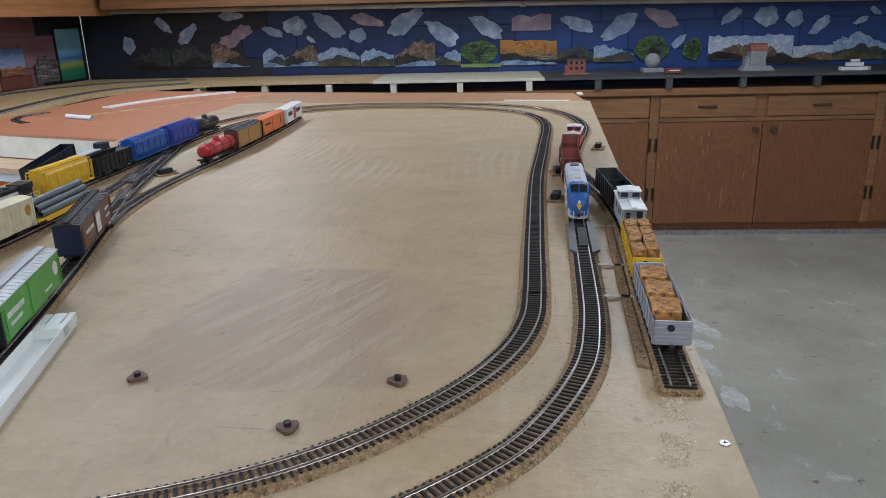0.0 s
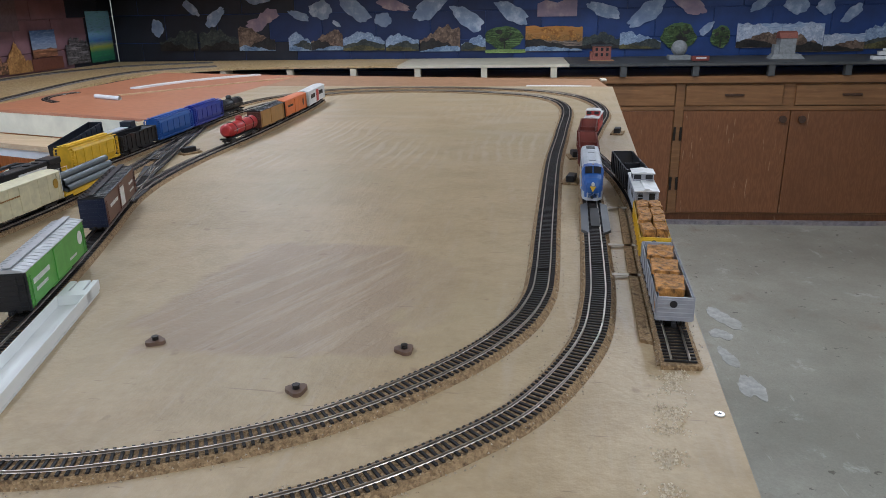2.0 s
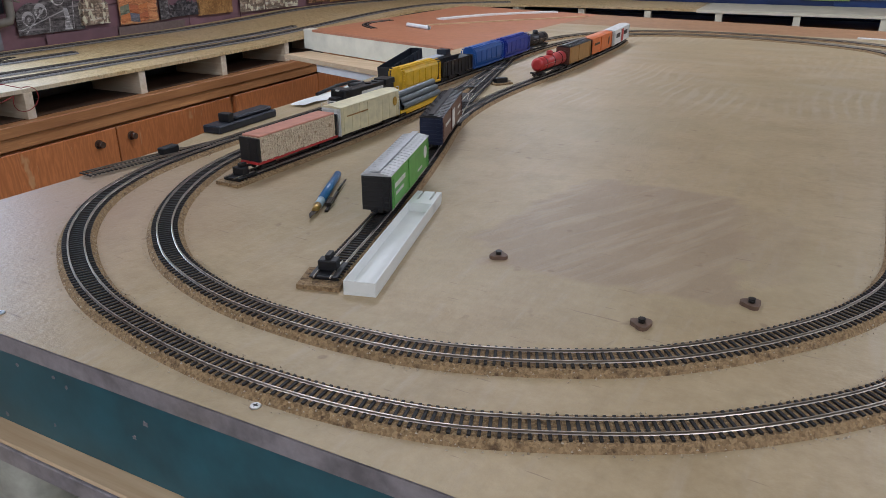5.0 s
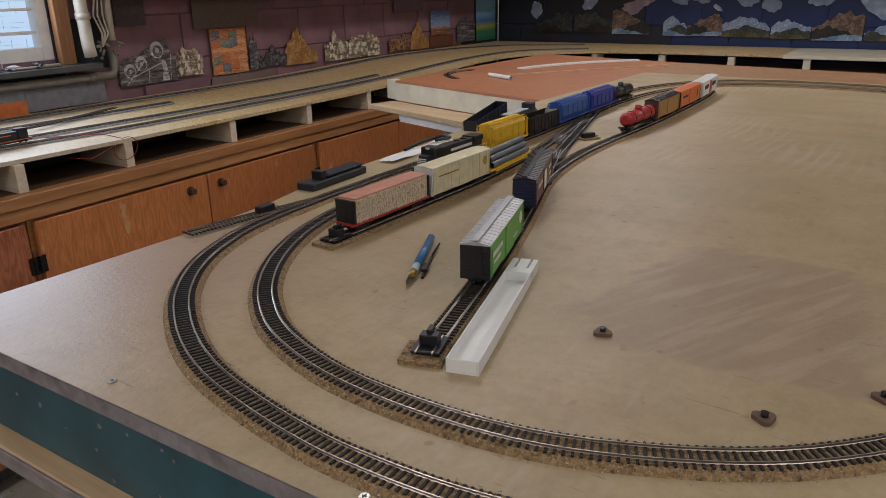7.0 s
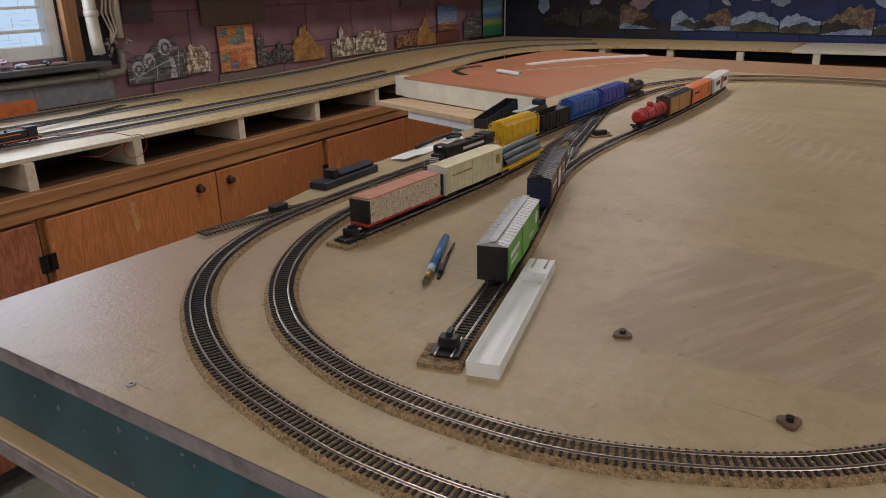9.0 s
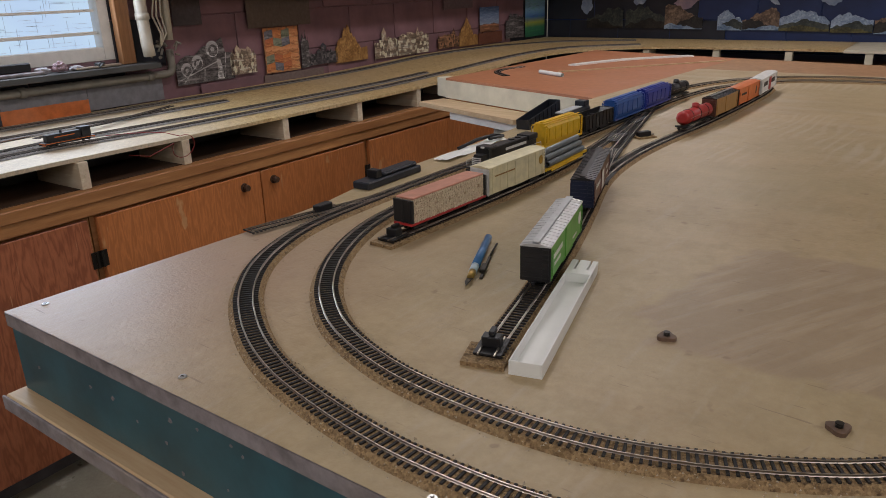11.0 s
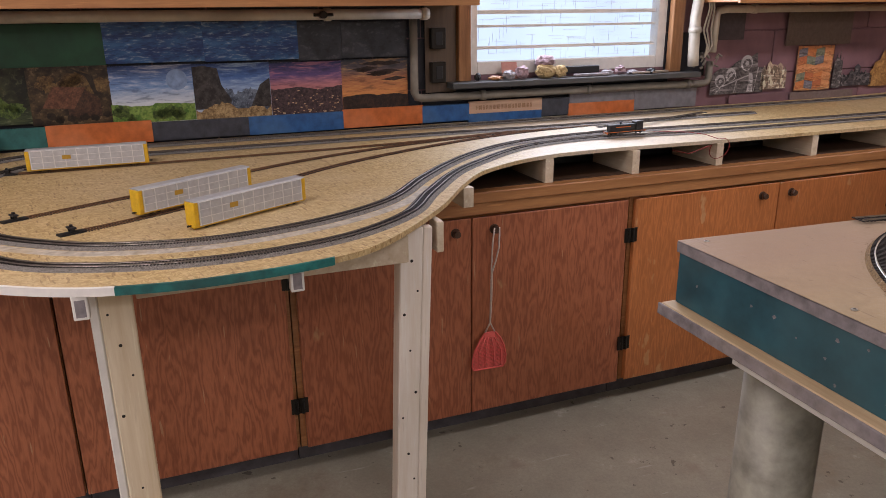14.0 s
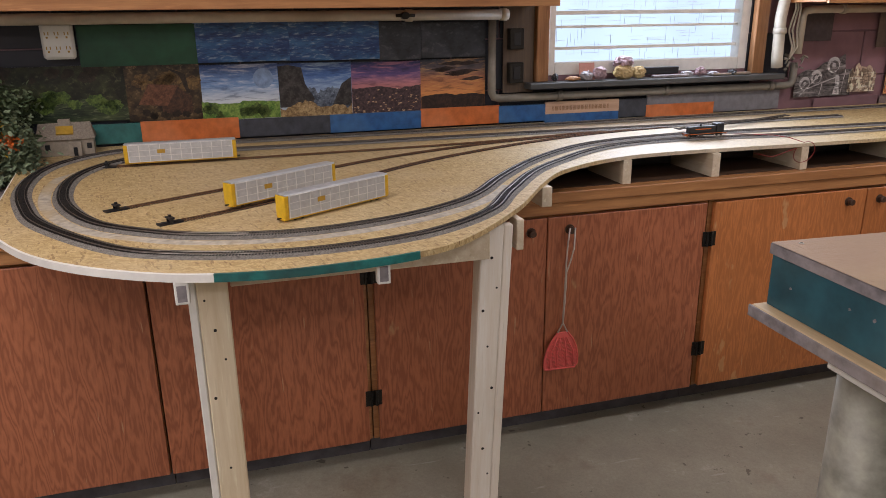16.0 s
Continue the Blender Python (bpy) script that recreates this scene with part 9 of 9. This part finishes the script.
for i, row in enumerate(LAND_ROWS.split(";")):
    k, a, b, zl, zh = row.split()
    a, b, zl, zh = float(a), float(b), float(zl), float(zh)
    w, h = b - a, zh - zl
    tall = random.Random(i + 70)
    peak = tall.uniform(-0.35, 0.35)
    if k == "tree":
        poly = [(x, z + h / 2) for x, z in torn(w, h, i + 9, 30, 0.12)]
    elif k in ("desert", "autumn", "grass"):
        poly = skyline(w, h, i + 9, 12, 0.10)
    else:
        poly = crest(w, h * 0.45, h, i * 3.1, peak)
    ob = cutout(ROOM @ pose((a + b) / 2, 5.4865, zl), poly, LANDS[k] if k in LANDS else INK[{"lake": "snow", "fall": "snow", "brown": "crag", "dark": "hill"}[k]], f"{k} landscape cut-out pasted on the blue wall", "landscape cut-outs", "landscape cut-out")
    if k in ("lake", "fall"):
        flat_print(ob, 0.0004, crest(w, h * 0.18, h * 0.58, i * 2.3, -peak), "hill")
        flat_print(ob, 0.0008, crest(w, h * 0.05, h * 0.30, i * 1.7, peak * 1.3), "water" if k == "fall" else "bank")
    elif k == "brown":
        flat_print(ob, 0.0004, crest(w, h * 0.10, h * 0.52, i * 2.9, -peak), "shade")
        flat_print(ob, 0.0008, crest(w, h * 0.04, h * 0.24, i * 1.3, peak), "water")
    elif k == "dark":
        flat_print(ob, 0.0004, crest(w, h * 0.1, h * 0.45, i * 2.7, -peak), "shade")
    elif k == "desert":
        flat_print(ob, 0.0004, crest(w, h * 0.62, h * 0.97, i * 2.1, peak), "haze")
        flat_print(ob, 0.0008, crest(w, h * 0.22, h * 0.62, i * 2.6, -peak), "crag")
        flat_print(ob, 0.0012, crest(w, h * 0.10, h * 0.34, i * 1.9, peak), "shade")
    elif k == "autumn":
        for n in range(14):
            u, z, r_ = tall.uniform(-0.45, 0.45) * w, tall.uniform(0.5, 0.86) * h, tall.uniform(0.012, 0.03)
            flat_print(ob, 0.0004 + 0.0001 * n, [(u + r_ * math.cos(t) * tall.uniform(0.7, 1.1), z + r_ * 0.7 * math.sin(t) * tall.uniform(0.7, 1.1)) for t in np.linspace(0, 6.0, 14)], "amber")
        flat_print(ob, 0.0024, crest(w, h * 0.2, h * 0.5, i * 2.6, -0.4), "shade")
        flat_print(ob, 0.0028, crest(w, h * 0.05, h * 0.22, i * 1.9, -0.2), "water")
    elif k == "tree":
        for n in range(22):
            t0, rr = tall.uniform(0, 6.28), tall.uniform(0, 0.34)
            u, z, r_ = rr * w * math.cos(t0), h * 0.55 + rr * h * math.sin(t0), tall.uniform(0.10, 0.18) * h
            flat_print(ob, 0.0004 + 0.0001 * n, [(u + r_ * math.cos(t) * tall.uniform(0.7, 1.1), z + r_ * 0.7 * math.sin(t) * tall.uniform(0.7, 1.1)) for t in np.linspace(0, 6.0, 13)], "crown" if n % 3 else "shade")
        flat_print(ob, 0.0030, [(-0.006, h * 0.02), (0.006, h * 0.02), (0.003, h * 0.4), (-0.003, h * 0.4)], "shade")

# ---- models on the back shelf ----
def shelf_model(name, p, q, label, cat, parts_):
    t = thing(name, ROOM @ pose(p, q, 1.1305), label, cat, "models on the back shelf")
    for nm, bm, mat in parts_:
        part(nm, bm, mat, t)
BRICK = plain("brick red card", (0.28, 0.10, 0.07), 0.7, 0, 0.3, 120)
STONEW = plain("stone grey plaster", (0.28, 0.29, 0.29), 0.7, 0, 0.3, 60)
shelf_model("brick_house", 2.95, 5.12, "small red brick two storey model house", "model house", [("wall", boxes((-0.06, 0.06, -0.035, 0.035, 0.006, 0.095), (-0.075, -0.061, -0.03, 0.03, 0.006, 0.06)), BRICK), ("roof", boxes((-0.066, 0.066, -0.04, 0.04, 0.0951, 0.102)), DARKGREY), ("base", boxes((-0.085, 0.08, -0.05, 0.05, 0, 0.0059)), TANBOARD)]
            + [("window", boxes((x - 0.008, x + 0.008, -0.0365, -0.0345, z, z + 0.02)), P["glass"]) for x in (-0.035, 0.0, 0.035) for z in (0.03, 0.065)])
bm = bmesh.new()
bmesh.ops.create_uvsphere(bm, u_segments=24, v_segments=14, radius=0.052)
bmesh.ops.translate(bm, verts=bm.verts, vec=(0, 0, 0.075))
shelf_model("storage_tank", 3.46, 5.12, "pale green grey round model storage tank", "model tank", [("tank", bm, STONEW), ("base", boxes((-0.07, 0.07, -0.05, 0.05, 0, 0.03), bevel=0.004), STONEW)])
shelf_model("boxcar_model", 3.56, 4.95, "tiny dark red model car with pale lettering", "model car", [("body", boxes((-0.055, 0.055, -0.016, 0.016, 0.006, 0.036), bevel=0.002), P["oxide"]), ("lettering", boxes((-0.03, 0.035, -0.0166, -0.0162, 0.02, 0.028)), P["lettering"]), ("wheelset", boxes((-0.045, 0.045, -0.012, 0.012, 0, 0.0059)), BLACK)])
shelf_model("mill_house", 4.15, 5.14, "grey model mill with a dark arched roof", "model house", [("wall", boxes((-0.05, 0.05, -0.04, 0.04, 0.03, 0.13), (-0.08, -0.051, -0.03, 0.03, 0.03, 0.09)), STONEW), ("roof", extruded([(-0.045, 0.1301), (0.045, 0.1301), (0.03, 0.165), (0.0, 0.175), (-0.03, 0.165)], -0.056, 0.056), BRICK), ("base", prism([(-0.11, -0.06), (0.11, -0.06), (0.12, 0.05), (-0.10, 0.055)], 0, 0.0299, top=[(-0.085, -0.045), (0.085, -0.045), (0.09, 0.045), (-0.08, 0.045)]), STONEW)])
shelf_model("steam_boat", 4.735, 5.0, "white model steam boat with a low deck", "model boat", [("hull", prism([(-0.095, -0.02), (0.07, -0.025), (0.10, 0.0), (0.07, 0.025), (-0.095, 0.02)], 0, 0.022), PAPERWHITE), ("deck_house", boxes((-0.06, 0.045, -0.015, 0.015, 0.0221, 0.05), (-0.03, 0.02, -0.011, 0.011, 0.0501, 0.068)), PAPERWHITE), ("deck", boxes((-0.075, 0.055, -0.02, 0.02, 0.0222, 0.026), (-0.065, 0.05, -0.018, 0.018, 0.0502, 0.053)), BLACK)])
# white paint spills on the concrete
SPILL = plain("dried white paint", (0.47, 0.46, 0.42), 0.7, 0, 0.35, 30, 0.3, (0.34, 0.33, 0.28), 0.8)
for x, y, w, h, sd in ((1.07, 3.55, 0.13, 0.26, 3), (1.01, 3.14, 0.07, 0.22, 8), (1.05, 2.86, 0.10, 0.20, 12), (1.02, 3.36, 0.10, 0.13, 21)):
    solo("paint_spill", prism(torn(w, h, sd), 0, 0.0012), SPILL, pose(x, y, FLOOR), "splash of dried white paint on the concrete", "paint spill", "paint spills")
for p, q in ((0.765, -0.69), (0.775, -0.29)):
    bk = thing("shelf_bracket", ROOM @ pose(p, q, 1.0), "white bracket block with a printed sticker", "bracket", "brackets under the shelf")
    part("block", boxes((-0.012, 0.012, -0.014, 0.014, 0.022, 0.0705), bevel=0.002), WHITEPAINT, bk)
    part("sticker", boxes((0.0121, 0.0126, -0.009, 0.009, 0.028, 0.062)), GREYEDGE, bk, "printed grey sticker")
# nail heads in the legs
for leg_, p, q, gap, rad, zlist in ((LEGS, 0.5772, 0.012, 0.034, 0.0028, (1.02, 0.98, 0.90, 0.84, 0.74, 0.62, 0.55, 0.44, 0.36, 0.25)), (LEGS2, 0.6802, -0.655, 0.030, 0.0026, (0.99, 0.92, 0.85, 0.76, 0.58, 0.45, 0.37))):
    for k, z in enumerate(zlist):
        bm = bmesh.new()
        y = q + gap * (k * 7 % 3) / 2
        add_cyl(bm, (p, y, z), (p + 0.001, y, z), rad * (1 + 0.4 * (k % 2)), 10)
        part("nail_head", bm, IRON, leg_)
